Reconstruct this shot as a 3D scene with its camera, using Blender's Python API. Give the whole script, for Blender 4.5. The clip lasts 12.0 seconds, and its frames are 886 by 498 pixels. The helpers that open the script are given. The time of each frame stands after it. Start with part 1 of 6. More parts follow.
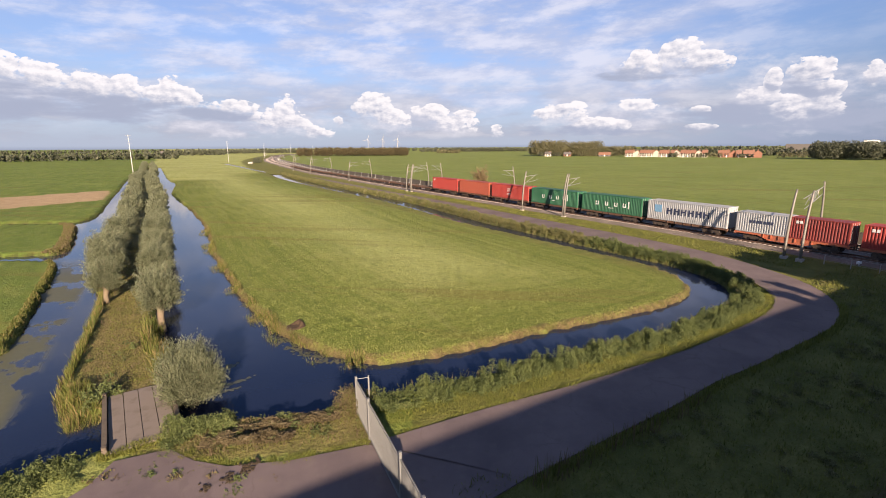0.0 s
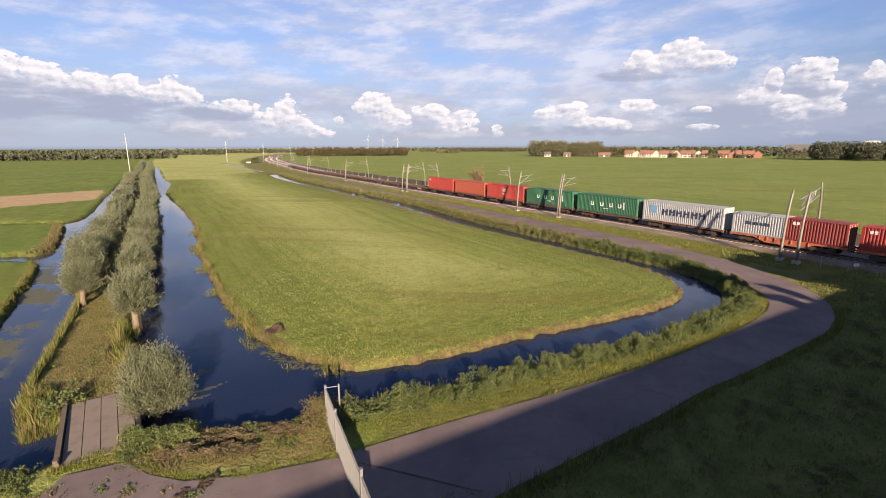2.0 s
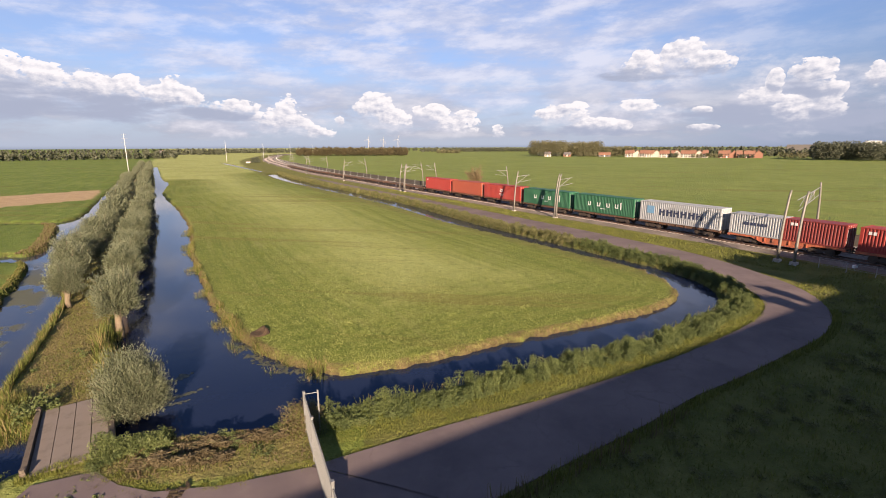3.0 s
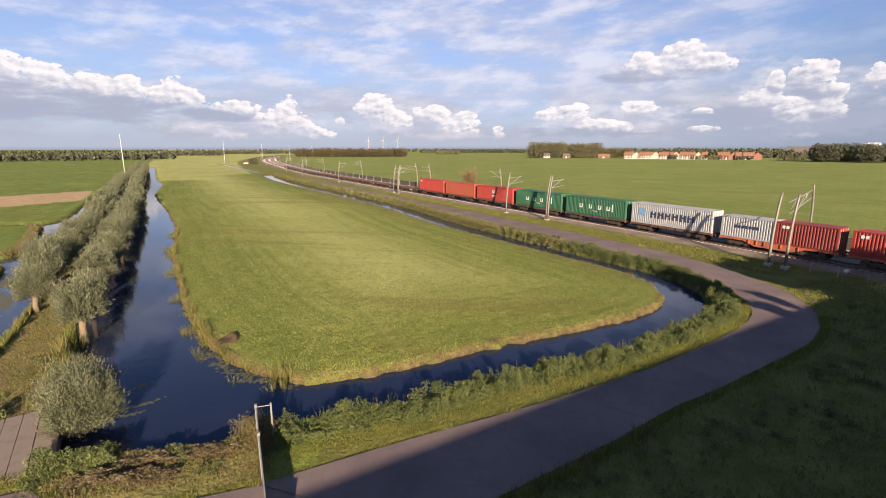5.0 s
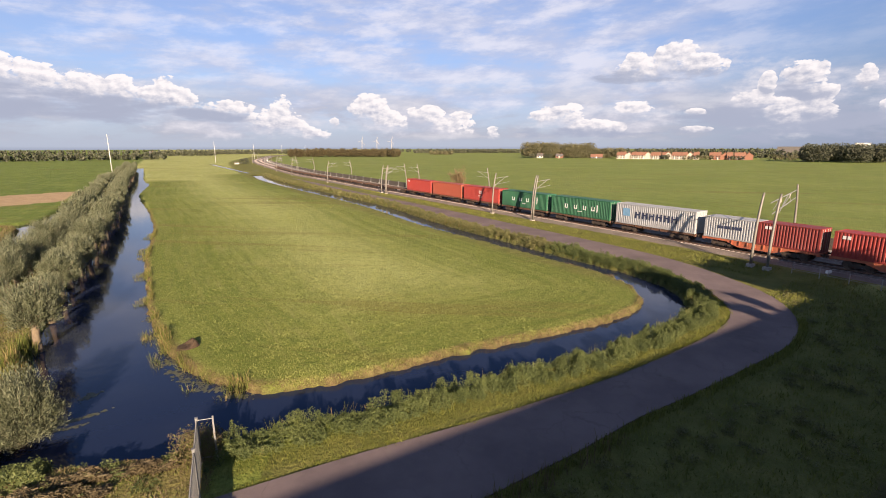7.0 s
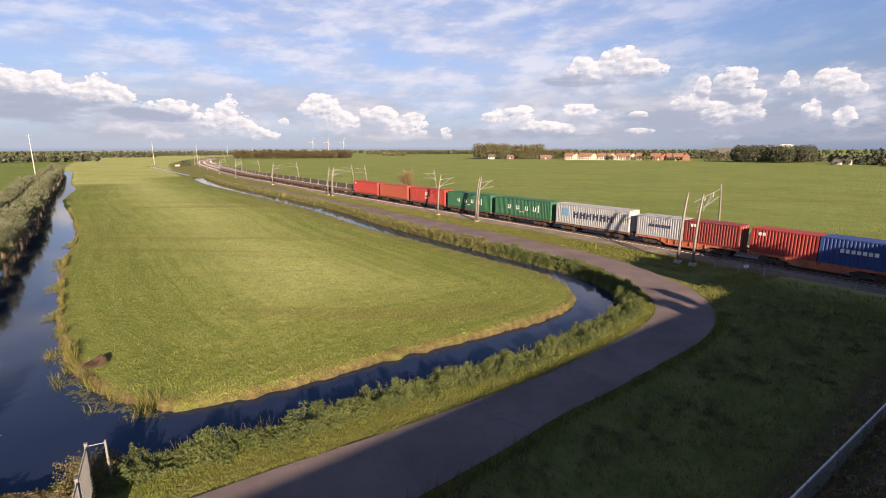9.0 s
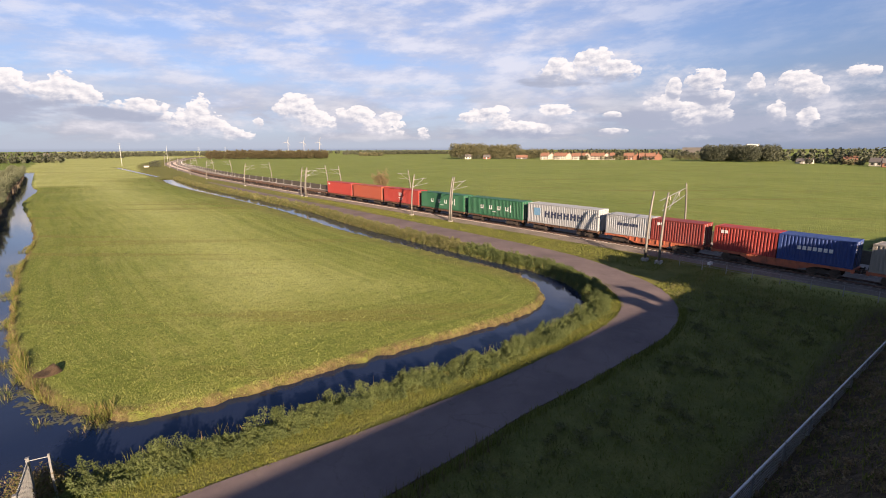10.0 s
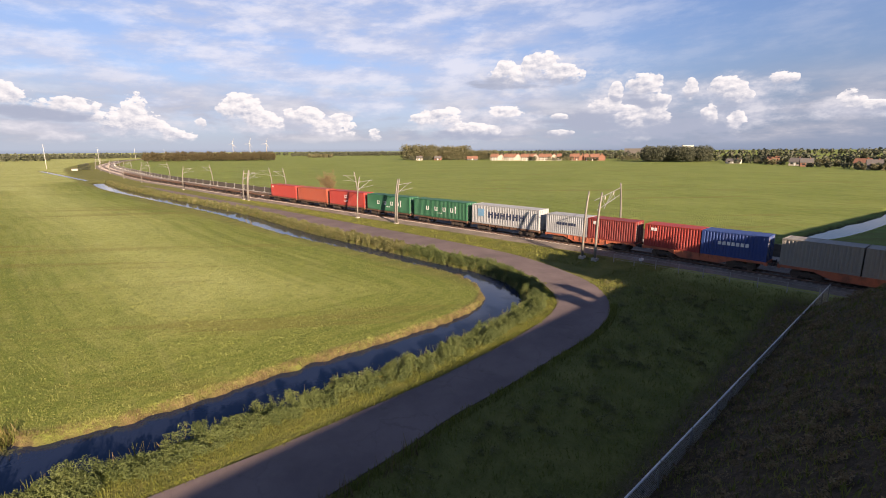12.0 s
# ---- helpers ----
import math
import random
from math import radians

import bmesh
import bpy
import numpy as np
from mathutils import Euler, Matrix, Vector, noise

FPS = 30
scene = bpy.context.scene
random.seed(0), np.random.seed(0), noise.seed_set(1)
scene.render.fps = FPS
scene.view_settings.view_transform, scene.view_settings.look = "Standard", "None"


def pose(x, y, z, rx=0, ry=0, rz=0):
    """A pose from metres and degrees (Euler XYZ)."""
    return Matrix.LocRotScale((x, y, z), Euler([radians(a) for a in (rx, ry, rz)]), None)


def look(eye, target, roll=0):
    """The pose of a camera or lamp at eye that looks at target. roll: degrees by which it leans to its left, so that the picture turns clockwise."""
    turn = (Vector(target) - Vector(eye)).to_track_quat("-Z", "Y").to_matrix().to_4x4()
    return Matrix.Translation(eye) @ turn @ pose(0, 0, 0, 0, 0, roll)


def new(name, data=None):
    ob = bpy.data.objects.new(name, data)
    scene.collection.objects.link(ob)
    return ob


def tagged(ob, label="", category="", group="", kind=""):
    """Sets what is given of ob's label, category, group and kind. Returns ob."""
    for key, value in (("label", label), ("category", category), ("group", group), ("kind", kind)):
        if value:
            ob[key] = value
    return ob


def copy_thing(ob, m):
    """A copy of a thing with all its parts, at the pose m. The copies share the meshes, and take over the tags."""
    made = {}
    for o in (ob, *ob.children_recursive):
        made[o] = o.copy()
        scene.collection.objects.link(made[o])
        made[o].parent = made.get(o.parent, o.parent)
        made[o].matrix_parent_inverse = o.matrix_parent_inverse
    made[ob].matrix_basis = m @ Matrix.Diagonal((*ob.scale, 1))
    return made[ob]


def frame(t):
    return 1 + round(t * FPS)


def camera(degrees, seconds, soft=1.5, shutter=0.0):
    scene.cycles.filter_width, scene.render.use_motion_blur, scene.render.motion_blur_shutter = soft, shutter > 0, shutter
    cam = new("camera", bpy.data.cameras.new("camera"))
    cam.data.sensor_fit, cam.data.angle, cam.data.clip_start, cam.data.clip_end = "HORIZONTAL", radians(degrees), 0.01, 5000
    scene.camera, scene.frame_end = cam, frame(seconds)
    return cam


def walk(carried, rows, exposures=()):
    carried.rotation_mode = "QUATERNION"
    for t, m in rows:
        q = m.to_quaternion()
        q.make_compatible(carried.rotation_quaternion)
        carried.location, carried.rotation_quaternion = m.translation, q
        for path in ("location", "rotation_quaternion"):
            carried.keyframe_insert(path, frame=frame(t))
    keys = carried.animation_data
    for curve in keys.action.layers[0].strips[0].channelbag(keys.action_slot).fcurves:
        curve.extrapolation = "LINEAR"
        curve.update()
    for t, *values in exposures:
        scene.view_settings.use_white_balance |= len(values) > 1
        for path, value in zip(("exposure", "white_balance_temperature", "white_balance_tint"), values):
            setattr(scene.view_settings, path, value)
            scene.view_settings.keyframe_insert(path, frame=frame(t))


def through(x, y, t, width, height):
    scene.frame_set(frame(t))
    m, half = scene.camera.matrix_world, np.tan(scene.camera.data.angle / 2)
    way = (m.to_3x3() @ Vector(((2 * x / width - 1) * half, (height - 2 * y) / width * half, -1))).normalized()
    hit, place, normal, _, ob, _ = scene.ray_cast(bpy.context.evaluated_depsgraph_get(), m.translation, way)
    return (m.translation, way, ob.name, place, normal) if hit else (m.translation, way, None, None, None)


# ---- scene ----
cam = camera(86.4, 12.0, soft=1.0)
EXPOSURES = [(0.0, 1.43, 6550.0, 17.5), (6.5, 1.43, 6680.0, 17.5), (12.0, 1.45, 6760.0, 17.5)]
PATH = [
    (0, (0.12, -2.347, 13.175), (0.253, -0.398, 12.749), -0.3),
    (0.5, (0.384, -2.169, 13.156), (0.517, -0.219, 12.73), -0.3),
    (1, (0.625, -1.906, 13.124), (0.757, 0.044, 12.699), -0.2),
    (1.5, (1.029, -1.635, 13.09), (1.162, 0.315, 12.664), -0.2),
    (2, (1.438, -1.377, 13.072), (1.57, 0.573, 12.646), -0.2),
    (2.5, (1.869, -1.06, 13.05), (1.999, 0.89, 12.624), -0.2),
    (3, (2.335, -0.781, 13.031), (2.464, 1.169, 12.605), -0.2),
    (5, (4.18, 0.17, 12.999), (4.308, 2.121, 12.578), -0.1),
    (5.5, (4.596, 0.412, 12.971), (4.723, 2.363, 12.55), -0.1),
    (6, (5.077, 0.648, 12.993), (5.204, 2.599, 12.571), -0.1),
    (6.5, (5.549, 0.854, 12.968), (5.677, 2.805, 12.546), -0.0),
    (7, (6.048, 1.059, 12.929), (6.198, 3.008, 12.509), -0.1),
    (9, (7.876, 1.245, 12.987), (8.212, 3.172, 12.571), -0.1),
    (9.5, (8.359, 1.252, 13.049), (8.74, 3.171, 12.631), -0.2),
    (10, (8.726, 1.183, 13.02), (9.151, 3.092, 12.604), -0.2),
    (10.5, (9.158, 0.949, 13.023), (9.624, 2.849, 12.609), -0.2),
    (11, (9.537, 0.835, 13.064), (10.05, 2.723, 12.65), -0.3),
    (11.5, (9.829, 0.811, 13.063), (10.391, 2.685, 12.651), -0.3),
    (12, (10.003, 0.819, 13.109), (10.615, 2.678, 12.697), -0.3),
]
walk(cam, [(t, look(eye, target, roll)) for t, eye, target, roll in PATH], EXPOSURES)

# ---- light: low afternoon sun from behind, sky with cumulus ----
SUN_AZ = radians(171.0)        # compass bearing of the sun, from +y towards +x
SUN_EL = radians(18.0)
sun_way = Vector((math.sin(SUN_AZ) * math.cos(SUN_EL), math.cos(SUN_AZ) * math.cos(SUN_EL), math.sin(SUN_EL)))
sun = new("sun", bpy.data.lights.new("sun", "SUN"))
sun.data.energy, sun.data.angle, sun.data.color = 5.0, radians(0.6), (1.0, 0.80, 0.58)
sun.matrix_world = look(sun_way * 200, (0, 0, 0))


class Nodes:
    """A short way to write node trees: every call adds a node and links what is given."""

    def __init__(self, tree):
        self.tree = tree
        tree.nodes.clear()

    def add(self, kind):
        return self.tree.nodes.new(kind)

    def put(self, socket, value):
        if isinstance(value, bpy.types.NodeSocket):
            self.tree.links.new(value, socket)
        elif value is not None:
            if isinstance(value, (tuple, list)) and len(value) == 3 and socket.type == "RGBA":
                value = (*value, 1.0)
            socket.default_value = value

    def math(self, op, a, b=None, c=None, clamp=False):
        node = self.add("ShaderNodeMath")
        node.operation, node.use_clamp = op, clamp
        for n, v in enumerate((a, b, c)):
            if v is not None:
                self.put(node.inputs[n], v)
        return node.outputs[0]

    def mix(self, fac, a, b, blend="MIX"):
        node = self.add("ShaderNodeMix")
        node.data_type, node.blend_type = "RGBA", blend
        self.put(node.inputs[0], fac)
        self.put(node.inputs[6], a)
        self.put(node.inputs[7], b)
        return node.outputs[2]

    def noise(self, vector, scale, detail=4.0, rough=0.55, lac=2.0):
        node = self.add("ShaderNodeTexNoise")
        self.put(node.inputs["Vector"], vector)
        self.put(node.inputs["Scale"], scale)
        self.put(node.inputs["Detail"], detail)
        self.put(node.inputs["Roughness"], rough)
        self.put(node.inputs["Lacunarity"], lac)
        return node.outputs["Fac"]

    def ramp(self, value, low, high, smooth=True):
        node = self.add("ShaderNodeMapRange")
        node.interpolation_type = "SMOOTHSTEP" if smooth else "LINEAR"
        self.put(node.inputs["Value"], value)
        self.put(node.inputs["From Min"], low)
        self.put(node.inputs["From Max"], high)
        return node.outputs["Result"]

    def xyz(self, x, y, z):
        node = self.add("ShaderNodeCombineXYZ")
        for n, v in enumerate((x, y, z)):
            self.put(node.inputs[n], v)
        return node.outputs[0]


# Cumulus heaps, bank by bank: bearing, height above the horizon, half width and half height, all in radians.
HEAPS_WEST = [
    (-0.668, 0.120, 0.040, 0.026), (-0.612, 0.110, 0.032, 0.026), (-0.556, 0.102, 0.036, 0.022), (-0.496, 0.098, 0.028, 0.022), (-0.436, 0.088, 0.060, 0.022),
    (-0.432, 0.101, 0.022, 0.025), (-0.334, 0.073, 0.046, 0.014), (-0.240, 0.072, 0.022, 0.027), (-0.252, 0.052, 0.060, 0.022), (-0.184, 0.030, 0.034, 0.012), (-0.143, 0.051, 0.011, 0.010),
]
HEAPS_MIDDLE = [
    (-0.070, 0.080, 0.042, 0.026), (-0.092, 0.074, 0.024, 0.018), (-0.040, 0.056, 0.050, 0.021), (0.041, 0.067, 0.040, 0.017), (0.090, 0.045, 0.052, 0.020), (0.181, 0.031, 0.016, 0.011), (0.113, 0.065, 0.024, 0.008),
    (0.315, 0.067, 0.043, 0.019), (0.275, 0.060, 0.026, 0.012), (0.375, 0.040, 0.060, 0.014), (0.447, 0.070, 0.044, 0.016), (0.552, 0.062, 0.018, 0.007), (0.557, 0.032, 0.026, 0.006),
]
HEAPS_EAST = [
    (0.446, 0.158, 0.018, 0.016), (0.452, 0.142, 0.040, 0.020), (0.516, 0.156, 0.040, 0.028), (0.552, 0.142, 0.044, 0.018),
    (0.657, 0.103, 0.013, 0.021), (0.640, 0.078, 0.032, 0.017), (0.706, 0.114, 0.032, 0.028), (0.728, 0.092, 0.024, 0.020), (0.734, 0.060, 0.026, 0.021), (0.682, 0.060, 0.036, 0.024),
    (0.783, 0.105, 0.013, 0.018), (0.842, 0.102, 0.030, 0.022), (0.860, 0.089, 0.022, 0.015), (0.860, 0.046, 0.017, 0.019), (0.818, 0.059, 0.015, 0.019), (0.917, 0.114, 0.024, 0.014), (1.012, 0.072, 0.018, 0.018), (1.034, 0.064, 0.030, 0.008),
]
SKY = 0.055


def build_world():
    world = bpy.data.worlds.new("sky")
    scene.world = world
    world.use_nodes = True
    n = Nodes(world.node_tree)
    way = n.add("ShaderNodeTexCoord").outputs["Generated"]
    split = n.add("ShaderNodeSeparateXYZ")
    n.put(split.inputs[0], way)
    x, y, z = split.outputs
    az, el = n.math("ARCTAN2", x, y), z
    sky = n.add("ShaderNodeTexSky")
    sky.sky_type, sky.sun_disc, sky.sun_elevation, sky.sun_rotation = "NISHITA", False, SUN_EL, SUN_AZ
    sky.altitude, sky.air_density, sky.dust_density, sky.ozone_density = 0.0, 1.0, 0.6, 2.0
    base = n.mix(1.0, sky.outputs[0], (SKY * 0.55, SKY * 0.72, SKY * 1.0), "MULTIPLY")
    base = n.mix(n.math("MULTIPLY", n.ramp(el, 0.26, 0.46), 0.28), base, (0.0, 0.0, 0.0))
    flat = n.xyz(az, n.math("MULTIPLY", el, 1.6), 0.0)
    # pale blue-grey haze towards the horizon
    base = n.mix(n.math("MULTIPLY", n.ramp(el, 0.17, 0.0), 0.85), base, (0.176, 0.202, 0.252))
    base = n.mix(n.ramp(el, 0.004, -0.004), base, (0.130, 0.152, 0.190))
    # veil and thin streaks of high cloud, tilted a little
    streak = n.xyz(n.math("SUBTRACT", az, n.math("MULTIPLY", el, 1.0)), n.math("MULTIPLY", el, 4.2), 0.35)
    thin = n.noise(streak, 5.5, 9.0, 0.62)
    clumps = n.noise(n.xyz(n.math("SUBTRACT", az, n.math("MULTIPLY", el, 0.6)), n.math("MULTIPLY", el, 3.0), 2.0), 9.0, 8.0, 0.60)
    breaks = n.noise(flat, 3.4, 3.0, 0.5)
    middle = n.math("MULTIPLY", n.ramp(az, -0.55, -0.05), n.ramp(az, 0.95, 0.45))
    veil = n.math("ADD", n.math("MULTIPLY", thin, 0.95), n.math("ADD", n.math("MULTIPLY", clumps, 0.75), n.math("ADD", n.math("MULTIPLY", breaks, 0.45), n.math("MULTIPLY", middle, 0.15))))
    high = n.math("ADD", 0.42, n.math("MULTIPLY", n.ramp(veil, 0.92, 1.38), 0.58))
    high = n.math("MULTIPLY", high, n.math("MULTIPLY", n.ramp(el, 0.01, 0.09), n.ramp(el, 0.44, 0.27)))
    high = n.math("MULTIPLY", high, n.math("ADD", 0.35, n.math("MULTIPLY", n.ramp(az, 0.85, 0.40), 0.65)))
    base = n.mix(n.math("MULTIPLY", high, 0.90), base, n.mix(n.ramp(clumps, 0.42, 0.66), (0.198, 0.226, 0.292), (0.285, 0.300, 0.338)))
    # grey layered banks low down
    base = n.mix(n.math("MULTIPLY", n.math("MULTIPLY", n.ramp(az, 0.30, 1.0), n.ramp(el, 0.30, 0.02)), 0.75), base, (0.082, 0.108, 0.158))
    low = n.noise(n.xyz(az, n.math("MULTIPLY", el, 3.6), 4.0), 5.2, 8.0, 0.60)
    bank = n.math("MULTIPLY", n.ramp(low, 0.40, 0.60), n.math("MULTIPLY", n.ramp(el, 0.004, 0.025), n.ramp(el, 0.15, 0.06)))
    base = n.mix(n.math("MULTIPLY", bank, 0.80), base, n.mix(n.ramp(low, 0.50, 0.70), (0.165, 0.178, 0.212), (0.262, 0.266, 0.280)))
    # unseen blue-grey cloud patches added overhead, toned to fill the shade below
    over = n.math("MULTIPLY", n.ramp(n.noise(way, 2.6, 4.0, 0.55), 0.38, 0.60), n.ramp(el, 0.60, 0.85))
    base = n.mix(n.math("MULTIPLY", over, 0.85), base, (0.118, 0.142, 0.205))
    # grey undersides of the larger cloud banks
    grey = None
    for a, e, w, h in ((-0.60, 0.072, 0.20, 0.034), (-0.37, 0.060, 0.13, 0.013), (0.71, 0.046, 0.22, 0.034), (0.49, 0.128, 0.105, 0.013), (0.69, 0.082, 0.06, 0.022), (0.36, 0.030, 0.15, 0.012)):
        da = n.math("MULTIPLY", n.math("SUBTRACT", az, a), 1.0 / w)
        de = n.math("MULTIPLY", n.math("SUBTRACT", el, e), 1.0 / h)
        f = n.math("SUBTRACT", 1.0, n.math("ADD", n.math("MULTIPLY", da, da), n.math("MULTIPLY", de, de)))
        grey = f if grey is None else n.math("MAXIMUM", grey, f)
    layers = n.noise(n.xyz(az, n.math("MULTIPLY", el, 4.0), 7.0), 11.0, 6.0, 0.55)
    grey = n.ramp(n.math("ADD", n.math("MAXIMUM", grey, -3.0), n.math("MULTIPLY", n.math("SUBTRACT", layers, 0.5), 4.2)), -0.1, 1.1)
    under = n.math("MULTIPLY", grey, 0.80)
    mass = None
    for a, e, w, h in ((0.50, 0.142, 0.13, 0.040), (0.69, 0.078, 0.12, 0.058), (0.40, 0.052, 0.15, 0.036), (0.86, 0.078, 0.10, 0.050), (0.03, 0.052, 0.14, 0.032), (-0.30, 0.046, 0.18, 0.030), (-0.58, 0.095, 0.18, 0.030), (1.03, 0.062, 0.08, 0.022)):
        da = n.math("MULTIPLY", n.math("SUBTRACT", az, a), 1.0 / w)
        de = n.math("MULTIPLY", n.math("SUBTRACT", el, e), 1.0 / h)
        f = n.math("SUBTRACT", 1.0, n.math("ADD", n.math("MULTIPLY", da, da), n.math("MULTIPLY", de, de)))
        mass = f if mass is None else n.math("MAXIMUM", mass, f)
    wisps = n.noise(n.xyz(az, n.math("MULTIPLY", el, 2.2), 5.0), 15.0, 8.0, 0.62)
    mass = n.ramp(n.math("ADD", n.math("MAXIMUM", mass, -3.0), n.math("MULTIPLY", n.math("SUBTRACT", wisps, 0.5), 4.0)), -0.2, 1.3)
    base = n.mix(n.math("MULTIPLY", mass, 0.80), base, n.mix(n.ramp(wisps, 0.40, 0.66), (0.205, 0.222, 0.265), (0.292, 0.298, 0.318)))
    # heaped clouds
    body, shade, weight = None, None, None
    for a, e, w, h in HEAPS_WEST + HEAPS_MIDDLE + HEAPS_EAST:
        da = n.math("MULTIPLY", n.math("SUBTRACT", az, a), 1.0 / w)
        de = n.math("MULTIPLY", n.math("SUBTRACT", el, e), 1.0 / h)
        de2 = n.math("MAXIMUM", de, n.math("MULTIPLY", de, -0.66))
        d = n.math("ADD", n.math("MULTIPLY", da, da), n.math("MULTIPLY", de2, de2))
        f = n.math("SUBTRACT", 1.0, d)
        body = f if body is None else n.math("MAXIMUM", body, f)
        near = n.math("POWER", 0.05, n.math("MINIMUM", d, 8.0))
        tone = n.math("MULTIPLY", near, n.math("ADD", n.math("MULTIPLY", de, 0.75), n.math("MULTIPLY", da, 0.25)))
        shade = tone if shade is None else n.math("ADD", shade, tone)
        weight = near if weight is None else n.math("ADD", weight, near)
    belly = n.math("DIVIDE", shade, n.math("ADD", weight, 1e-6))
    body = n.math("MAXIMUM", body, -3.0)
    big = n.noise(flat, 24.0, 3.0, 0.5)
    puff = n.noise(flat, 52.0, 9.0, 0.60)
    lumps = n.math("ADD", n.math("SUBTRACT", puff, 0.5), n.math("MULTIPLY", n.math("SUBTRACT", big, 0.5), 1.3))
    thick = n.math("SUBTRACT", n.math("ADD", body, n.math("MULTIPLY", lumps, 2.6)), n.math("MULTIPLY", n.ramp(body, -0.10, -0.60), 2.4))
    # crisp tops, bases that dissolve
    edge_soft = n.math("ADD", 0.26, n.math("MULTIPLY", n.ramp(belly, 0.1, -0.9), 1.9))
    cover = n.ramp(n.math("DIVIDE", n.math("SUBTRACT", thick, -0.05), edge_soft), 0.0, 1.0)
    lit = n.noise(n.xyz(n.math("ADD", az, 0.006), n.math("MULTIPLY", n.math("ADD", el, 0.007), 1.6), 0.0), 52.0, 7.0, 0.60)
    folds = n.math("MULTIPLY", n.math("SUBTRACT", puff, lit), 2.3)
    rim = n.math("MULTIPLY", n.ramp(thick, 0.9, 0.1), 0.22)
    bright = n.math("ADD", n.math("ADD", n.math("MULTIPLY", belly, 0.62), 0.60), n.math("SUBTRACT", n.math("ADD", folds, rim), n.math("MULTIPLY", n.ramp(az, 0.38, 0.60), 0.20)), clamp=True)
    cloud = n.mix(bright, (0.185, 0.202, 0.240), (0.372, 0.366, 0.362))
    colour = n.mix(n.math("MULTIPLY", cover, 0.97), n.mix(under, base, (0.150, 0.172, 0.218)), cloud)
    colour = n.mix(n.math("MULTIPLY", under, n.ramp(belly, 0.15, -0.65)), colour, (0.152, 0.174, 0.220))
    back = n.add("ShaderNodeBackground")
    n.put(back.inputs["Color"], colour)
    back.inputs["Strength"].default_value = 1.0
    out = n.add("ShaderNodeOutputWorld")
    n.put(out.inputs["Surface"], back.outputs[0])


build_world()


# ---- materials ----
def principled(name, rough=0.8, metal=0.0, spec=0.3):
    m = bpy.data.materials.new(name)
    m.use_nodes = True
    n = Nodes(m.node_tree)
    bsdf = n.add("ShaderNodeBsdfPrincipled")
    out = n.add("ShaderNodeOutputMaterial")
    n.put(out.inputs["Surface"], bsdf.outputs[0])
    n.put(bsdf.inputs["Roughness"], rough)
    n.put(bsdf.inputs["Metallic"], metal)
    n.put(bsdf.inputs["Specular IOR Level"], spec)
    return m, n, bsdf


def relief(n, bsdf, height, distance, strength=1.0):
    bump = n.add("ShaderNodeBump")
    n.put(bump.inputs["Height"], height)
    n.put(bump.inputs["Distance"], distance)
    n.put(bump.inputs["Strength"], strength)
    n.put(bsdf.inputs["Normal"], bump.outputs[0])


def worn(name, colour, dirt, rough=0.7, metal=0.0, scale=3.0, amount=0.5, bump=0.004, spec=0.3):
    """A painted, cast or rusted surface: base colour, dirt in patches, fine grain."""
    m, n, bsdf = principled(name, rough, metal, spec)
    place = n.add("ShaderNodeTexCoord").outputs["Object"]
    patch = n.noise(place, scale, 5.0, 0.65)
    grain = n.noise(place, scale * 14, 3.0, 0.6)
    mask = n.math("MULTIPLY", n.ramp(patch, 0.46, 0.72), amount)
    shade = n.mix(n.math("MULTIPLY", grain, 0.35), colour, tuple(c * 0.72 for c in colour))
    n.put(bsdf.inputs["Base Color"], n.mix(mask, shade, dirt))
    n.put(bsdf.inputs["Roughness"], n.math("ADD", rough - 0.1, n.math("MULTIPLY", patch, 0.2)))
    relief(n, bsdf, grain, bump)
    return m


def leafy(name, dark, light, dry=None, share=0.0, rough=0.6, through=0.25):
    """Leaves: each blade its own tint; some light passes through."""
    m, n, bsdf = principled(name, rough, 0.0, 0.25)
    geo = n.add("ShaderNodeNewGeometry")
    each = geo.outputs["Random Per Island"]
    place = n.add("ShaderNodeTexCoord").outputs["Object"]
    clump = n.noise(place, 0.8, 3.0, 0.6)
    tone = n.math("ADD", n.math("MULTIPLY", each, 0.65), n.math("MULTIPLY", n.ramp(clump, 0.35, 0.65), 0.35))
    colour = n.mix(tone, dark, light)
    if dry:
        dryness = n.ramp(n.math("ADD", n.math("MULTIPLY", each, 0.5), n.math("MULTIPLY", clump, 0.6)), 0.95 - share, 1.05 - share)
        colour = n.mix(dryness, colour, dry)
    n.put(bsdf.inputs["Base Color"], colour)
    soft = n.add("ShaderNodeBsdfTranslucent")
    n.put(soft.inputs["Color"], colour)
    both = n.add("ShaderNodeMixShader")
    n.put(both.inputs[0], through)
    n.put(both.inputs[1], bsdf.outputs[0])
    n.put(both.inputs[2], soft.outputs[0])
    n.put(n.tree.nodes["Material Output"].inputs["Surface"], both.outputs[0])
    return m


def attribute(n, name):
    node = n.add("ShaderNodeAttribute")
    node.attribute_name = name
    return node.outputs["Fac"]


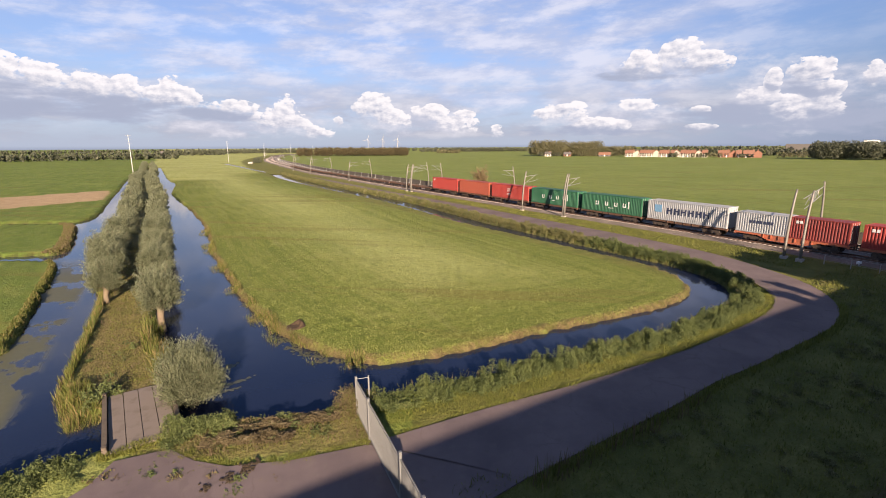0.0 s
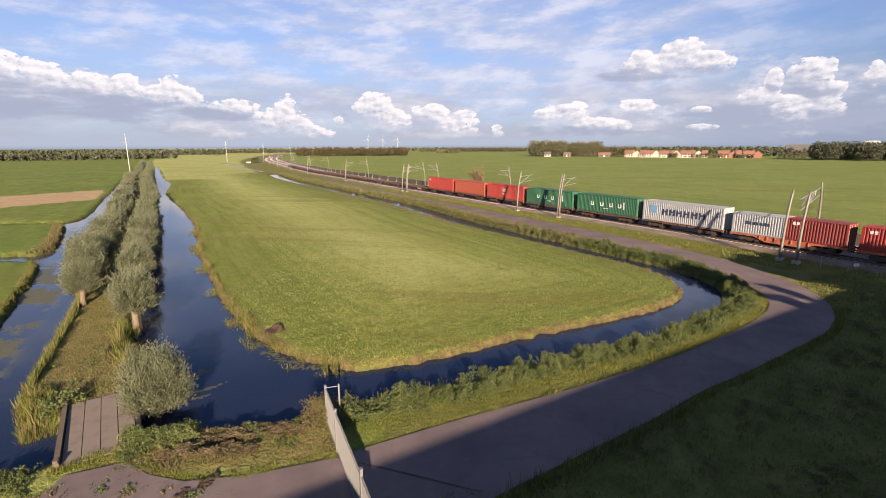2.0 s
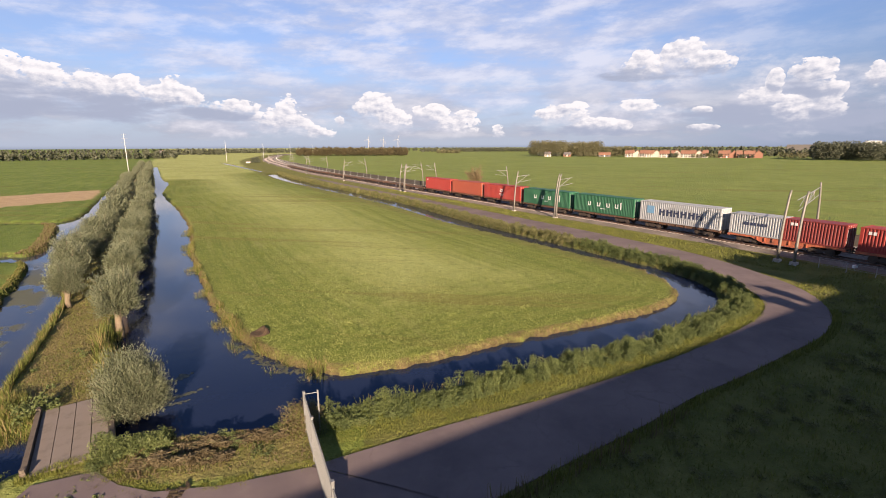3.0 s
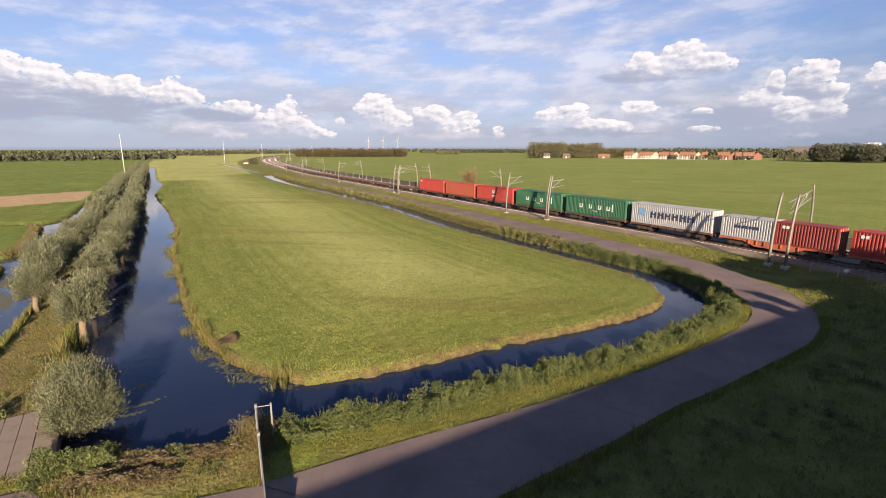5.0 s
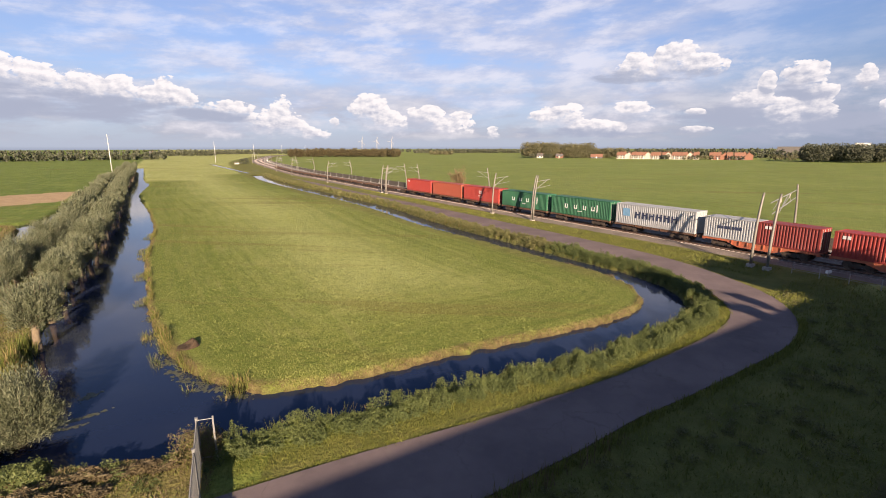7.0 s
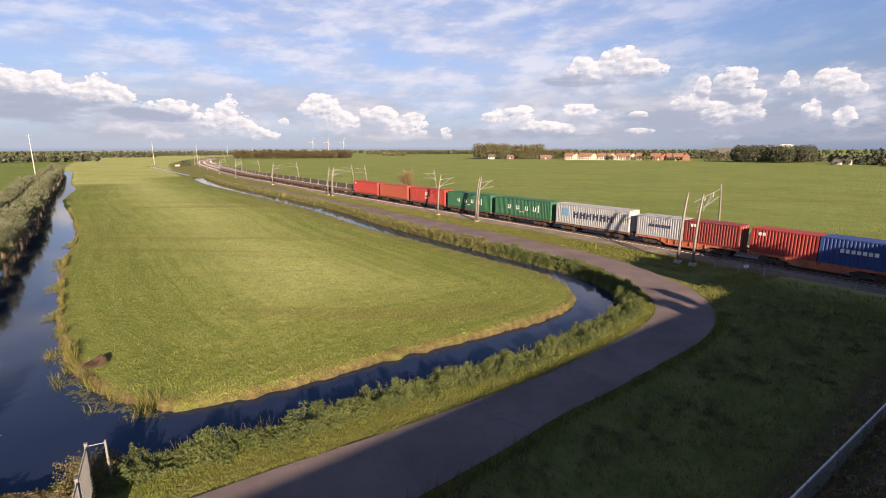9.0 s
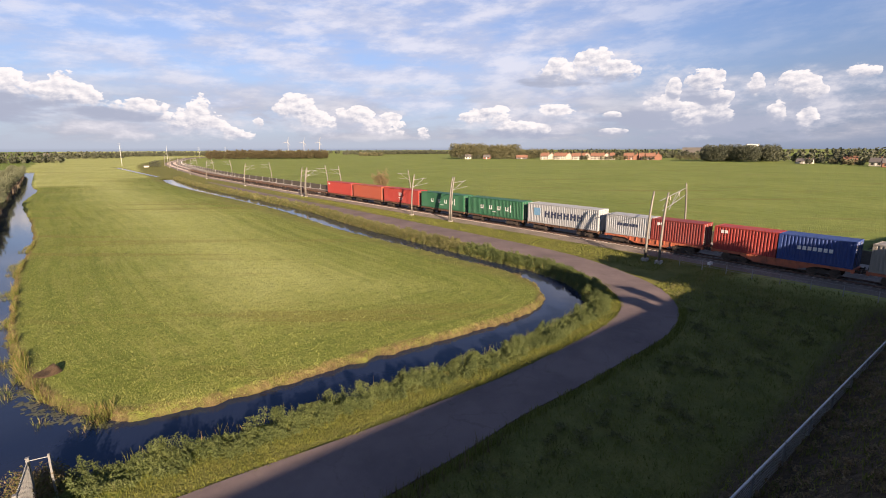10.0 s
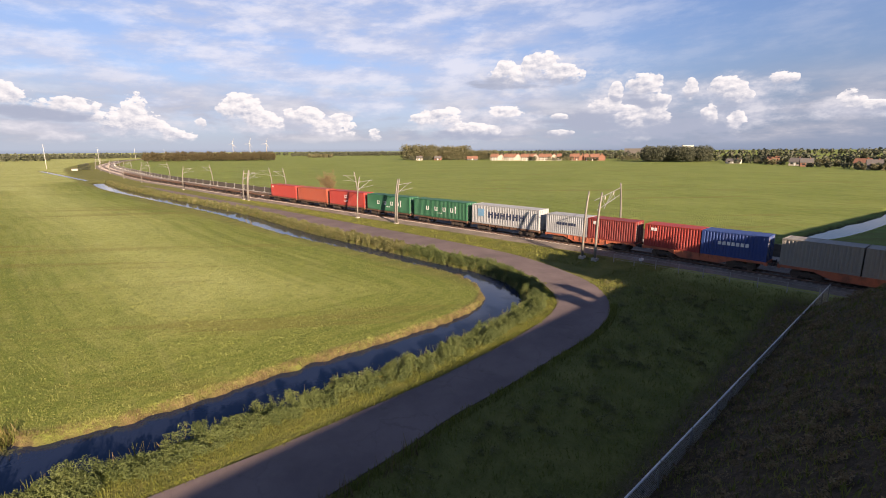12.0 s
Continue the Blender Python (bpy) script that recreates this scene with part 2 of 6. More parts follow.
def ground_material():
    m, n, bsdf = principled("meadow", 0.9, 0.0, 0.15)
    place = n.add("ShaderNodeTexCoord").outputs["Object"]
    split = n.add("ShaderNodeSeparateXYZ")
    n.put(split.inputs[0], place)
    x, y, z = split.outputs
    wide = n.noise(place, 0.035, 4.0, 0.6)
    mid = n.noise(place, 0.45, 5.0, 0.65)
    fine = n.noise(place, 4.5, 5.0, 0.7)
    # faint mowing lines that run with the field
    along = n.xyz(n.math("ADD", n.math("MULTIPLY", x, 0.80), n.math("MULTIPLY", y, 0.38)),
                  n.math("ADD", n.math("MULTIPLY", x, -0.02), n.math("MULTIPLY", y, 0.05)), 0.0)
    lines = n.noise(along, 0.55, 3.0, 0.6)
    rim = attribute(n, "away")
    rounds = n.noise(n.xyz(rim, n.math("MULTIPLY", attribute(n, "along"), 0.045), 3.0), 1.15, 4.0, 0.65)
    mown = n.ramp(rim, 34.0, 14.0)
    tone = n.math("ADD", n.math("MULTIPLY", n.ramp(wide, 0.3, 0.7), 0.4), n.math("MULTIPLY", n.ramp(mid, 0.3, 0.7), 0.3))
    tone = n.math("ADD", tone, n.math("MULTIPLY", n.ramp(lines, 0.35, 0.7), 0.3))
    grass = n.mix(tone, (0.182, 0.220, 0.046), (0.340, 0.338, 0.090))
    grass = n.mix(n.math("MULTIPLY", n.ramp(fine, 0.42, 0.66), 0.72), grass, (0.066, 0.096, 0.014))
    tufts = n.noise(place, 1.5, 4.0, 0.7)
    grass = n.mix(n.math("MULTIPLY", n.ramp(tufts, 0.48, 0.70), 0.45), grass, (0.095, 0.130, 0.020))
    pale = n.math("MULTIPLY", n.ramp(n.noise(along, 0.9, 6.0, 0.72), 0.54, 0.70), 0.55)
    grass = n.mix(pale, grass, (0.35, 0.325, 0.125))
    # large paler and greener tracts, and long grazed strips on the far meadows
    tract = n.noise(n.xyz(n.math("MULTIPLY", x, 0.3), y, 0.0), 0.018, 5.0, 0.6)
    grass = n.mix(n.math("MULTIPLY", n.ramp(tract, 0.50, 0.66), 0.40), grass, (0.34, 0.345, 0.11))
    grass = n.mix(n.math("MULTIPLY", n.ramp(tract, 0.50, 0.36), 0.35), grass, (0.150, 0.200, 0.038))
    mottle = n.noise(place, 0.13, 7.0, 0.72)
    grass = n.mix(n.math("MULTIPLY", n.ramp(mottle, 0.48, 0.64), 0.42), grass, (0.120, 0.165, 0.028))
    grass = n.mix(n.math("MULTIPLY", n.ramp(mottle, 0.46, 0.34), 0.30), grass, (0.36, 0.35, 0.12))
    grass = n.mix(n.math("MULTIPLY", n.math("MULTIPLY", n.ramp(rounds, 0.50, 0.62), mown), 0.50), grass, (0.105, 0.140, 0.022))
    grass = n.mix(n.math("MULTIPLY", n.math("MULTIPLY", n.ramp(rounds, 0.48, 0.38), mown), 0.30), grass, (0.33, 0.33, 0.10))
    grass = n.mix(n.math("MULTIPLY", n.ramp(rim, 15.0, 2.5), 0.42), grass, (0.120, 0.150, 0.026))
    # field paled away from its rim: veiling glare and haze put into the colour
    grass = n.mix(n.math("MULTIPLY", n.ramp(rim, 6.0, 24.0), 0.80), grass, n.mix(tone, (0.320, 0.335, 0.100), (0.450, 0.450, 0.180)))
    lush = n.mix(tone, (0.098, 0.148, 0.026), (0.195, 0.235, 0.054))
    sward = n.noise(n.xyz(n.math("ADD", x, n.math("MULTIPLY", y, 0.3)), n.math("MULTIPLY", y, 0.55), 1.0), 0.30, 9.0, 0.78)
    lush = n.mix(n.math("MULTIPLY", n.ramp(sward, 0.50, 0.64), 0.55), lush, (0.075, 0.105, 0.018))
    lush = n.mix(n.math("MULTIPLY", n.ramp(sward, 0.48, 0.36), 0.40), lush, (0.27, 0.27, 0.075))
    grass = n.mix(attribute(n, "lush"), grass, lush)
    grass = n.mix(1.0, grass, (0.955, 1.0, 0.98), "MULTIPLY")
    blades = n.noise(place, 1.1, 7.0, 0.80)
    grass = n.mix(n.math("MULTIPLY", n.ramp(blades, 0.50, 0.62), 0.40), grass, (0.085, 0.108, 0.020))
    worn_rows = n.noise(n.xyz(n.math("MULTIPLY", x, 0.10), n.math("ADD", y, n.math("MULTIPLY", x, 0.22)), 6.0), 0.16, 7.0, 0.70)
    grass = n.mix(n.math("MULTIPLY", n.ramp(worn_rows, 0.53, 0.64), 0.45), grass, (0.165, 0.130, 0.040))
    verge = n.mix(n.ramp(mid, 0.3, 0.7), (0.110, 0.125, 0.032), (0.185, 0.180, 0.052))
    verge = n.mix(n.math("MULTIPLY", n.ramp(fine, 0.5, 0.8), 0.5), verge, (0.15, 0.12, 0.05))
    track = n.mix(n.ramp(mid, 0.25, 0.75), (0.145, 0.142, 0.044), (0.255, 0.205, 0.085))
    track = n.mix(n.math("MULTIPLY", n.ramp(fine, 0.45, 0.75), 0.5), track, (0.080, 0.065, 0.030))
    straw = n.mix(n.ramp(n.noise(place, 1.6, 4.0, 0.7), 0.3, 0.7), (0.100, 0.072, 0.036), (0.200, 0.140, 0.074))
    mud = n.mix(mid, (0.045, 0.034, 0.018), (0.085, 0.062, 0.032))
    tilled = n.mix(n.ramp(mid, 0.3, 0.7), (0.34, 0.245, 0.14), (0.44, 0.325, 0.19))
    colour = n.mix(attribute(n, "verge"), grass, verge)
    colour = n.mix(attribute(n, "track"), colour, track)
    colour = n.mix(attribute(n, "tilled"), colour, tilled)
    edge = n.math("MULTIPLY", n.math("MULTIPLY", attribute(n, "straw"), 0.88), n.ramp(n.math("ADD", n.math("MULTIPLY", mid, 0.6), n.math("MULTIPLY", fine, 0.4)), 0.30, 0.56))
    colour = n.mix(edge, colour, straw)
    scrub = n.mix(n.ramp(fine, 0.35, 0.7), (0.060, 0.046, 0.030), (0.120, 0.088, 0.056))
    colour = n.mix(attribute(n, "scrub"), colour, scrub)
    colour = n.mix(attribute(n, "mud"), colour, mud)
    n.put(bsdf.inputs["Base Color"], colour)
    relief(n, bsdf, n.math("ADD", n.math("MULTIPLY", tufts, 0.9), fine), 0.22, 1.0)
    return m


def water_material():
    m, n, bsdf = principled("water", 0.03, 0.0, 0.5)
    bsdf.inputs["IOR"].default_value = 1.33
    place = n.add("ShaderNodeTexCoord").outputs["Object"]
    split = n.add("ShaderNodeSeparateXYZ")
    n.put(split.inputs[0], place)
    x, y, z = split.outputs
    # duckweed lies on the still ditch west of the causeway
    weed = n.noise(n.xyz(n.math("ADD", x, n.math("MULTIPLY", y, 0.25)), n.math("MULTIPLY", y, 0.85), 0.0), 0.26, 6.0, 0.62)
    side = n.math("ADD", x, n.math("MULTIPLY", y, 0.485))
    west = n.math("MULTIPLY", n.ramp(side, -9.8, -11.2), n.ramp(y, 62.0, 48.0))
    mats = n.math("MULTIPLY", n.ramp(weed, 0.455, 0.51), n.math("MULTIPLY", west, 0.85))
    murk = n.noise(place, 0.25, 3.0, 0.5)
    deep = n.mix(murk, (0.010, 0.017, 0.045), (0.018, 0.025, 0.048))
    green = n.mix(n.noise(place, 3.0, 4.0, 0.6), (0.085, 0.092, 0.042), (0.14, 0.135, 0.075))
    n.put(bsdf.inputs["Base Color"], n.mix(mats, deep, green))
    n.put(bsdf.inputs["Roughness"], n.math("ADD", 0.03, n.math("MULTIPLY", mats, 0.6)))
    ripple = n.math("ADD", n.noise(place, 1.3, 3.0, 0.6), n.math("MULTIPLY", n.noise(place, 6.0, 2.0, 0.5), 0.25))
    relief(n, bsdf, ripple, 0.012, 0.4)
    return m


def asphalt_material():
    m, n, bsdf = principled("asphalt", 0.85, 0.0, 0.25)
    place = n.add("ShaderNodeTexCoord").outputs["Object"]
    wide = n.noise(place, 0.22, 4.0, 0.6)
    mid = n.noise(place, 1.7, 5.0, 0.65)
    fine = n.noise(place, 38.0, 2.0, 0.6)
    colour = n.mix(n.ramp(wide, 0.3, 0.7), (0.124, 0.098, 0.100), (0.188, 0.148, 0.142))
    colour = n.mix(n.math("MULTIPLY", n.ramp(mid, 0.5, 0.8), 0.5), colour, (0.20, 0.165, 0.142))
    colour = n.mix(n.math("MULTIPLY", n.ramp(fine, 0.45, 0.7), 0.30), colour, (0.07, 0.058, 0.052))
    crack = n.add("ShaderNodeTexVoronoi")
    crack.feature = "DISTANCE_TO_EDGE"
    warp = n.add("ShaderNodeVectorMath")
    warp.operation = "ADD"
    n.put(warp.inputs[0], place)
    n.put(warp.inputs[1], n.xyz(n.math("MULTIPLY", mid, 0.9), n.math("MULTIPLY", n.noise(place, 2.3, 3.0, 0.6), 0.9), 0.0))
    n.put(crack.inputs["Vector"], warp.outputs[0])
    crack.inputs["Scale"].default_value = 0.42
    seam = n.math("MULTIPLY", n.ramp(crack.outputs["Distance"], 0.018, 0.004), n.ramp(wide, 0.48, 0.62))
    colour = n.mix(n.math("MULTIPLY", seam, 0.22), colour, (0.035, 0.032, 0.028))
    patch = n.ramp(n.noise(place, 0.55, 6.0, 0.7), 0.60, 0.68)
    colour = n.mix(n.math("MULTIPLY", patch, 0.35), colour, (0.075, 0.066, 0.048))
    n.put(bsdf.inputs["Base Color"], colour)
    relief(n, bsdf, n.math("ADD", fine, mid), 0.01, 0.7)
    return m


def ballast_material():
    m, n, bsdf = principled("ballast_stone", 0.95, 0.0, 0.2)
    place = n.add("ShaderNodeTexCoord").outputs["Object"]
    cell = n.add("ShaderNodeTexVoronoi")
    n.put(cell.inputs["Vector"], place)
    cell.inputs["Scale"].default_value = 9.0
    wide = n.noise(place, 0.4, 4.0, 0.6)
    grey = n.mix(n.ramp(wide, 0.3, 0.7), (0.185, 0.156, 0.134), (0.300, 0.258, 0.225))
    bw = n.add("ShaderNodeRGBToBW")
    n.put(bw.inputs[0], cell.outputs["Color"])
    n.put(bsdf.inputs["Base Color"], n.mix(n.math("MULTIPLY", bw.outputs[0], 0.7), grey, (0.11, 0.095, 0.085)))
    relief(n, bsdf, cell.outputs["Distance"], 0.06, 1.0)
    return m


MEADOW, WATER, ASPHALT, BALLAST = ground_material(), water_material(), asphalt_material(), ballast_material()
CONCRETE = worn("concrete", (0.42, 0.39, 0.35), (0.20, 0.18, 0.15), 0.85, scale=1.2)
SLAB = worn("bridge_slab", (0.205, 0.172, 0.145), (0.13, 0.11, 0.085), 0.85, scale=1.4, amount=0.7)
PATHWAY = worn("pale_path", (0.31, 0.28, 0.25), (0.20, 0.18, 0.155), 0.9, scale=0.7)
GALVANISED = worn("galvanised_steel", (0.36, 0.36, 0.35), (0.22, 0.21, 0.19), 0.5, 0.55, scale=4.0, amount=0.4)
GATE_STEEL = worn("dull_gate_steel", (0.25, 0.255, 0.25), (0.15, 0.145, 0.135), 0.55, 0.45, scale=4.0, amount=0.5)
MAST_STEEL = worn("mast_steel", (0.205, 0.192, 0.168), (0.125, 0.115, 0.098), 0.55, 0.35, scale=2.0, amount=0.5)
RAIL_STEEL = worn("rail_steel", (0.20, 0.13, 0.10), (0.30, 0.27, 0.25), 0.45, 0.7, scale=6.0)
SLEEPER = worn("concrete_sleeper", (0.33, 0.29, 0.26), (0.20, 0.16, 0.13), 0.9, scale=3.0)
BARRIER = worn("barrier_panel", (0.10, 0.088, 0.075), (0.055, 0.05, 0.042), 0.8, scale=1.5, amount=0.7)
BARK = worn("willow_bark", (0.21, 0.165, 0.11), (0.09, 0.07, 0.05), 0.95, scale=5.0, bump=0.03)
WEATHERED = worn("weathered_timber", (0.13, 0.105, 0.08), (0.06, 0.05, 0.04), 0.9, scale=4.0)
WHITE_PAINT = worn("white_paint", (0.78, 0.78, 0.74), (0.52, 0.50, 0.46), 0.5, scale=0.6, amount=0.5)
UNDERFRAME = worn("grimy_underframe", (0.060, 0.048, 0.040), (0.11, 0.075, 0.05), 0.85, scale=2.5)
WHEEL = worn("wheel_steel", (0.10, 0.08, 0.07), (0.17, 0.12, 0.09), 0.6, 0.6, scale=5.0)
WILLOW = leafy("willow_leaves", (0.080, 0.094, 0.047), (0.205, 0.222, 0.138), (0.245, 0.21, 0.115), 0.10, 0.5)
REED = leafy("reed_blades", (0.070, 0.095, 0.020), (0.175, 0.175, 0.042), (0.24, 0.18, 0.08), 0.30)
HERB = leafy("bank_herbs", (0.040, 0.062, 0.020), (0.165, 0.195, 0.066), (0.24, 0.21, 0.09), 0.10)
BANKREED = leafy("olive_bank_plants", (0.075, 0.085, 0.028), (0.215, 0.205, 0.088), (0.26, 0.21, 0.10), 0.15)
DRYGRASS = leafy("dry_grass_blades", (0.105, 0.086, 0.040), (0.22, 0.155, 0.094), (0.13, 0.145, 0.035), 0.35)
TUFT = leafy("grass_blades", (0.084, 0.106, 0.020), (0.208, 0.213, 0.045), (0.23, 0.20, 0.07), 0.08)
FIELDTUFT = leafy("mown_grass_blades", (0.125, 0.150, 0.034), (0.285, 0.300, 0.090), (0.32, 0.29, 0.12), 0.08)
FARLEAF = leafy("far_foliage", (0.090, 0.090, 0.048), (0.190, 0.180, 0.098), (0.15, 0.115, 0.06), 0.15)
# leaf colour lightened towards blue-grey to carry the haze of distance
FARDARK = leafy("far_dark_foliage", (0.060, 0.070, 0.050), (0.120, 0.128, 0.080), (0.11, 0.09, 0.05), 0.06)


# ---- small mesh helpers ----
def mesh_object(name, verts, faces, material, parent=None, label="", smooth=False):
    data = bpy.data.meshes.new(name)
    data.from_pydata([tuple(v) for v in verts], [], [tuple(f) for f in faces])
    data.validate()
    data.materials.append(material)
    if smooth:
        data.polygons.foreach_set("use_smooth", [True] * len(data.polygons))
    ob = new(name, data)
    if parent:
        ob.parent = parent
    return tagged(ob, label)


def part(name, bm, material, parent, label="", smooth=False):
    data = bpy.data.meshes.new(name)
    bmesh.ops.recalc_face_normals(bm, faces=bm.faces)
    bm.to_mesh(data)
    bm.free()
    data.materials.append(material)
    if smooth:
        data.polygons.foreach_set("use_smooth", [True] * len(data.polygons))
    ob = new(name, data)
    ob.parent = parent
    return tagged(ob, label)


def box(bm, x0, y0, z0, x1, y1, z1):
    v = [bm.verts.new(p) for p in ((x0, y0, z0), (x1, y0, z0), (x1, y1, z0), (x0, y1, z0), (x0, y0, z1), (x1, y0, z1), (x1, y1, z1), (x0, y1, z1))]
    for f in ((3, 2, 1, 0), (4, 5, 6, 7), (0, 1, 5, 4), (1, 2, 6, 5), (2, 3, 7, 6), (3, 0, 4, 7)):
        bm.faces.new([v[i] for i in f])
    return bm


def boxes(*rows):
    bm = bmesh.new()
    for r in rows:
        box(bm, *r)
    return bm


def tube(bm, points, radii, sides=8):
    """A round tube along points, with a radius at each."""
    points = [Vector(p) for p in points]
    rings = []
    for i, p in enumerate(points):
        d = (points[min(i + 1, len(points) - 1)] - points[max(i - 1, 0)]).normalized()
        a = d.cross(Vector((0.31, 0.95, 0.05)) if abs(d.z) > 0.9 else Vector((0, 0, 1))).normalized()
        b = d.cross(a)
        r = radii[i] if isinstance(radii, (list, tuple)) else radii
        rings.append([bm.verts.new(p + (a * math.cos(t) + b * math.sin(t)) * r) for t in (2 * math.pi * k / sides for k in range(sides))])
    for a, b in zip(rings, rings[1:]):
        for k in range(sides):
            bm.faces.new((a[k], a[(k + 1) % sides], b[(k + 1) % sides], b[k]))
    bm.faces.new(rings[0][::-1])
    bm.faces.new(rings[-1])
    return bm


def empty(name, m, label, category, group="", kind=""):
    ob = new(name)
    ob.matrix_basis = m
    return tagged(ob, label, category, group, kind)


def smooth_line(points, step):
    """A Catmull-Rom line through plan points, resampled at even steps: an array of x, y."""
    p = np.array(points, float)
    p = np.vstack([2 * p[0] - p[1], p, 2 * p[-1] - p[-2]])
    out = []
    for a, b, c, d in zip(p, p[1:], p[2:], p[3:]):
        for t in np.linspace(0, 1, 24, endpoint=False):
            out.append(0.5 * (2 * b + (c - a) * t + (2 * a - 5 * b + 4 * c - d) * t**2 + (3 * b - a - 3 * c + d) * t**3))
    out = np.array(out + [p[-2]])
    s = np.r_[0, np.cumsum(np.hypot(*np.diff(out, axis=0).T))]
    even = np.arange(0, s[-1], step)
    return np.stack([np.interp(even, s, out[:, 0]), np.interp(even, s, out[:, 1])], 1)


def spare(line, slack=0.06):
    """The same line with fewer points, none of it moved by more than slack."""
    line = np.asarray(line, float)
    kept, stack = {0, len(line) - 1}, [(0, len(line) - 1)]
    while stack:
        i, j = stack.pop()
        if j - i < 2:
            continue
        e = line[j] - line[i]
        w = line[i + 1:j] - line[i]
        d = np.abs(e[0] * w[:, 1] - e[1] * w[:, 0]) / max(np.hypot(*e), 1e-9) if np.hypot(*e) > 1e-6 else np.hypot(*w.T)
        k = int(d.argmax())
        if d[k] > slack:
            kept.add(i + 1 + k)
            stack += [(i, i + 1 + k), (i + 1 + k, j)]
    return line[sorted(kept)]


def nearest(px, py, line, closed=False):
    """Distance of points from a plan line, the side (positive: left of its way), and the way along it."""
    best, side, along = np.full(px.shape, 1e9), np.zeros(px.shape), np.zeros(px.shape)
    pts = np.vstack([line, line[:1]]) if closed else line
    run = 0.0
    for (ax, ay), (bx, by) in zip(pts, pts[1:]):
        ex, ey = bx - ax, by - ay
        length = math.hypot(ex, ey)
        if length < 1e-6:
            continue
        t = np.clip(((px - ax) * ex + (py - ay) * ey) / length**2, 0, 1)
        d = np.hypot(px - ax - t * ex, py - ay - t * ey)
        near = d < best
        best = np.where(near, d, best)
        side = np.where(near, np.sign(ex * (py - ay) - ey * (px - ax)), side)
        along = np.where(near, run + t * length, along)
        run += length
    return best, side, along


def inside(px, py, ring):
    odd = np.zeros(px.shape, bool)
    for (ax, ay), (bx, by) in zip(ring, np.roll(ring, -1, axis=0)):
        if ay != by:
            odd ^= ((ay > py) != (by > py)) & (px < (bx - ax) * (py - ay) / (by - ay) + ax)
    return odd


def rise(value, low, high):
    t = np.clip((value - low) / (high - low), 0, 1)
    return t * t * (3 - 2 * t)


# ---- the plan ----
# near track's centre line, from the far bend to beyond the overpass
TRACK = smooth_line([(-207, 880), (-205, 787), (-192, 700), (-172, 610), (-150, 516), (-123, 430), (-83, 325), (-49.5, 243), (-31, 205), (-6.2, 154.5),
                     (9.7, 124.4), (21.2, 102.2), (29.6, 86.0), (36.3, 73.3), (42.2, 61.9), (48.3, 50.0), (53.7, 38.8), (58.4, 28), (65, 10), (71, -8), (80, -40)], 1.2)
TURNS = np.gradient(TRACK, axis=0)
TURNS /= np.hypot(*TURNS.T)[:, None]
NORMALS = np.stack([-TURNS[:, 1], TURNS[:, 0]], 1)          # away from the camera's side
RUN = np.r_[0, np.cumsum(np.hypot(*np.diff(TRACK, axis=0).T))]


def on_track(s, off=0.0):
    """Plan point at s metres along the line, off metres to its far side, and the bearing of the line there."""
    x, y = np.interp(s, RUN, TRACK[:, 0]), np.interp(s, RUN, TRACK[:, 1])
    tx, ty = np.interp(s, RUN, TURNS[:, 0]), np.interp(s, RUN, TURNS[:, 1])
    return x - ty * off, y + tx * off, math.atan2(ty, tx)


def along_track(x, y):
    return float(nearest(np.array([x]), np.array([y]), TRACK)[2][0])


ROAD_IN = [(-2.0, 16.8), (3.8, 19.3), (8.5, 21.1), (12.5, 22.8), (18.2, 25.4), (24.0, 28.7), (28.3, 31.5), (31.3, 34.4), (32.8, 37.6), (33.6, 42.0),
           (33.5, 48.2), (31.6, 53.5), (24.5, 66.5), (18.0, 79.0), (9.5, 98.0), (-4.3, 128), (-26.5, 175), (-72, 279), (-120, 400)]
ROAD_OUT = [(4.5, 14.0), (10.5, 17.2), (13.8, 19.0), (17.1, 21.0), (21.0, 22.9), (26.8, 26.0), (30.4, 28.0), (33.6, 30.6), (36.0, 33.6), (37.9, 38.0),
            (38.3, 43.0), (37.6, 50.0), (35.5, 57.0), (29.0, 71.0), (22.5, 84.0), (13.5, 103.5), (-0.5, 132), (-22.5, 178), (-67.5, 281), (-115, 402)]
CANAL_EAST = [(-168, 334), (-106, 214), (-90, 187), (-70.5, 143), (-49.5, 106.7), (-35.4, 80.8), (-25.3, 58.5), (-20.1, 48.7), (-15.8, 40.5),
              (-11.2, 33.4), (-8.2, 29.5), (-5.1, 26.9), (-2.6, 25.9), (0, 26.0)]
DITCH_FIELD = [(2.8, 26.8), (5.9, 28.2), (10.3, 30.3), (16.8, 32.6), (22.0, 34.9), (25.4, 37.4), (26.9, 39.9), (27.6, 43.3), (26.7, 48.3), (24.1, 53.2),
               (16.2, 67.8), (8.2, 82.7), (-3.6, 110.0), (-21.2, 143.0), (-50.0, 196), (-70.5, 244)]
DITCH_ROAD = [(-66.2, 246.6), (-45.3, 198.8), (-16.9, 145.3), (0.6, 112.0), (11.9, 84.6), (19.2, 69.4), (26.5, 54.5), (29.3, 49.3), (30.8, 44.0),
              (30.6, 40.0), (28.9, 36.3), (26.3, 33.8), (20.9, 30.4), (16.0, 27.8), (12.1, 26.5), (9.0, 25.3), (6.2, 24.2), (4.0, 23.1), (1.5, 22.2), (-2.6, 21.2)]
NEAR_BANK = [(-5, 20.1), (-9.5, 19.6), (-12.4, 18.6), (-14.5, 17.2), (-18, 15.4), (-26, 11.0), (-40, 6.0)]
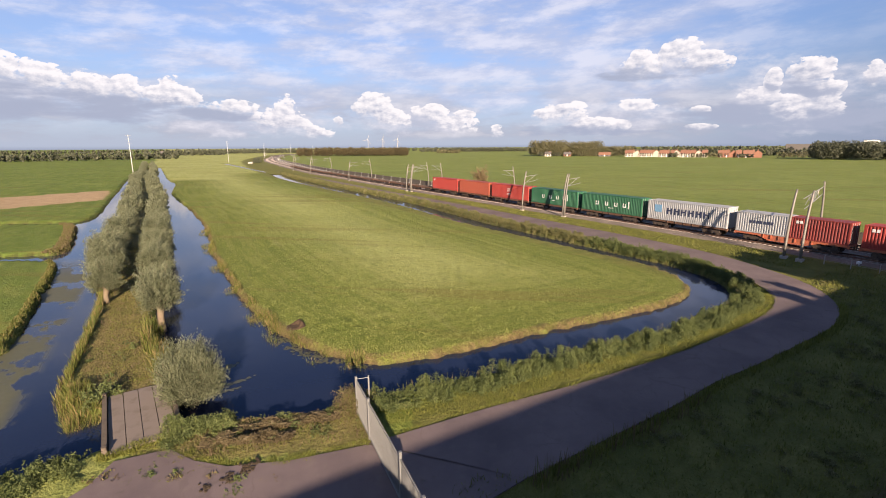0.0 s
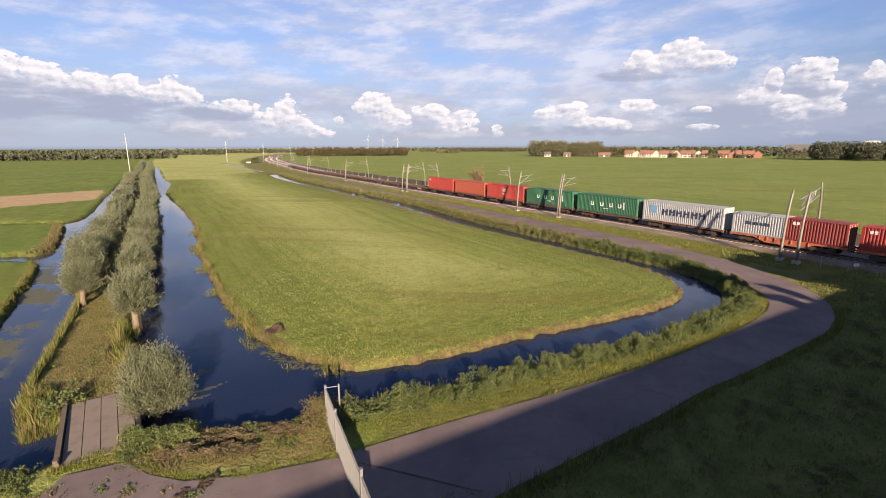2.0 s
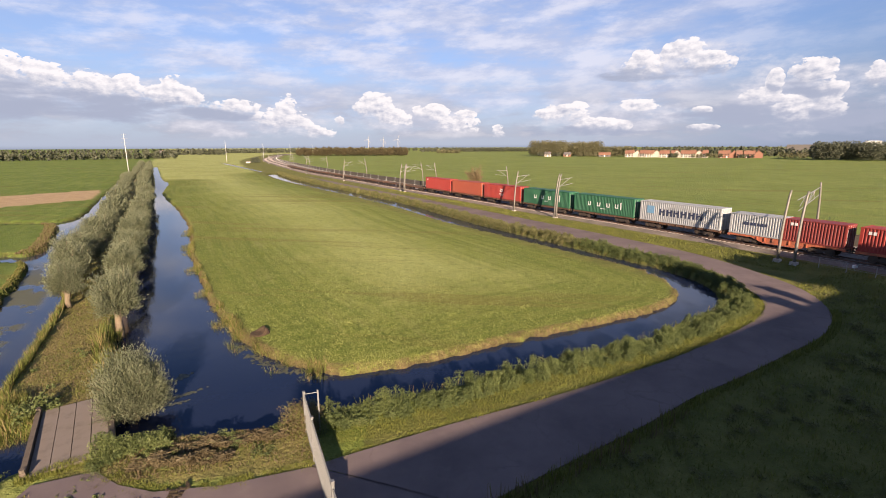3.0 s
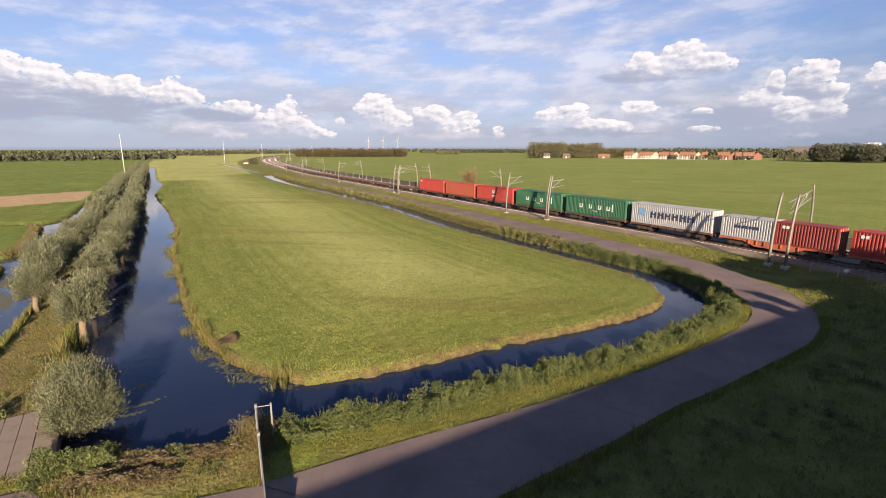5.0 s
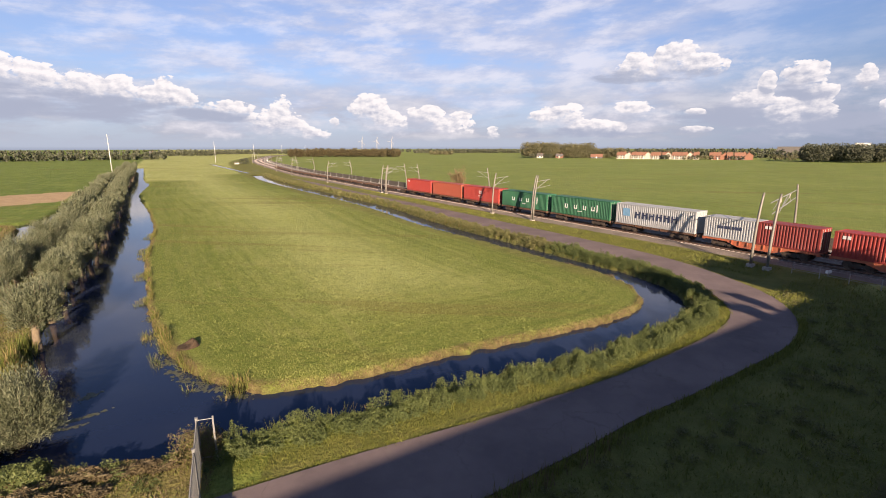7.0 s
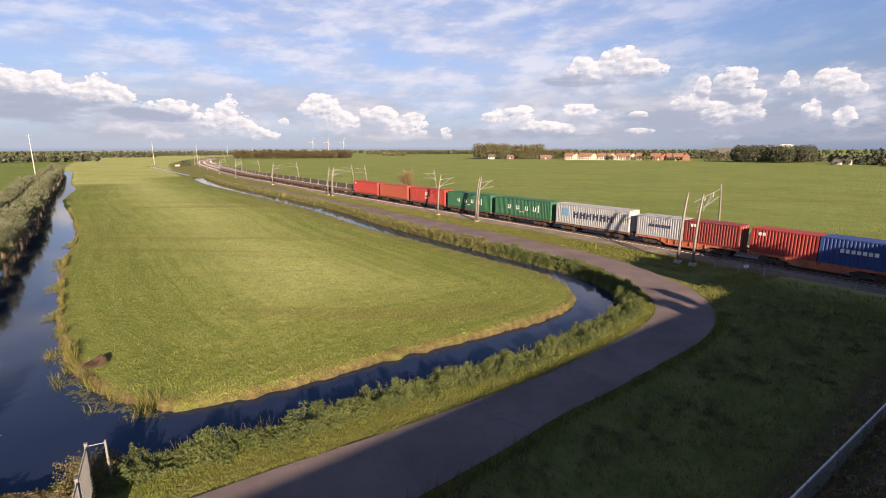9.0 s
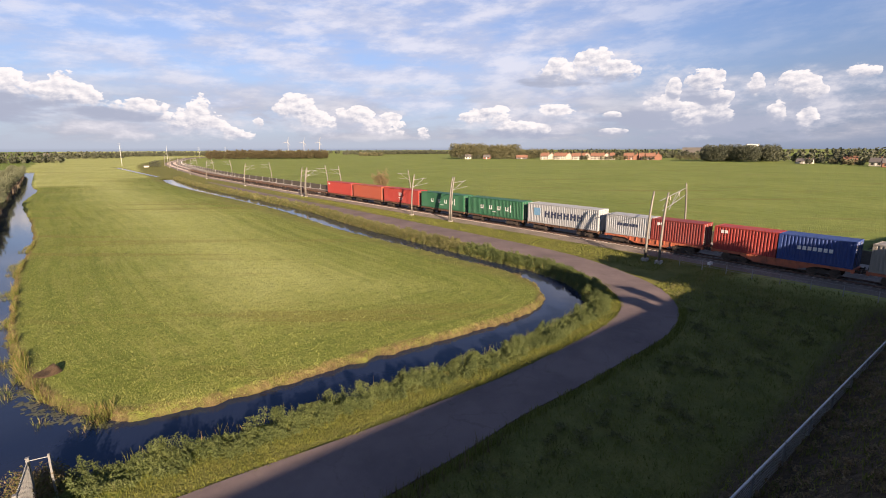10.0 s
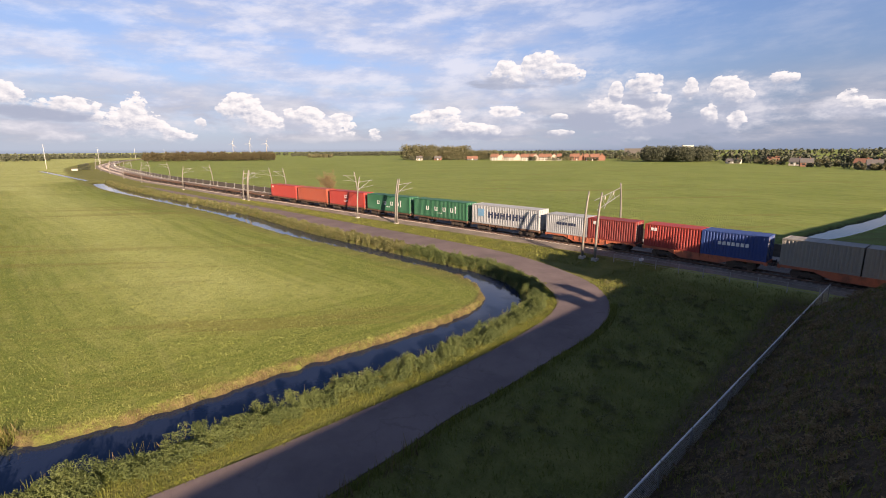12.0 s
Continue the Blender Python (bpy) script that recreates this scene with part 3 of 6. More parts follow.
CAUSE_EAST = [(-13.0, 22.4), (-17.3, 29), (-21.0, 36), (-28.3, 50), (-37, 68), (-56.5, 107), (-77, 145), (-96, 181), (-112, 214), (-174, 334)]
CAUSE_WEST = [(-180, 336), (-118, 216), (-102, 183), (-83.5, 147), (-63, 109), (-43.5, 71), (-34.5, 52), (-28.3, 41), (-25.3, 35), (-22.2, 28.5), (-19.6, 23.2), (-16.6, 19.6)]
WEST_BANK = [(-42, 9), (-31, 16), (-27.5, 22), (-27.3, 28.5), (-29.8, 34), (-35.3, 44), (-40.5, 53.0), (-43.5, 56.6), (-52, 57.2), (-140, 60), (-140, 62.5), (-52, 60.2),
             (-46.2, 60.4), (-46.4, 63.5), (-51.2, 72.1), (-58.1, 82.9), (-61.5, 86.4), (-120, 87.8), (-120, 89.0), (-62.0, 88.2), (-62.0, 93.5), (-67.1, 105), (-79.5, 129), (-97.6, 165), (-120, 209), (-183, 337)]


def plan_ring(*lines):
    return np.array([p for line in lines for p in line], float)


CANAL = plan_ring(smooth_line(CANAL_EAST + DITCH_FIELD, 1.5), smooth_line(DITCH_ROAD, 1.5), smooth_line(NEAR_BANK, 1.5),
                  [(-42, 9), (-31, 16)], smooth_line(WEST_BANK[2:8], 1.5), WEST_BANK[8:10], WEST_BANK[10:12], smooth_line(WEST_BANK[12:17], 1.5), WEST_BANK[17:19],
                  smooth_line(WEST_BANK[19:], 1.5), [(-186, 345), (-170, 345)])
CANAL = spare(CANAL, 0.07)
CAUSEWAY = plan_ring(smooth_line(CAUSE_EAST, 1.5), smooth_line(CAUSE_WEST, 1.5))
CAUSEWAY = spare(CAUSEWAY, 0.07)
SPARE_TRACK = spare(TRACK, 0.05)
POND = plan_ring(smooth_line([(76.5, 48.4), (84, 47.9), (95, 50.0), (112, 55.2), (150, 68), (210, 88)], 2), smooth_line([(210, 94), (150, 74), (125, 63.3), (104, 57.2), (87, 52.2), (79, 50.0)], 2))
FAR_DITCH = plan_ring([(-160, 418), (-78, 262), (-76, 264), (-157, 420)])

# overpass: its north edge line, and the way it runs
RAMP_AT, RAMP_WAY = Vector((4.0, -8.4)), Vector((0.887, 0.462)).normalized()
BEND_AT, BEND_WAY = Vector((61.0, 20.6)), Vector((0.962, 0.272)).normalized()
RAMP_TOP, RAMP_SLOPE, RAMP_WIDE = 8.2, 1.42, 13.0


def ripple(px, py, size, seed):
    """Smooth uneven field between -1 and 1, about size metres from hump to hump."""
    out, rng = np.zeros(px.shape), random.Random(seed)
    for k in range(7):
        a, f = rng.uniform(0, math.tau), rng.uniform(0.6, 1.7) * math.tau / size
        out += np.sin((px * math.cos(a) + py * math.sin(a)) * f + rng.uniform(0, math.tau))
    return out / 3.5


def ground_height(px, py, with_masks=False):
    """Height of the land at plan points and, where asked for, the masks of what grows there."""
    wob = 0.16 * ripple(px, py, 3.1, 3) + 0.10 * ripple(px, py, 1.1, 9)
    d = np.full(px.shape, 60.0)
    close = (py > -40) & (py < 480) & (px > -230) & (px < 260)
    qx, qy = px[close], py[close]
    wet = np.full(qx.shape, 60.0)
    canal = nearest(qx, qy, CANAL, True)[0] * np.where(inside(qx, qy, CANAL), -1, 1)
    cause = nearest(qx, qy, CAUSEWAY, True)[0] * np.where(inside(qx, qy, CAUSEWAY), -1, 1)
    canal = np.maximum(canal, -cause)
    wet = np.minimum(wet, canal)
    for ring in (POND, FAR_DITCH):
        wet = np.minimum(wet, nearest(qx, qy, ring, True)[0] * np.where(inside(qx, qy, ring), -1, 1))
    d[close] = wet
    d = d + np.where(d < 6, wob, 0)
    z = -1.5 + 0.85 * rise(d, -1.3, -0.05) + 0.65 * rise(d, -0.12, 0.40)
    near, side, _ = nearest(px, py, SPARE_TRACK)
    mid = np.where(side > 0, near, -near)
    rail = rise(mid, -8.0, -4.0) * rise(-mid, -17.0, -12.5)
    z = z + 0.45 * rail * (d > 0.5)
    u = (px - RAMP_AT.x) * RAMP_WAY.x + (py - RAMP_AT.y) * RAMP_WAY.y
    v = -(px - RAMP_AT.x) * RAMP_WAY.y + (py - RAMP_AT.y) * RAMP_WAY.x
    u2 = (px - BEND_AT.x) * BEND_WAY.x + (py - BEND_AT.y) * BEND_WAY.y
    v2 = -(px - BEND_AT.x) * BEND_WAY.y + (py - BEND_AT.y) * BEND_WAY.x
    west = np.clip(RAMP_TOP - np.maximum(np.maximum(v, 0), -v - RAMP_WIDE) / RAMP_SLOPE, 0, None) * rise(-u, -57.0, -50.0) * rise(u, -300, -200)
    east = np.clip(RAMP_TOP - np.maximum(np.maximum(v2, 0), -v2 - RAMP_WIDE) / RAMP_SLOPE, 0, None) * rise(u2, 14.0, 22.0) * rise(-u2, -300, -200)
    z = z + np.maximum(west, east)
    far = np.hypot(px, py)
    z = z + 0.018 * ripple(px, py, 4.0, 5) * (d > 1.0) * (far < 400)
    masks = {}
    if not with_masks:
        return z, masks, d
    ind = np.zeros(px.shape)
    ind[close] = -cause
    masks["track"] = rise(ind, 0.2, 1.0)
    trampled = inside(px, py, np.array([(-1.8, 16.6), (-12.3, 16.0), (-12.6, 19.4), (-5.0, 20.6), (-2.4, 21.4)], float))
    masks["track"] = np.maximum(masks["track"], trampled * 0.75)
    shore = np.zeros(px.shape)
    rx, ry = px[close], py[close]
    fieldside = nearest(rx, ry, np.array(CANAL_EAST[4:] + DITCH_FIELD[:10]))[0]
    shore[close] = rise(-fieldside, -0.80, -0.25)
    masks["straw"] = shore
    away, along = np.full(px.shape, 60.0), np.zeros(px.shape)
    away[close], _, along[close] = nearest(rx, ry, spare(smooth_line(CANAL_EAST[2:] + DITCH_FIELD, 1.5), 0.1))
    masks["away"], masks["along"] = away, along
    corridor = rise(mid, -24.0, -21.5) * rise(-mid, -16.0, -14.0)
    masks["verge"] = np.clip(np.maximum(corridor * (py > 40), rise(-v, -27.5, -26.0) * rise(-u, -62, -58) * (px > 0)) * (d > 0), 0, 1)
    masks["scrub"] = rise(-v, -12.6, -11.2) * rise(u, 2.0, 6.0) * rise(-u, -62, -56)
    masks["mud"] = rise(-z, 0.30, 0.62) * (d < 2)
    strip = inside(px, py, np.array([(-78.8, 126.5), (-84, 139), (-95.5, 154.4), (-111.5, 134.3), (-211, 10), (-191, -30), (-90.8, 108.3)], float))
    masks["tilled"] = strip * rise(d, 1.0, 2.0)
    across = px + 0.485 * py
    masks["lush"] = np.maximum(rise(-across, 13.2, 14.2) * (py > 10), 0.78 * rise(mid, 10.0, 12.0))
    return z, masks, d


# ---- ground: one sheet, finer in the middle of the plan, out to the horizon ----
def build_ground():
    radii = [0.7, 1.5, 2.3] + list(np.geomspace(3.0, 4500.0, 590))
    turns = np.r_[np.linspace(radians(-62), radians(82), 560, endpoint=False), np.linspace(radians(82), radians(298), 60, endpoint=False)]
    r, a = np.meshgrid(radii, turns, indexing="ij")
    px, py = np.r_[5.0 + (r * np.sin(a)).ravel(), 5.0], np.r_[-1.0 + (r * np.cos(a)).ravel(), -1.0]
    z, masks, _ = ground_height(px, py, True)
    count, rings = len(turns), len(radii)
    i, j = np.meshgrid(np.arange(rings - 1), np.arange(count), indexing="ij")
    k = (j + 1) % count
    quads = np.stack([i * count + j, i * count + k, (i + 1) * count + k, (i + 1) * count + j], -1).reshape(-1, 4)
    hub = np.arange(count)
    fan = np.stack([hub, np.full(count, len(px) - 1), (hub + 1) % count], 1)
    corners = np.r_[quads.ravel(), fan.ravel()]
    starts = np.r_[np.arange(0, quads.size, 4), quads.size + np.arange(0, fan.size, 3)]
    data = bpy.data.meshes.new("ground")
    data.vertices.add(len(px))
    data.vertices.foreach_set("co", np.stack([px, py, z], 1).ravel())
    data.loops.add(len(corners))
    data.loops.foreach_set("vertex_index", corners)
    data.polygons.add(len(starts))
    data.polygons.foreach_set("loop_start", starts)
    data.polygons.foreach_set("use_smooth", np.ones(len(starts), bool))
    data.update(calc_edges=True)
    data.validate()
    for name, values in masks.items():
        data.attributes.new(name, "FLOAT", "POINT").data.foreach_set("value", np.asarray(values, np.float32))
    data.materials.append(MEADOW)
    return tagged(new("ground", data), "flat green polder meadow with mown grass, ditches and straw-coloured banks", "ground", kind="structure")


build_ground()
mesh_object("water", [(-260, -30, -0.46), (230, -30, -0.46), (230, 440, -0.46), (-260, 440, -0.46)], [(0, 1, 2, 3)], WATER)
tagged(bpy.data.objects["water"], "still dark blue ditch water reflecting the cloudy sky", "water", kind="structure")


def strip(name, left, right, z, material, label, category, sag=0.0):
    """A paved band between two plan lines, 6 cm thick at its rims."""
    n = 260
    a, b = smooth_line(left, 0.5), smooth_line(right, 0.5)
    ia, ib = np.linspace(0, len(a) - 1, n).round().astype(int), np.linspace(0, len(b) - 1, n).round().astype(int)
    verts, faces = [], []
    for p, q in zip(a[ia], b[ib]):
        m = (p + q) / 2
        verts += [(p[0], p[1], z - 0.12), (p[0], p[1], z), (m[0], m[1], z + sag), (q[0], q[1], z), (q[0], q[1], z - 0.12)]
    for i in range(n - 1):
        for k in range(4):
            faces.append((i * 5 + k, i * 5 + k + 1, i * 5 + k + 6, i * 5 + k + 5))
    ob = mesh_object(name, verts, faces, material, smooth=False)
    return tagged(ob, label, category, kind="structure")


strip("road", ROAD_IN, ROAD_OUT, 0.06, ASPHALT, "worn brown-grey asphalt service road curving along the ditch", "road", 0.05)
# the apron before the gate and the bridge
APRON = [(-2.0, 16.75), (-5.2, 15.9), (-7.8, 15.7), (-9.4, 16.2), (-10.8, 17.1), (-12.8, 16.4), (-12.9, 14.9), (-14.2, 12.5), (-16, 9), (-12, 4), (-4, 6), (2, 12.4), (4.5, 14.0), (1.2, 15.5)]
tagged(mesh_object("apron", [(x, y, 0.055) for x, y in APRON] + [(x, y, -0.1) for x, y in APRON],
                   [tuple(range(len(APRON)))[::-1]] + [(k, (k + 1) % len(APRON), len(APRON) + (k + 1) % len(APRON), len(APRON) + k) for k in range(len(APRON))], ASPHALT),
       "patchy asphalt apron before the bridge, edges overgrown", "pavement", kind="structure")


# ---- railway ----
RAIL_Z = 0.85                 # top of the rails
FAR_TRACK = 4.8               # distance between the two tracks' centres


def swept(name, profile, s0, s1, step, material, label="", parent=None, closed=True, smooth=False):
    """A cross-section of (off, z) points swept along the railway."""
    verts, faces, n = [], [], len(profile)
    count = max(2, int((s1 - s0) / step) + 1)
    for s in np.linspace(s0, s1, count):
        for off, z in profile:
            x, y, _ = on_track(s, off)
            verts.append((x, y, z))
    for i in range(count - 1):
        for k in range(n if closed else n - 1):
            m = (k + 1) % n
            faces.append((i * n + k, i * n + m, (i + 1) * n + m, (i + 1) * n + k))
    if closed:
        faces += [tuple(range(n))[::-1], tuple(range((count - 1) * n, count * n))]
    return mesh_object(name, verts, faces, material, parent, label, smooth)


S_END = float(RUN[-1])
bed = swept("ballast_bed", [(-4.3, 0.10), (-3.3, 0.44), (-2.1, 0.62), (FAR_TRACK + 2.0, 0.62), (FAR_TRACK + 3.0, 0.50), (FAR_TRACK + 3.2, 0.10)], 0, S_END, 2.4, BALLAST, closed=False)
tagged(bed, "crushed-stone ballast bed under two railway tracks", "ballast", kind="structure")
walkway = swept("service_path", [(FAR_TRACK + 2.9, 0.30), (FAR_TRACK + 2.95, 0.60), (FAR_TRACK + 5.0, 0.60), (FAR_TRACK + 5.05, 0.30)], 0, S_END, 2.4, PATHWAY, closed=False)
tagged(walkway, "pale concrete inspection path beside the tracks", "path", kind="structure")


def build_track(off, name_label):
    track = empty("railway_track", Matrix(), name_label, "railway track", kind="structure")
    for side in (-0.7525, 0.7525):
        c = off + side
        swept("rail", [(c - 0.07, RAIL_Z - 0.17), (c - 0.02, RAIL_Z - 0.14), (c - 0.036, RAIL_Z), (c + 0.036, RAIL_Z), (c + 0.02, RAIL_Z - 0.14), (c + 0.07, RAIL_Z - 0.17)],
              0, S_END, 2.4, RAIL_STEEL, parent=track)
    verts, faces = [], []
    s = S_END - 0.5
    piece = None
    while s > 250:
        x, y, a = on_track(s, off)
        if 800 < s < 888:
            if piece is None:
                bm = bmesh.new()
                v = [bm.verts.new(p) for p in ((-0.14, -1.3, 0.55), (0.14, -1.3, 0.55), (0.14, 1.3, 0.55), (-0.14, 1.3, 0.55), (-0.11, -1.28, RAIL_Z - 0.17), (0.11, -1.28, RAIL_Z - 0.17), (0.11, 1.28, RAIL_Z - 0.17), (-0.11, 1.28, RAIL_Z - 0.17))]
                for f in ((4, 5, 6, 7), (0, 1, 5, 4), (1, 2, 6, 5), (2, 3, 7, 6), (3, 0, 4, 7)):
                    bm.faces.new([v[i] for i in f])
                ob = piece = part("sleeper", bm, SLEEPER, track)
            else:
                ob = piece.copy()
                scene.collection.objects.link(ob)
            ob.matrix_basis = pose(x, y, 0, 0, 0, math.degrees(a))
            s -= 0.6
            continue
        ca, sa = math.cos(a), math.sin(a)
        base = len(verts)
        for lx, ly, z in ((-0.14, -1.3, 0.55), (0.14, -1.3, 0.55), (0.14, 1.3, 0.55), (-0.14, 1.3, 0.55), (-0.11, -1.28, RAIL_Z - 0.17), (0.11, -1.28, RAIL_Z - 0.17), (0.11, 1.28, RAIL_Z - 0.17), (-0.11, 1.28, RAIL_Z - 0.17)):
            verts.append((x + ca * lx - sa * ly, y + sa * lx + ca * ly, z))
        faces += [tuple(base + i for i in f) for f in ((4, 5, 6, 7), (0, 1, 5, 4), (1, 2, 6, 5), (2, 3, 7, 6), (3, 0, 4, 7))]
        s -= 0.6
    sleepers = mesh_object("sleepers", verts, faces, SLEEPER, track, "grey concrete sleepers half sunk in ballast")
    tagged(sleepers, kind="stuff")


build_track(0.0, "near railway track on concrete sleepers, rusty rail sides")
build_track(FAR_TRACK, "empty far railway track on concrete sleepers")


def build_barrier():
    """Low dark noise barrier behind the tracks: a panel between each two posts."""
    wall = empty("noise_barrier", Matrix(), "low dark brown noise barrier of long panels between steel posts", "noise barrier", kind="structure")
    off, pitch = FAR_TRACK + 5.9, 8.0
    s = S_END - 60.0
    post = None
    while s > 330:
        x, y, a = on_track(s, off)
        x1, y1, _ = on_track(s + pitch, off)
        length, turn = math.hypot(x1 - x, y1 - y), math.atan2(y1 - y, x1 - x)
        if post is None:
            bm = boxes((-0.12, -0.14, -0.3, 0.12, 0.14, 1.62), (-0.16, -0.17, 1.60, 0.16, 0.17, 1.66), (-0.2, -0.5, -0.3, 0.2, -0.14, 0.35))
            post = part("post", bm, GALVANISED, wall)
            panel = part("panel", boxes((0.12, -0.06, -0.2, 1.0 * length - 0.12, 0.06, 0.62), (0.12, -0.05, 0.635, length - 0.12, 0.05, 1.46), (0.12, -0.09, 1.46, length - 0.12, 0.09, 1.54)), BARRIER, wall)
            p, q = post, panel
        else:
            p, q = post.copy(), panel.copy()
            scene.collection.objects.link(p), scene.collection.objects.link(q)
        p.matrix_basis = pose(x, y, 0.42, 0, 0, math.degrees(turn))
        q.matrix_basis = pose(x, y, 0.42, 0, 0, math.degrees(turn)) @ Matrix.Diagonal((length / pitch, 1, 1, 1))
        s -= pitch


build_barrier()


def build_mast(label, reach=3.1, double=False, arm=True):
    """Overhead-line mast: a bowed tube that leans over the track at its head, on a concrete foot. Local +y points to the track."""
    mast = empty("overhead_line_mast", Matrix(), label, "mast", "overhead line masts")
    part("foundation", boxes((-0.32, -0.32, -0.5, 0.32, 0.32, 0.18)), CONCRETE, mast, "white concrete foot")
    for dx in ((-0.22, 0.22) if double else (0.0,)):
        curve = [(dx, 0.0, h) for h in (0.0, 1.5, 3.0, 4.3, 5.4, 6.4, 7.1, 7.7)]
        curve = [(x, 0.0 + 0.8 * (z / 7.7) ** 2.6, z + 0.1) for x, y, z in curve]
        part("pole", tube(bmesh.new(), curve, [0.15, 0.145, 0.14, 0.135, 0.13, 0.12, 0.11, 0.10], 10), MAST_STEEL, mast, smooth=True)
    if arm:
        root = Vector((0, 0.62, 6.75))
        part("top_tube", tube(bmesh.new(), [root, root + Vector((0, reach, 0.25))], 0.045, 6), GALVANISED, mast)
        part("strut", tube(bmesh.new(), [(0, 0.34, 5.3), root + Vector((0, reach * 0.8, 0.16))], 0.04, 6), GALVANISED, mast)
        part("registration_arm", tube(bmesh.new(), [(0, 0.28, 5.5), (0, reach + 0.9, 6.0)], 0.035, 6), GALVANISED, mast)
        part("insulator", tube(bmesh.new(), [(0, 0.36, 5.35), (0, 0.62, 5.47)], [0.09, 0.07], 8), CONCRETE, mast)
        part("insulator", tube(bmesh.new(), [(0, 0.68, 6.76), (0, 0.95, 6.78)], [0.09, 0.07], 8), CONCRETE, mast)
    return mast


def set_mast(mast, s, off, first):
    x, y, a = on_track(s, off)
    m = pose(x, y, 0.42, 0, 0, math.degrees(a) + (0 if off < 0 else 180))
    if first:
        mast.matrix_basis = m
        return mast
    return copy_thing(mast, m)


single = build_mast("grey bowed tubular overhead-line mast with a cantilever arm, concrete foot")
paired = build_mast("twin-tube overhead-line mast with a cantilever arm, concrete foot", double=True)
plain = build_mast("grey bowed tubular tension mast without an arm, concrete foot", arm=False)
S_A, S_B, S_C, S_D = 877.6, 840.0, 829.0, along_track(3.0, 137.5)
set_mast(single, S_C, -3.9, True)
for s in (S_D - 0.6, along_track(-20, 181), along_track(-43, 230), along_track(-61, 270), along_track(-85, 322), along_track(-104, 375), along_track(-123, 430), along_track(-150, 516)):
    set_mast(single, s, -3.9, False)
set_mast(paired, S_B, -3.6, True)
set_mast(paired, S_D + 2.2, -3.9, False)
set_mast(plain, S_A - 0.8, -5.6, True)
set_mast(plain, S_A + 0.9, -5.7, False)
set_mast(plain, 873.3, FAR_TRACK + 7.2, False)
for s in (along_track(19.0, 110.0), along_track(4.0, 140.5), along_track(1.0, 148.5), along_track(-24, 191), along_track(-47, 240), along_track(-65, 282), along_track(-92, 340), along_track(-115, 402)):
    set_mast(single, s, FAR_TRACK + 4.6, False)


def build_portal():
    """The frame of thin tubes that carries the wires between the masts where the lines end."""
    x0, y0, _ = on_track(S_A, -4.9)
    x1, y1, _ = on_track(873.3, FAR_TRACK + 6.4)
    frame_thing = empty("tube_gantry", Matrix(), "thin galvanised tube gantry between railway masts", "gantry")
    a, b = Vector((x0, y0, 7.2)), Vector((x1, y1, 7.5))
    d = b - a
    part("beam", tube(bmesh.new(), [a, b], 0.05, 6), GALVANISED, frame_thing)
    part("lower_beam", tube(bmesh.new(), [a + d * 0.1 + Vector((0, 0, -1.35)), b + Vector((0, 0, -1.0))], 0.045, 6), GALVANISED, frame_thing)
    part("brace", tube(bmesh.new(), [a + d * 0.35 + Vector((0, 0, -1.7)), a + d * 0.62], 0.045, 6), GALVANISED, frame_thing)
    part("brace", tube(bmesh.new(), [a + d * 0.45 + Vector((0, 0, -1.3)), a + d * 0.75 + Vector((0, 0, -0.1))], 0.04, 6), GALVANISED, frame_thing)
    for f0, z0, f1, z1 in ((0.22, -0.1, 0.40, -1.35), (0.55, -1.25, 0.80, -1.1), (0.66, -0.05, 0.78, -1.1), (0.12, -0.9, 0.30, -0.15)):
        part("brace", tube(bmesh.new(), [a + d * f0 + Vector((0, 0, z0)), a + d * f1 + Vector((0, 0, z1))], 0.035, 6), GALVANISED, frame_thing)
    for f in (0.36, 0.70):
        part("insulator", tube(bmesh.new(), [a + d * f + Vector((0, 0, -0.1)), a + d * f + Vector((0, 0, -0.55))], [0.08, 0.06], 8), CONCRETE, frame_thing)


build_portal()


# ---- freight train ----
def paint(name, colour, fade=0.35):
    colour = tuple(0.74 * c + 0.014 for c in colour[:3])
    return worn(name, colour, tuple(0.5 * c + 0.06 for c in colour), 0.55, 0.0, 0.9, fade, 0.002)


PAINT = {
    "red": paint("red_container_paint", (0.40, 0.038, 0.027)), "brick": paint("brick_container_paint", (0.38, 0.075, 0.035)), "maroon": paint("maroon_container_paint", (0.26, 0.030, 0.024)),
    "green": paint("green_container_paint", (0.016, 0.135, 0.062)), "white": paint("pale_grey_container_paint", (0.45, 0.47, 0.48)), "grey": paint("grey_container_paint", (0.33, 0.31, 0.27)),
    "blue": paint("blue_container_paint", (0.022, 0.065, 0.26)), "orange": paint("orange_container_paint", (0.60, 0.17, 0.02)),
}
WAGON_RED = worn("wagon_red_paint", (0.46, 0.135, 0.070), (0.12, 0.07, 0.05), 0.7, scale=1.4, amount=0.7)
WAGON_BROWN = worn("wagon_brown_paint", (0.13, 0.070, 0.045), (0.07, 0.05, 0.04), 0.8, scale=1.4, amount=0.7)
LETTER_WHITE = worn("white_lettering", (0.74, 0.74, 0.71), (0.5, 0.5, 0.47), 0.6, scale=2.0)
LETTER_NAVY = worn("navy_lettering", (0.035, 0.045, 0.09), (0.09, 0.1, 0.13), 0.6, scale=2.0)
LETTER_SKY = worn("sky_blue_mark", (0.16, 0.33, 0.50), (0.3, 0.4, 0.5), 0.6, scale=2.0)
CONTAINER_MESHES = {}


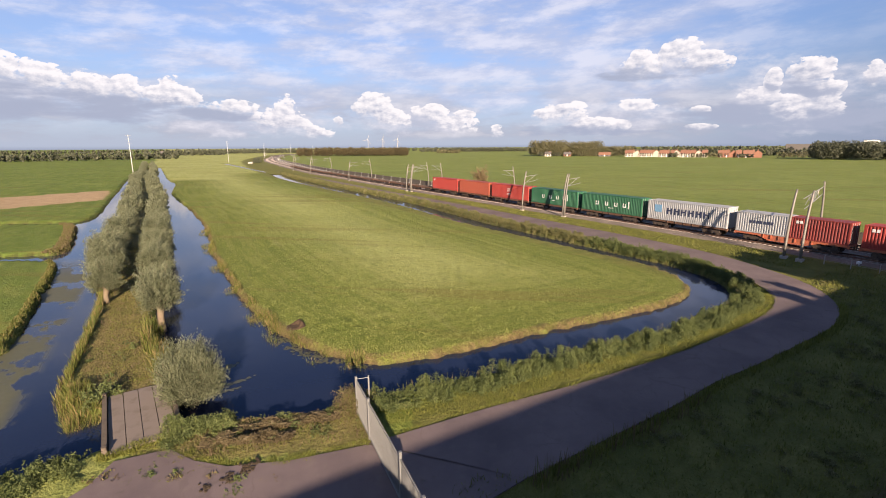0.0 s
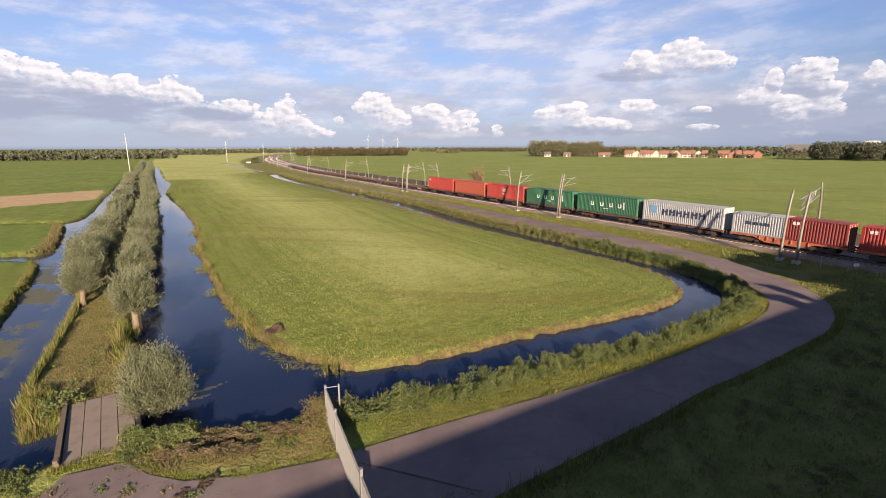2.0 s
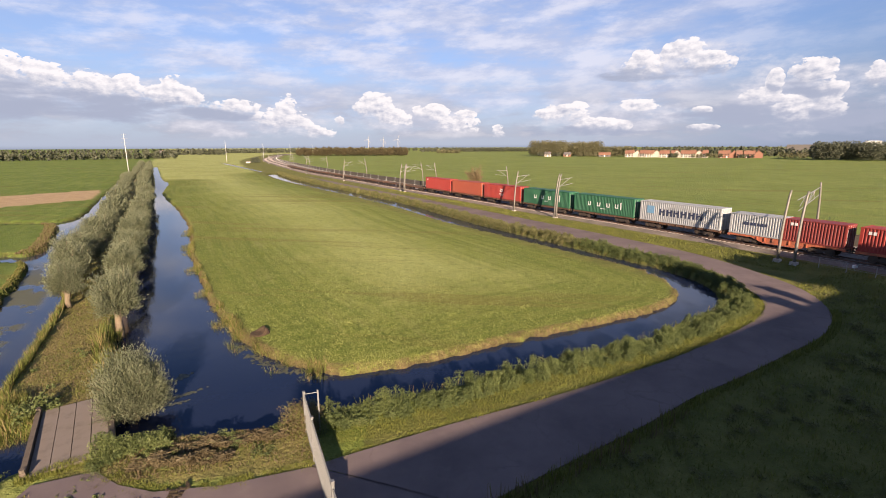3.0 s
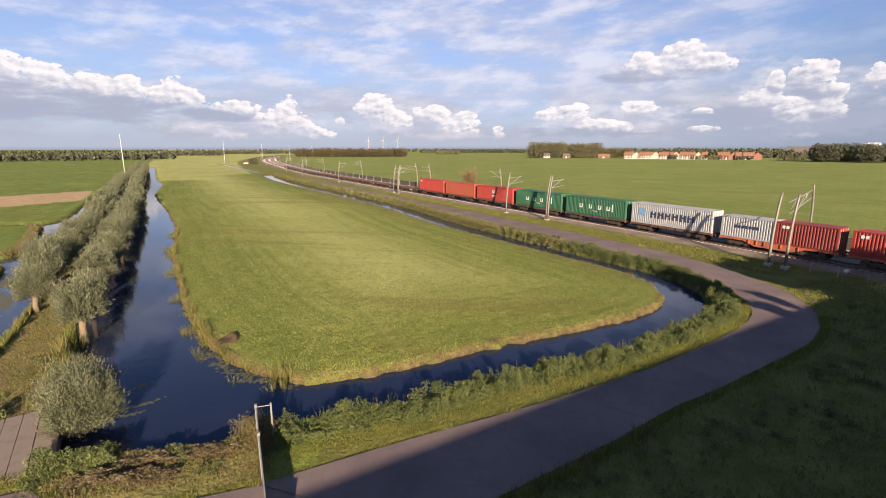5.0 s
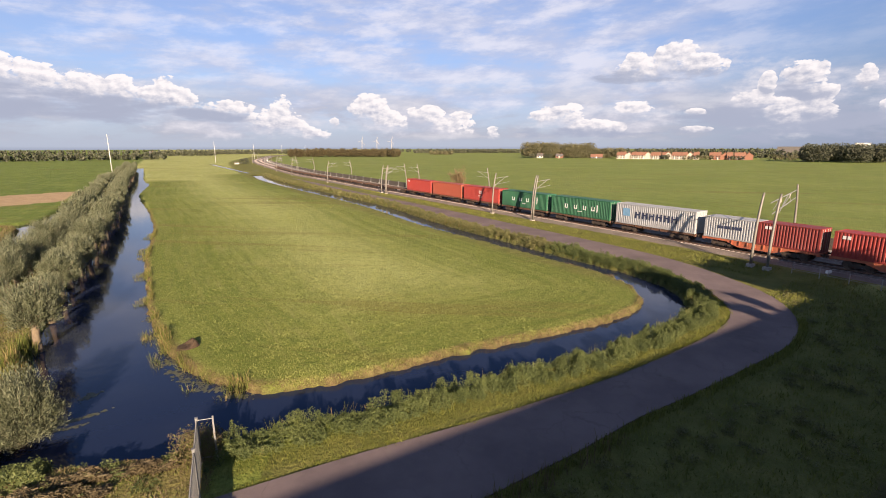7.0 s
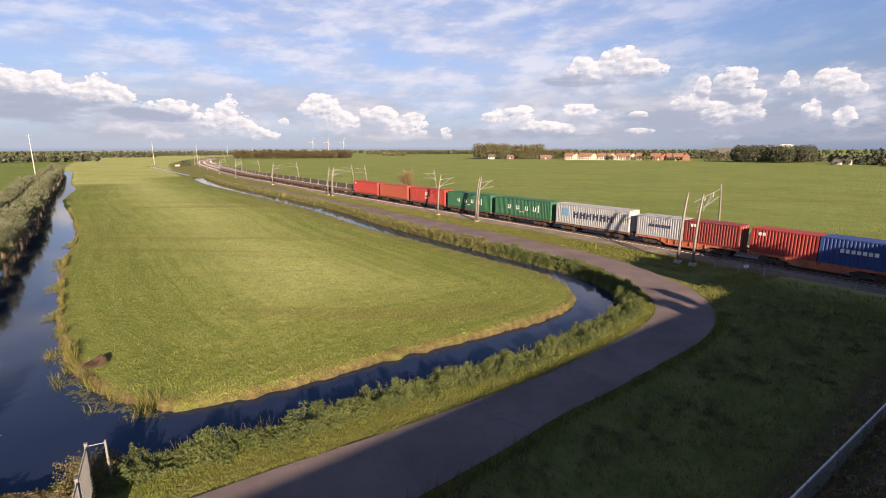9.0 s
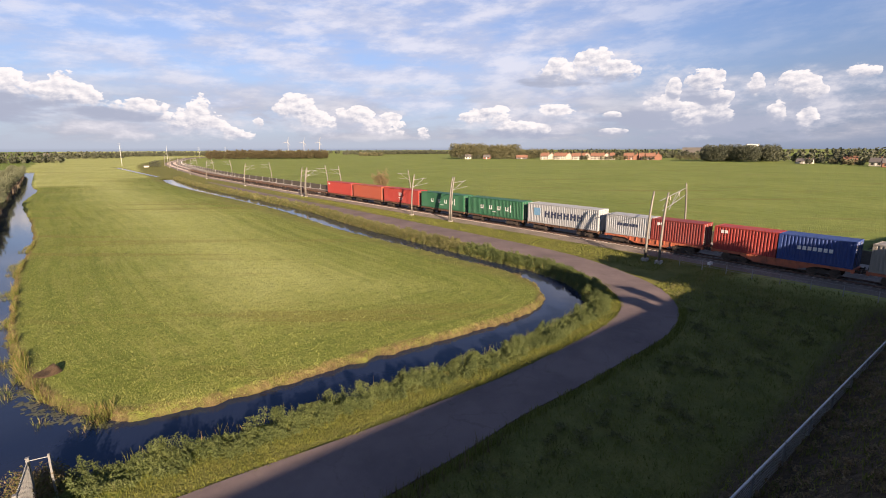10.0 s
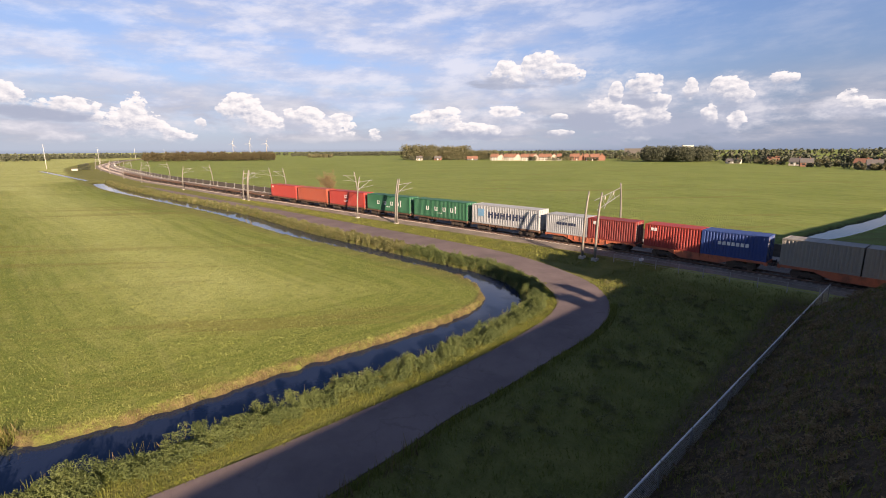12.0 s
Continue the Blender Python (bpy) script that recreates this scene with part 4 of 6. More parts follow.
def container_parts(length, height):
    """Meshes of a box container: corrugated skin, frame with corner castings, ribbed end, doors. Local x runs along it, -y is the near side."""
    key = (length, height)
    if key in CONTAINER_MESHES:
        return CONTAINER_MESHES[key]
    w, l2 = 1.219, length / 2
    ribs = int(round((length - 0.4) / 0.30))
    pitch = (length - 0.36) / ribs
    skins = []
    for sign in (-1, 1):
        bm = bmesh.new()
        rows = []
        for i in range(ribs):
            x = -l2 + 0.18 + i * pitch
            for dx, dep in ((0.0, 0.0), (0.34, 0.0), (0.50, 0.045), (0.84, 0.045)):
                y = sign * (w - 0.012 - dep)
                rows.append((bm.verts.new((x + dx * pitch, y, 0.16)), bm.verts.new((x + dx * pitch, y, height - 0.11))))
        rows.append((bm.verts.new((l2 - 0.18, sign * (w - 0.012), 0.16)), bm.verts.new((l2 - 0.18, sign * (w - 0.012), height - 0.11))))
        for a, b in zip(rows, rows[1:]):
            bm.faces.new((a[0], b[0], b[1], a[1]) if sign < 0 else (b[0], a[0], a[1], b[1]))
        skins.append(bm)
    frame_bm = bmesh.new()
    for sx in (-1, 1):
        for sy in (-1, 1):
            box(frame_bm, *sorted((sx * l2, sx * (l2 - 0.17)))[:1], *sorted((sy * w, sy * (w - 0.16)))[:1], 0.0, sorted((sx * l2, sx * (l2 - 0.17)))[1], sorted((sy * w, sy * (w - 0.16)))[1], height)
    for sy in (-1, 1):
        y0, y1 = sorted((sy * w, sy * (w - 0.07)))
        box(frame_bm, -l2 + 0.17, y0, 0.02, l2 - 0.17, y1, 0.17)
        box(frame_bm, -l2 + 0.17, y0, height - 0.12, l2 - 0.17, y1, height - 0.01)
    for sx in (-1, 1):
        x0, x1 = sorted((sx * (l2 - 0.01), sx * (l2 - 0.12)))
        box(frame_bm, x0, -w + 0.16, 0.02, x1, w - 0.16, 0.17)
        box(frame_bm, x0, -w + 0.16, height - 0.14, x1, w - 0.16, height - 0.01)
    roof = bmesh.new()
    rows = []
    steps = int(length / 0.42)
    for i in range(steps + 1):
        x = -l2 + 0.12 + (length - 0.24) * i / steps
        z = height - (0.02 if i % 2 else 0.045)
        rows.append((roof.verts.new((x, -w + 0.07, z)), roof.verts.new((x, w - 0.07, z))))
    for a, b in zip(rows, rows[1:]):
        roof.faces.new((a[0], b[0], b[1], a[1]))
    floor = boxes((-l2 + 0.1, -w + 0.08, 0.14, l2 - 0.1, w - 0.08, 0.19))
    end = bmesh.new()
    rows = []
    for i in range(9):
        y = -w + 0.16 + (2 * w - 0.32) * i / 8
        x = -l2 + (0.04 if i % 2 else 0.085)
        rows.append((end.verts.new((x, y, 0.17)), end.verts.new((x, y, height - 0.14))))
    for a, b in zip(rows, rows[1:]):
        end.faces.new((b[0], a[0], a[1], b[1]))
    door_a, door_b = boxes((l2 - 0.075, -w + 0.165, 0.175, l2 - 0.03, -0.008, height - 0.145)), boxes((l2 - 0.075, 0.008, 0.175, l2 - 0.03, w - 0.165, height - 0.145))
    rods = [tube(bmesh.new(), [(l2 - 0.005, y, 0.12), (l2 - 0.005, y, height - 0.1)], 0.02, 6) for y in (-0.85, -0.35, 0.35, 0.85)]
    made = {}
    for name, bm in (("near_side", skins[0]), ("far_side", skins[1]), ("frame", frame_bm), ("roof", roof), ("floor", floor), ("end_wall", end), ("door_near", door_a), ("door_far", door_b), *(("lock_rod_" + "abcd"[k], rod) for k, rod in enumerate(rods))):
        data = bpy.data.meshes.new(name)
        bmesh.ops.recalc_face_normals(bm, faces=bm.faces) if name.split("_")[0] in ("frame", "floor", "door", "lock") else None
        bm.to_mesh(data)
        bm.free()
        made[name] = data
    CONTAINER_MESHES[key] = made
    return made


def build_container(m, feet, colour, label, height=2.59, marks=None):
    length = 12.192 if feet == 40 else 6.058
    thing = empty("shipping_container", m, label, "container", "containers on the train")
    own = {}
    for name, data in container_parts(length, height).items():
        key = (name, length, height, colour)
        if key not in CONTAINER_MESHES:
            copy = data.copy()
            copy.materials.append(GALVANISED if name.startswith("lock") else PAINT[colour])
            CONTAINER_MESHES[key] = copy
        ob = new(name.rsplit("_", 1)[0] if name.startswith("lock") else ("door" if name.startswith("door") else name), CONTAINER_MESHES[key])
        ob.parent = thing
        own[name] = ob
    if marks:
        marks(thing, height)
    return thing


def wheelset(bm, x):
    for y in (-0.76, 0.76):
        tube(bm, [(x, y - 0.07, 0.46), (x, y + 0.07, 0.46)], 0.46, 16)
    tube(bm, [(x, -0.76, 0.46), (x, 0.76, 0.46)], 0.09, 8)


def build_wagon(m, length, paint_material, label, belly):
    """Flat container wagon: two side sills (deeper amidships where belly is set), cross bearers, two bogies, buffers. Origin on the rail top."""
    wagon = empty("flat_wagon", m, label, "wagon", "wagons of the train")
    l2 = length / 2
    for sign, name in ((-1, "near_sill"), (1, "far_sill")):
        bm = bmesh.new()
        xs = (-l2 + 0.25, -l2 + 2.9, -l2 + 4.3, l2 - 4.3, l2 - 2.9, l2 - 0.25)
        low = (0.90, 0.90, 0.40 if belly else 0.80, 0.40 if belly else 0.80, 0.90, 0.90)
        y0, y1 = sorted((sign * 1.18, sign * 1.02))
        ring = [[bm.verts.new((x, y, z)) for y, z in ((y0, lo), (y1, lo), (y1, 1.14), (y0, 1.14))] for x, lo in zip(xs, low)]
        for a, b in zip(ring, ring[1:]):
            for k in range(4):
                bm.faces.new((a[k], a[(k + 1) % 4], b[(k + 1) % 4], b[k]))
        bm.faces.new(ring[0]), bm.faces.new(ring[-1])
        y2, y3 = sorted((sign * 1.18, sign * 1.26))
        for k in range(7 if belly else 5):
            x = -l2 + 3.6 + (length - 7.2) * k / (6 if belly else 4)
            box(bm, x - 0.05, y2, 0.66 if belly else 0.84, x + 0.05, y3, 1.12)
        part(name, bm, paint_material, wagon)
    bm = bmesh.new()
    for k in range(8):
        x = -l2 + 0.3 + (length - 0.6) * k / 7
        box(bm, x - 0.12, -1.02, 0.86, x + 0.12, 1.02, 1.10)
    box(bm, -l2 + 0.2, -0.16, 0.74, l2 - 0.2, 0.16, 1.06)
    part("cross_bearers", bm, UNDERFRAME, wagon)
    for sx in (-1, 1):
        x = sx * (l2 - 0.12)
        part("headstock", boxes((x - 0.12, -1.2, 0.80, x + 0.12, 1.2, 1.13)), paint_material, wagon)
        for y in (-0.875, 0.875):
            bm = tube(bmesh.new(), [(x, y, 1.0), (x + sx * 0.42, y, 1.0), (x + sx * 0.43, y, 1.0), (x + sx * 0.48, y, 1.0)], [0.09, 0.09, 0.22, 0.21], 10)
            part("buffer", bm, UNDERFRAME, wagon)
        cx = sx * (l2 - 2.35)
        bm = boxes((cx - 1.25, -1.08, 0.42, cx + 1.25, -0.94, 0.68), (cx - 1.25, 0.94, 0.42, cx + 1.25, 1.08, 0.68), (cx - 0.22, -1.0, 0.40, cx + 0.22, 1.0, 0.78),
                   (cx - 1.08, -1.10, 0.30, cx - 0.72, -0.92, 0.62), (cx + 0.72, -1.10, 0.30, cx + 1.08, -0.92, 0.62), (cx - 0.3, -1.12, 0.28, cx + 0.3, -0.92, 0.44))
        bogie = part("bogie", bm, UNDERFRAME, wagon)
        for dx in (-0.9, 0.9):
            bm = bmesh.new()
            wheelset(bm, cx + dx)
            part("wheelset", bm, WHEEL, bogie)
    return wagon


def bars(thing, rows, material):
    """Plain strokes in place of marks that cannot be read: x, z, width, height."""
    for x, z, w, h in rows:
        part("marking", boxes((x - w / 2, -1.228, z - h / 2, x + w / 2, -1.212, z + h / 2)), material, thing)


def mark_plain(material):
    return lambda thing, h: bars(thing, [(-thing_half(thing) + 0.75, h - 0.55, 0.28, 0.34), (-thing_half(thing) + 1.15, h - 0.55, 0.28, 0.34)], material)


def thing_half(thing):
    return max(o.dimensions.x for o in thing.children if o.name.startswith("floor")) / 2


def mark_crest(thing, h):
    bars(thing, [(0.0, h * 0.70, 0.9, 0.14), (-0.38, h * 0.58, 0.16, 0.45), (0.38, h * 0.58, 0.16, 0.45), (0.0, h * 0.56, 0.5, 0.14), (0.0, h * 0.36, 1.5, 0.09), (0.0, h * 0.27, 1.1, 0.08)], LETTER_WHITE)


def mark_spaced(thing, h):
    for x in (-2.7, -0.7, 1.2, 2.9):
        bars(thing, [(x - 0.24, h * 0.5, 0.15, 0.66), (x + 0.24, h * 0.5, 0.15, 0.66), (x, h * 0.5 - 0.26, 0.33, 0.14)], LETTER_WHITE)
    bars(thing, [(3.7, h * 0.5 + 0.1, 0.2, 1.15), (0.2, h * 0.27, 1.0, 0.08)], LETTER_WHITE)


def mark_wide(thing, h):
    part("emblem", boxes((-4.9, -1.23, h * 0.40, -3.7, -1.212, h * 0.78)), LETTER_SKY, thing)
    for k in range(6):
        x = -2.4 + k * 1.12
        bars(thing, [(x - 0.30, h * 0.5, 0.24, 0.92), (x + 0.30, h * 0.5, 0.24, 0.92), (x, h * 0.5 + 0.08, 0.36, 0.20)], LETTER_NAVY)


def mark_small(material):
    def draw(thing, h):
        for k in range(7):
            bars(thing, [(-1.25 + k * 0.42, h * 0.55, 0.30, 0.36)], material)
    return draw


# along the train from its head to its tail: wagon colour, belly, containers on it
CONSIST = [
    ("red", True, [(20, "maroon", "maroon twenty-foot shipping container"), (20, "white", "pale grey twenty-foot shipping container")]),
    ("red", True, [(40, "blue", "dark blue forty-foot shipping container")]),
    ("red", True, [(20, "white", "pale grey twenty-foot container, weathered"), (20, "maroon", "maroon twenty-foot container, faded")]),
    ("red", True, [(20, "grey", "weathered grey twenty-foot container"), (20, "grey", "weathered grey twenty-foot container with dark mark")]),
    ("red", True, [(20, "blue", "blue twenty-foot container with white script mark"), (20, "red", "faded red twenty-foot shipping container")]),
    ("red", True, [(20, "maroon", "maroon twenty-foot shipping container"), (20, "white", "pale grey twenty-foot container with small dark lettering")]),
    ("brown", False, [(40, "white", "pale grey forty-foot container with wide dark lettering")]),
    ("brown", False, [(40, "green", "dark green forty-foot container with spaced white letters")]),
    ("brown", False, [(40, "green", "dark green forty-foot container with spaced white letters")]),
    ("brown", False, [(40, "red", "bright red forty-foot container with white crest")]),
    ("brown", False, [(40, "brick", "brick-red forty-foot shipping container")]),
    ("brown", False, [(40, "red", "bright red forty-foot shipping container")]),
] + [("brown", False, [])] * 14
MARKS = {"blue twenty-foot container with white script mark": mark_small(LETTER_WHITE), "pale grey twenty-foot container with small dark lettering": mark_small(LETTER_NAVY),
         "pale grey forty-foot container with wide dark lettering": mark_wide, "dark green forty-foot container with spaced white letters": mark_spaced,
         "bright red forty-foot container with white crest": mark_crest, "dark blue forty-foot shipping container": mark_small(LETTER_WHITE)}


def build_train(front):
    s = front
    for colour, belly, load in CONSIST:
        x, y, a = on_track(s - 6.65)
        turn = math.degrees(a)
        label = "empty brown flat container wagon on the near track" if not load else ("rust-red deep-bellied container wagon" if belly else "dark brown flat container wagon, loaded")
        build_wagon(pose(x, y, RAIL_Z, 0, 0, turn), 12.5, WAGON_RED if colour == "red" else WAGON_BROWN, label, belly)
        shift = 3.09 if len(load) == 2 else 0.0
        for feet, tint, text in load:
            cx, cy = x + math.cos(a) * shift, y + math.sin(a) * shift
            tall = 2.896 if feet == 40 else 2.591
            marks = MARKS.get(text) or (mark_plain(LETTER_WHITE) if tint in ("red", "maroon") else None)
            build_container(pose(cx, cy, RAIL_Z + 1.145, 0, 0, turn), feet, tint, text, tall, marks)
            shift -= 6.18
        s -= 13.4


build_train(948.6)


# ---- beyond the tracks: tapered white power-line poles ----
PYLON_PAINT = worn("pale_grey_paint", (0.52, 0.53, 0.50), (0.38, 0.38, 0.36), 0.5, scale=0.5, amount=0.5)


def build_pylon(m, height, label):
    pylon = empty("power_pylon", m, label, "pylon", "power line pylons")
    part("pole", tube(bmesh.new(), [(0, 0, -0.5), (0, 0, height * 0.4), (0, 0, height)], [height * 0.0125, height * 0.0095, height * 0.005], 12), PYLON_PAINT, pylon, smooth=True)
    for k, z in enumerate((0.97, 0.87, 0.77)):
        part("cross_arm", tube(bmesh.new(), [(-1.3 - 0.1 * k, 0, height * z), (1.3 + 0.1 * k, 0, height * z)], 0.05, 6), GALVANISED, pylon)
    return pylon


for x, y, h in ((-150.5, 269, 20.2), (-163.0, 443, 18.6), (-175, 593, 17.5), (-184, 760, 17.0), (-190, 960, 17.0)):
    build_pylon(pose(x, y, 0, 0, 0, 25), h, "slender white tapered power pylon standing in a meadow")


# ---- gate, fence and bridge by the road ----
def build_gate():
    """Steel bar gate that runs from the road to a fenced corner at the water."""
    gate = empty("steel_gate", Matrix(), "galvanised steel bar gate standing between road and ditch", "gate")
    a, b = Vector((-2.75, 19.3, 0)), Vector((0.35, 10.9, 0))
    way = (b - a).normalized()
    length = (b - a).length
    m = pose(a.x, a.y, 0, 0, 0, math.degrees(math.atan2(way.y, way.x)))
    for k, s in enumerate((0.0, 2.25, 6.65, length)):
        ob = part("post", boxes((-0.05, -0.05, -0.7, 0.05, 0.05, 2.06 if k != 2 else 2.2), (-0.06, -0.06, 2.06 if k != 2 else 2.2, 0.06, 0.06, 2.09 if k != 2 else 2.23)), GATE_STEEL, gate)
        ob.matrix_basis = m @ pose(s, 0, 0)
    for z in (0.14, 1.92):
        ob = part("rail", boxes((0.05, -0.025, z - 0.03, length - 0.05, 0.025, z + 0.03)), GATE_STEEL, gate)
        ob.matrix_basis = m
    bm = boxes((-0.012, -0.012, 0.1, 0.012, 0.012, 1.99))
    bar = None
    s = 0.14
    while s < length - 0.1:
        if min(abs(s - p) for p in (0.0, 2.25, 6.65)) > 0.08:
            if bar is None:
                bar = part("bar", bm, GATE_STEEL, gate)
                ob = bar
            else:
                ob = bar.copy()
                scene.collection.objects.link(ob)
            ob.matrix_basis = m @ pose(s, 0, 0)
        s += 0.115
    # short return at the water's edge
    c = Vector((-2.15, 19.45, 0))
    ob = part("corner_post", boxes((-0.035, -0.035, -1.2, 0.035, 0.035, 2.06)), GATE_STEEL, gate)
    ob.matrix_basis = pose(c.x, c.y, 0, 0, 0, 12)
    part("corner_rail", tube(bmesh.new(), [(a.x, a.y, 1.95), (c.x, c.y, 1.95)], 0.016, 6), GATE_STEEL, gate)
    part("corner_rail", tube(bmesh.new(), [(a.x, a.y, 0.2), (c.x, c.y, 0.2)], 0.025, 6), GATE_STEEL, gate)


build_gate()


def mesh_wire():
    """Chain-link netting: diagonal wires as a see-through weave."""
    m, n, bsdf = principled("wire_netting", 0.5, 0.4, 0.4)
    bsdf.inputs["Base Color"].default_value = (0.55, 0.56, 0.55, 1)
    place = n.add("ShaderNodeTexCoord").outputs["Object"]
    split = n.add("ShaderNodeSeparateXYZ")
    n.put(split.inputs[0], place)
    x, y, z = split.outputs
    lines = []
    for sign in (1.0, -1.0):
        v = n.math("FRACT", n.math("MULTIPLY", n.math("ADD", x, n.math("MULTIPLY", z, sign)), 11.0))
        lines.append(n.math("LESS_THAN", n.math("ABSOLUTE", n.math("SUBTRACT", v, 0.5)), 0.19))
    wire = n.math("MAXIMUM", lines[0], lines[1])
    n.put(bsdf.inputs["Alpha"], wire)
    return m


NETTING = mesh_wire()
PALE_RAIL = worn("pale_zinc_rail", (0.66, 0.66, 0.63), (0.46, 0.45, 0.42), 0.5, 0.1, scale=4.0, amount=0.4)


def build_fence():
    """Chain-link fence at the foot of the overpass bank."""
    fence = empty("chain_link_fence", Matrix(), "grey chain-link fence on steel posts below a bank", "fence")
    a, b = Vector((14.0, 9.0, 0.0)), Vector((52.2, 26.5, 0.0))
    way, length = (b - a).normalized(), (b - a).length
    m = pose(a.x, a.y, 0, 0, 0, math.degrees(math.atan2(way.y, way.x)))
    count = 15
    post = net = None
    for k in range(count):
        s = length * k / (count - 1)
        if post is None:
            bm = tube(bmesh.new(), [(0, 0, -0.6), (0, 0, 2.02), (0, 0, 2.05)], [0.045, 0.045, 0.03], 8)
            ob = post = part("post", bm, GALVANISED, fence)
        else:
            ob = post.copy()
            scene.collection.objects.link(ob)
        ob.matrix_basis = m @ pose(s, 0, 0)
        if k in (4, 9):
            part("brace", tube(bmesh.new(), [(s, 0, 1.8), (s + 1.2, 0, 0.0)], 0.025, 6), GALVANISED, fence).matrix_basis = m
        if k < count - 1:
            if net is None:
                pitch = length / (count - 1)
                ob = net = mesh_object("netting", [(0.03, 0.03, 0.05), (pitch - 0.03, 0.03, 0.05), (pitch - 0.03, 0.03, 2.0), (0.03, 0.03, 2.0)], [(0, 1, 2, 3)], NETTING, fence, "see-through wire netting")
            else:
                ob = net.copy()
                scene.collection.objects.link(ob)
            ob.matrix_basis = m @ pose(s, 0, 0)
    part("top_rail", tube(bmesh.new(), [(0, 0, 2.0), (length, 0, 2.0)], 0.04, 6), PALE_RAIL, fence, "pale top rail").matrix_basis = m


build_fence()


def build_trackside_fence():
    """Low post-and-wire fence between the verge and the ballast."""
    fence = empty("trackside_fence", Matrix(), "low thin post-and-wire fence along the ballast", "fence")
    s0, s1 = S_A + 3.0, S_A + 26.0
    k, post, last = 0, None, None
    s = s0
    while s < s1:
        x, y, a = on_track(s, -5.2)
        if post is None:
            ob = post = part("post", boxes((-0.03, -0.03, -0.3, 0.03, 0.03, 1.05)), GALVANISED, fence)
        else:
            ob = post.copy()
            scene.collection.objects.link(ob)
        ob.matrix_basis = pose(x, y, 0.3, 0, 0, math.degrees(a))
        if last:
            for z in (0.75, 1.3):
                part("wire", tube(bmesh.new(), [(*last, z), (x, y, z)], 0.012, 5), GALVANISED, fence)
        last = (x, y)
        s += 2.4


build_trackside_fence()
for px, py in ((47.6, 43.2),):
    cabinet = empty("marker_box", pose(px, py, 0.25, 0, 0, 20), "small white trackside marker box on a post", "marker")
    part("box", boxes((-0.3, -0.12, 0.45, 0.3, 0.12, 0.72)), WHITE_PAINT, cabinet)
    part("post", boxes((-0.04, -0.04, -0.3, 0.04, 0.04, 0.45)), GALVANISED, cabinet)


def build_bridge():
    """Plank bridge of four concrete slabs between two timber kerbs, from the apron to the causeway."""
    bridge = empty("slab_bridge", Matrix(), "small bridge of four concrete slabs with timber edge beams", "bridge")
    a0 = Vector((-13.3, 16.9, 0))       # near end, its west corner
    b0 = Vector((-16.3, 21.9, 0))
    along = (b0 - a0)
    across = Vector((2.35, 1.35, 0))
    for k in range(4):
        p, q = a0 + across * (k / 4 + 0.006), a0 + across * ((k + 1) / 4 - 0.006)
        lift = 0.012 * ((k * 7) % 3)
        top = [(p, 0.07 + lift), (q, 0.07 + lift), (q + along, 0.13 + lift), (p + along, 0.13 + lift)]
        verts = [(v.x, v.y, z) for v, z in top] + [(v.x, v.y, z - 0.28) for v, z in top]
        mesh_object("slab", verts, [(0, 1, 2, 3), (7, 6, 5, 4), (0, 4, 5, 1), (1, 5, 6, 2), (2, 6, 7, 3), (3, 7, 4, 0)], SLAB, bridge)
    for base, up in ((a0 - across * 0.05, 0.55), (a0 + across * 1.05, 0.55)):
        bm = bmesh.new()
        side = across.normalized() * 0.10
        pts = [base - side, base + side, base + side + along, base - side + along]
        lo, hi = [bm.verts.new((v.x, v.y, -0.25)) for v in pts], [bm.verts.new((v.x, v.y, 0.27)) for v in pts]
        bm.faces.new(hi), bm.faces.new(lo[::-1])
        for k in range(4):
            bm.faces.new((lo[k], lo[(k + 1) % 4], hi[(k + 1) % 4], hi[k]))
        part("edge_beam", bm, WEATHERED, bridge, "grey weathered timber edge beam")
        for t in (0.02, 0.98):
            v = base + along * t
            part("pile", tube(bmesh.new(), [(v.x, v.y, -1.6), (v.x, v.y, 0.40)], 0.11, 8), WEATHERED, bridge)


build_bridge()


def build_overpass():
    """The road bridge over the railway that shades the verge: deck, parapets and piers between two banks."""
    deck = empty("overpass", pose(RAMP_AT.x, RAMP_AT.y, 0, 0, 0, math.degrees(math.atan2(RAMP_WAY.y, RAMP_WAY.x))), "grey concrete road overpass crossing the railway", "overpass", kind="structure")
    part("deck", boxes((46, -RAMP_WIDE, RAMP_TOP - 1.2, 66, 0, RAMP_TOP + 0.02)), CONCRETE, deck)
    part("parapet", boxes((46, -0.35, RAMP_TOP, 66, 0.0, RAMP_TOP + 0.3)), CONCRETE, deck)
    part("parapet", boxes((46, -RAMP_WIDE, RAMP_TOP, 66, -RAMP_WIDE + 0.35, RAMP_TOP + 0.9)), CONCRETE, deck)
    # unseen strip added along the bank crest to keep its cast shadow straight
    part("shadow_edge_strip", boxes((-70, -0.30, RAMP_TOP - 0.6, 46, 0.0, RAMP_TOP + 0.02)), CONCRETE, deck)
    turn = Matrix.Rotation(math.atan2(BEND_WAY.y, BEND_WAY.x) - math.atan2(RAMP_WAY.y, RAMP_WAY.x), 4, "Z")
    for name, b in (("deck", (0, -RAMP_WIDE, RAMP_TOP - 1.2, 26, 0, RAMP_TOP + 0.03)), ("parapet", (0, -0.35, RAMP_TOP + 0.03, 26, 0.0, RAMP_TOP + 0.33))):
        part(name, boxes(b), CONCRETE, deck).matrix_basis = Matrix.Translation((64.0, 0.0, 0.0)) @ turn
    for u in (52, 80):
        part("pier", boxes((u - 0.6, -RAMP_WIDE + 1, -1, u + 0.6, -1, RAMP_TOP - 1.2)), CONCRETE, deck)


build_overpass()


# ---- plants ----


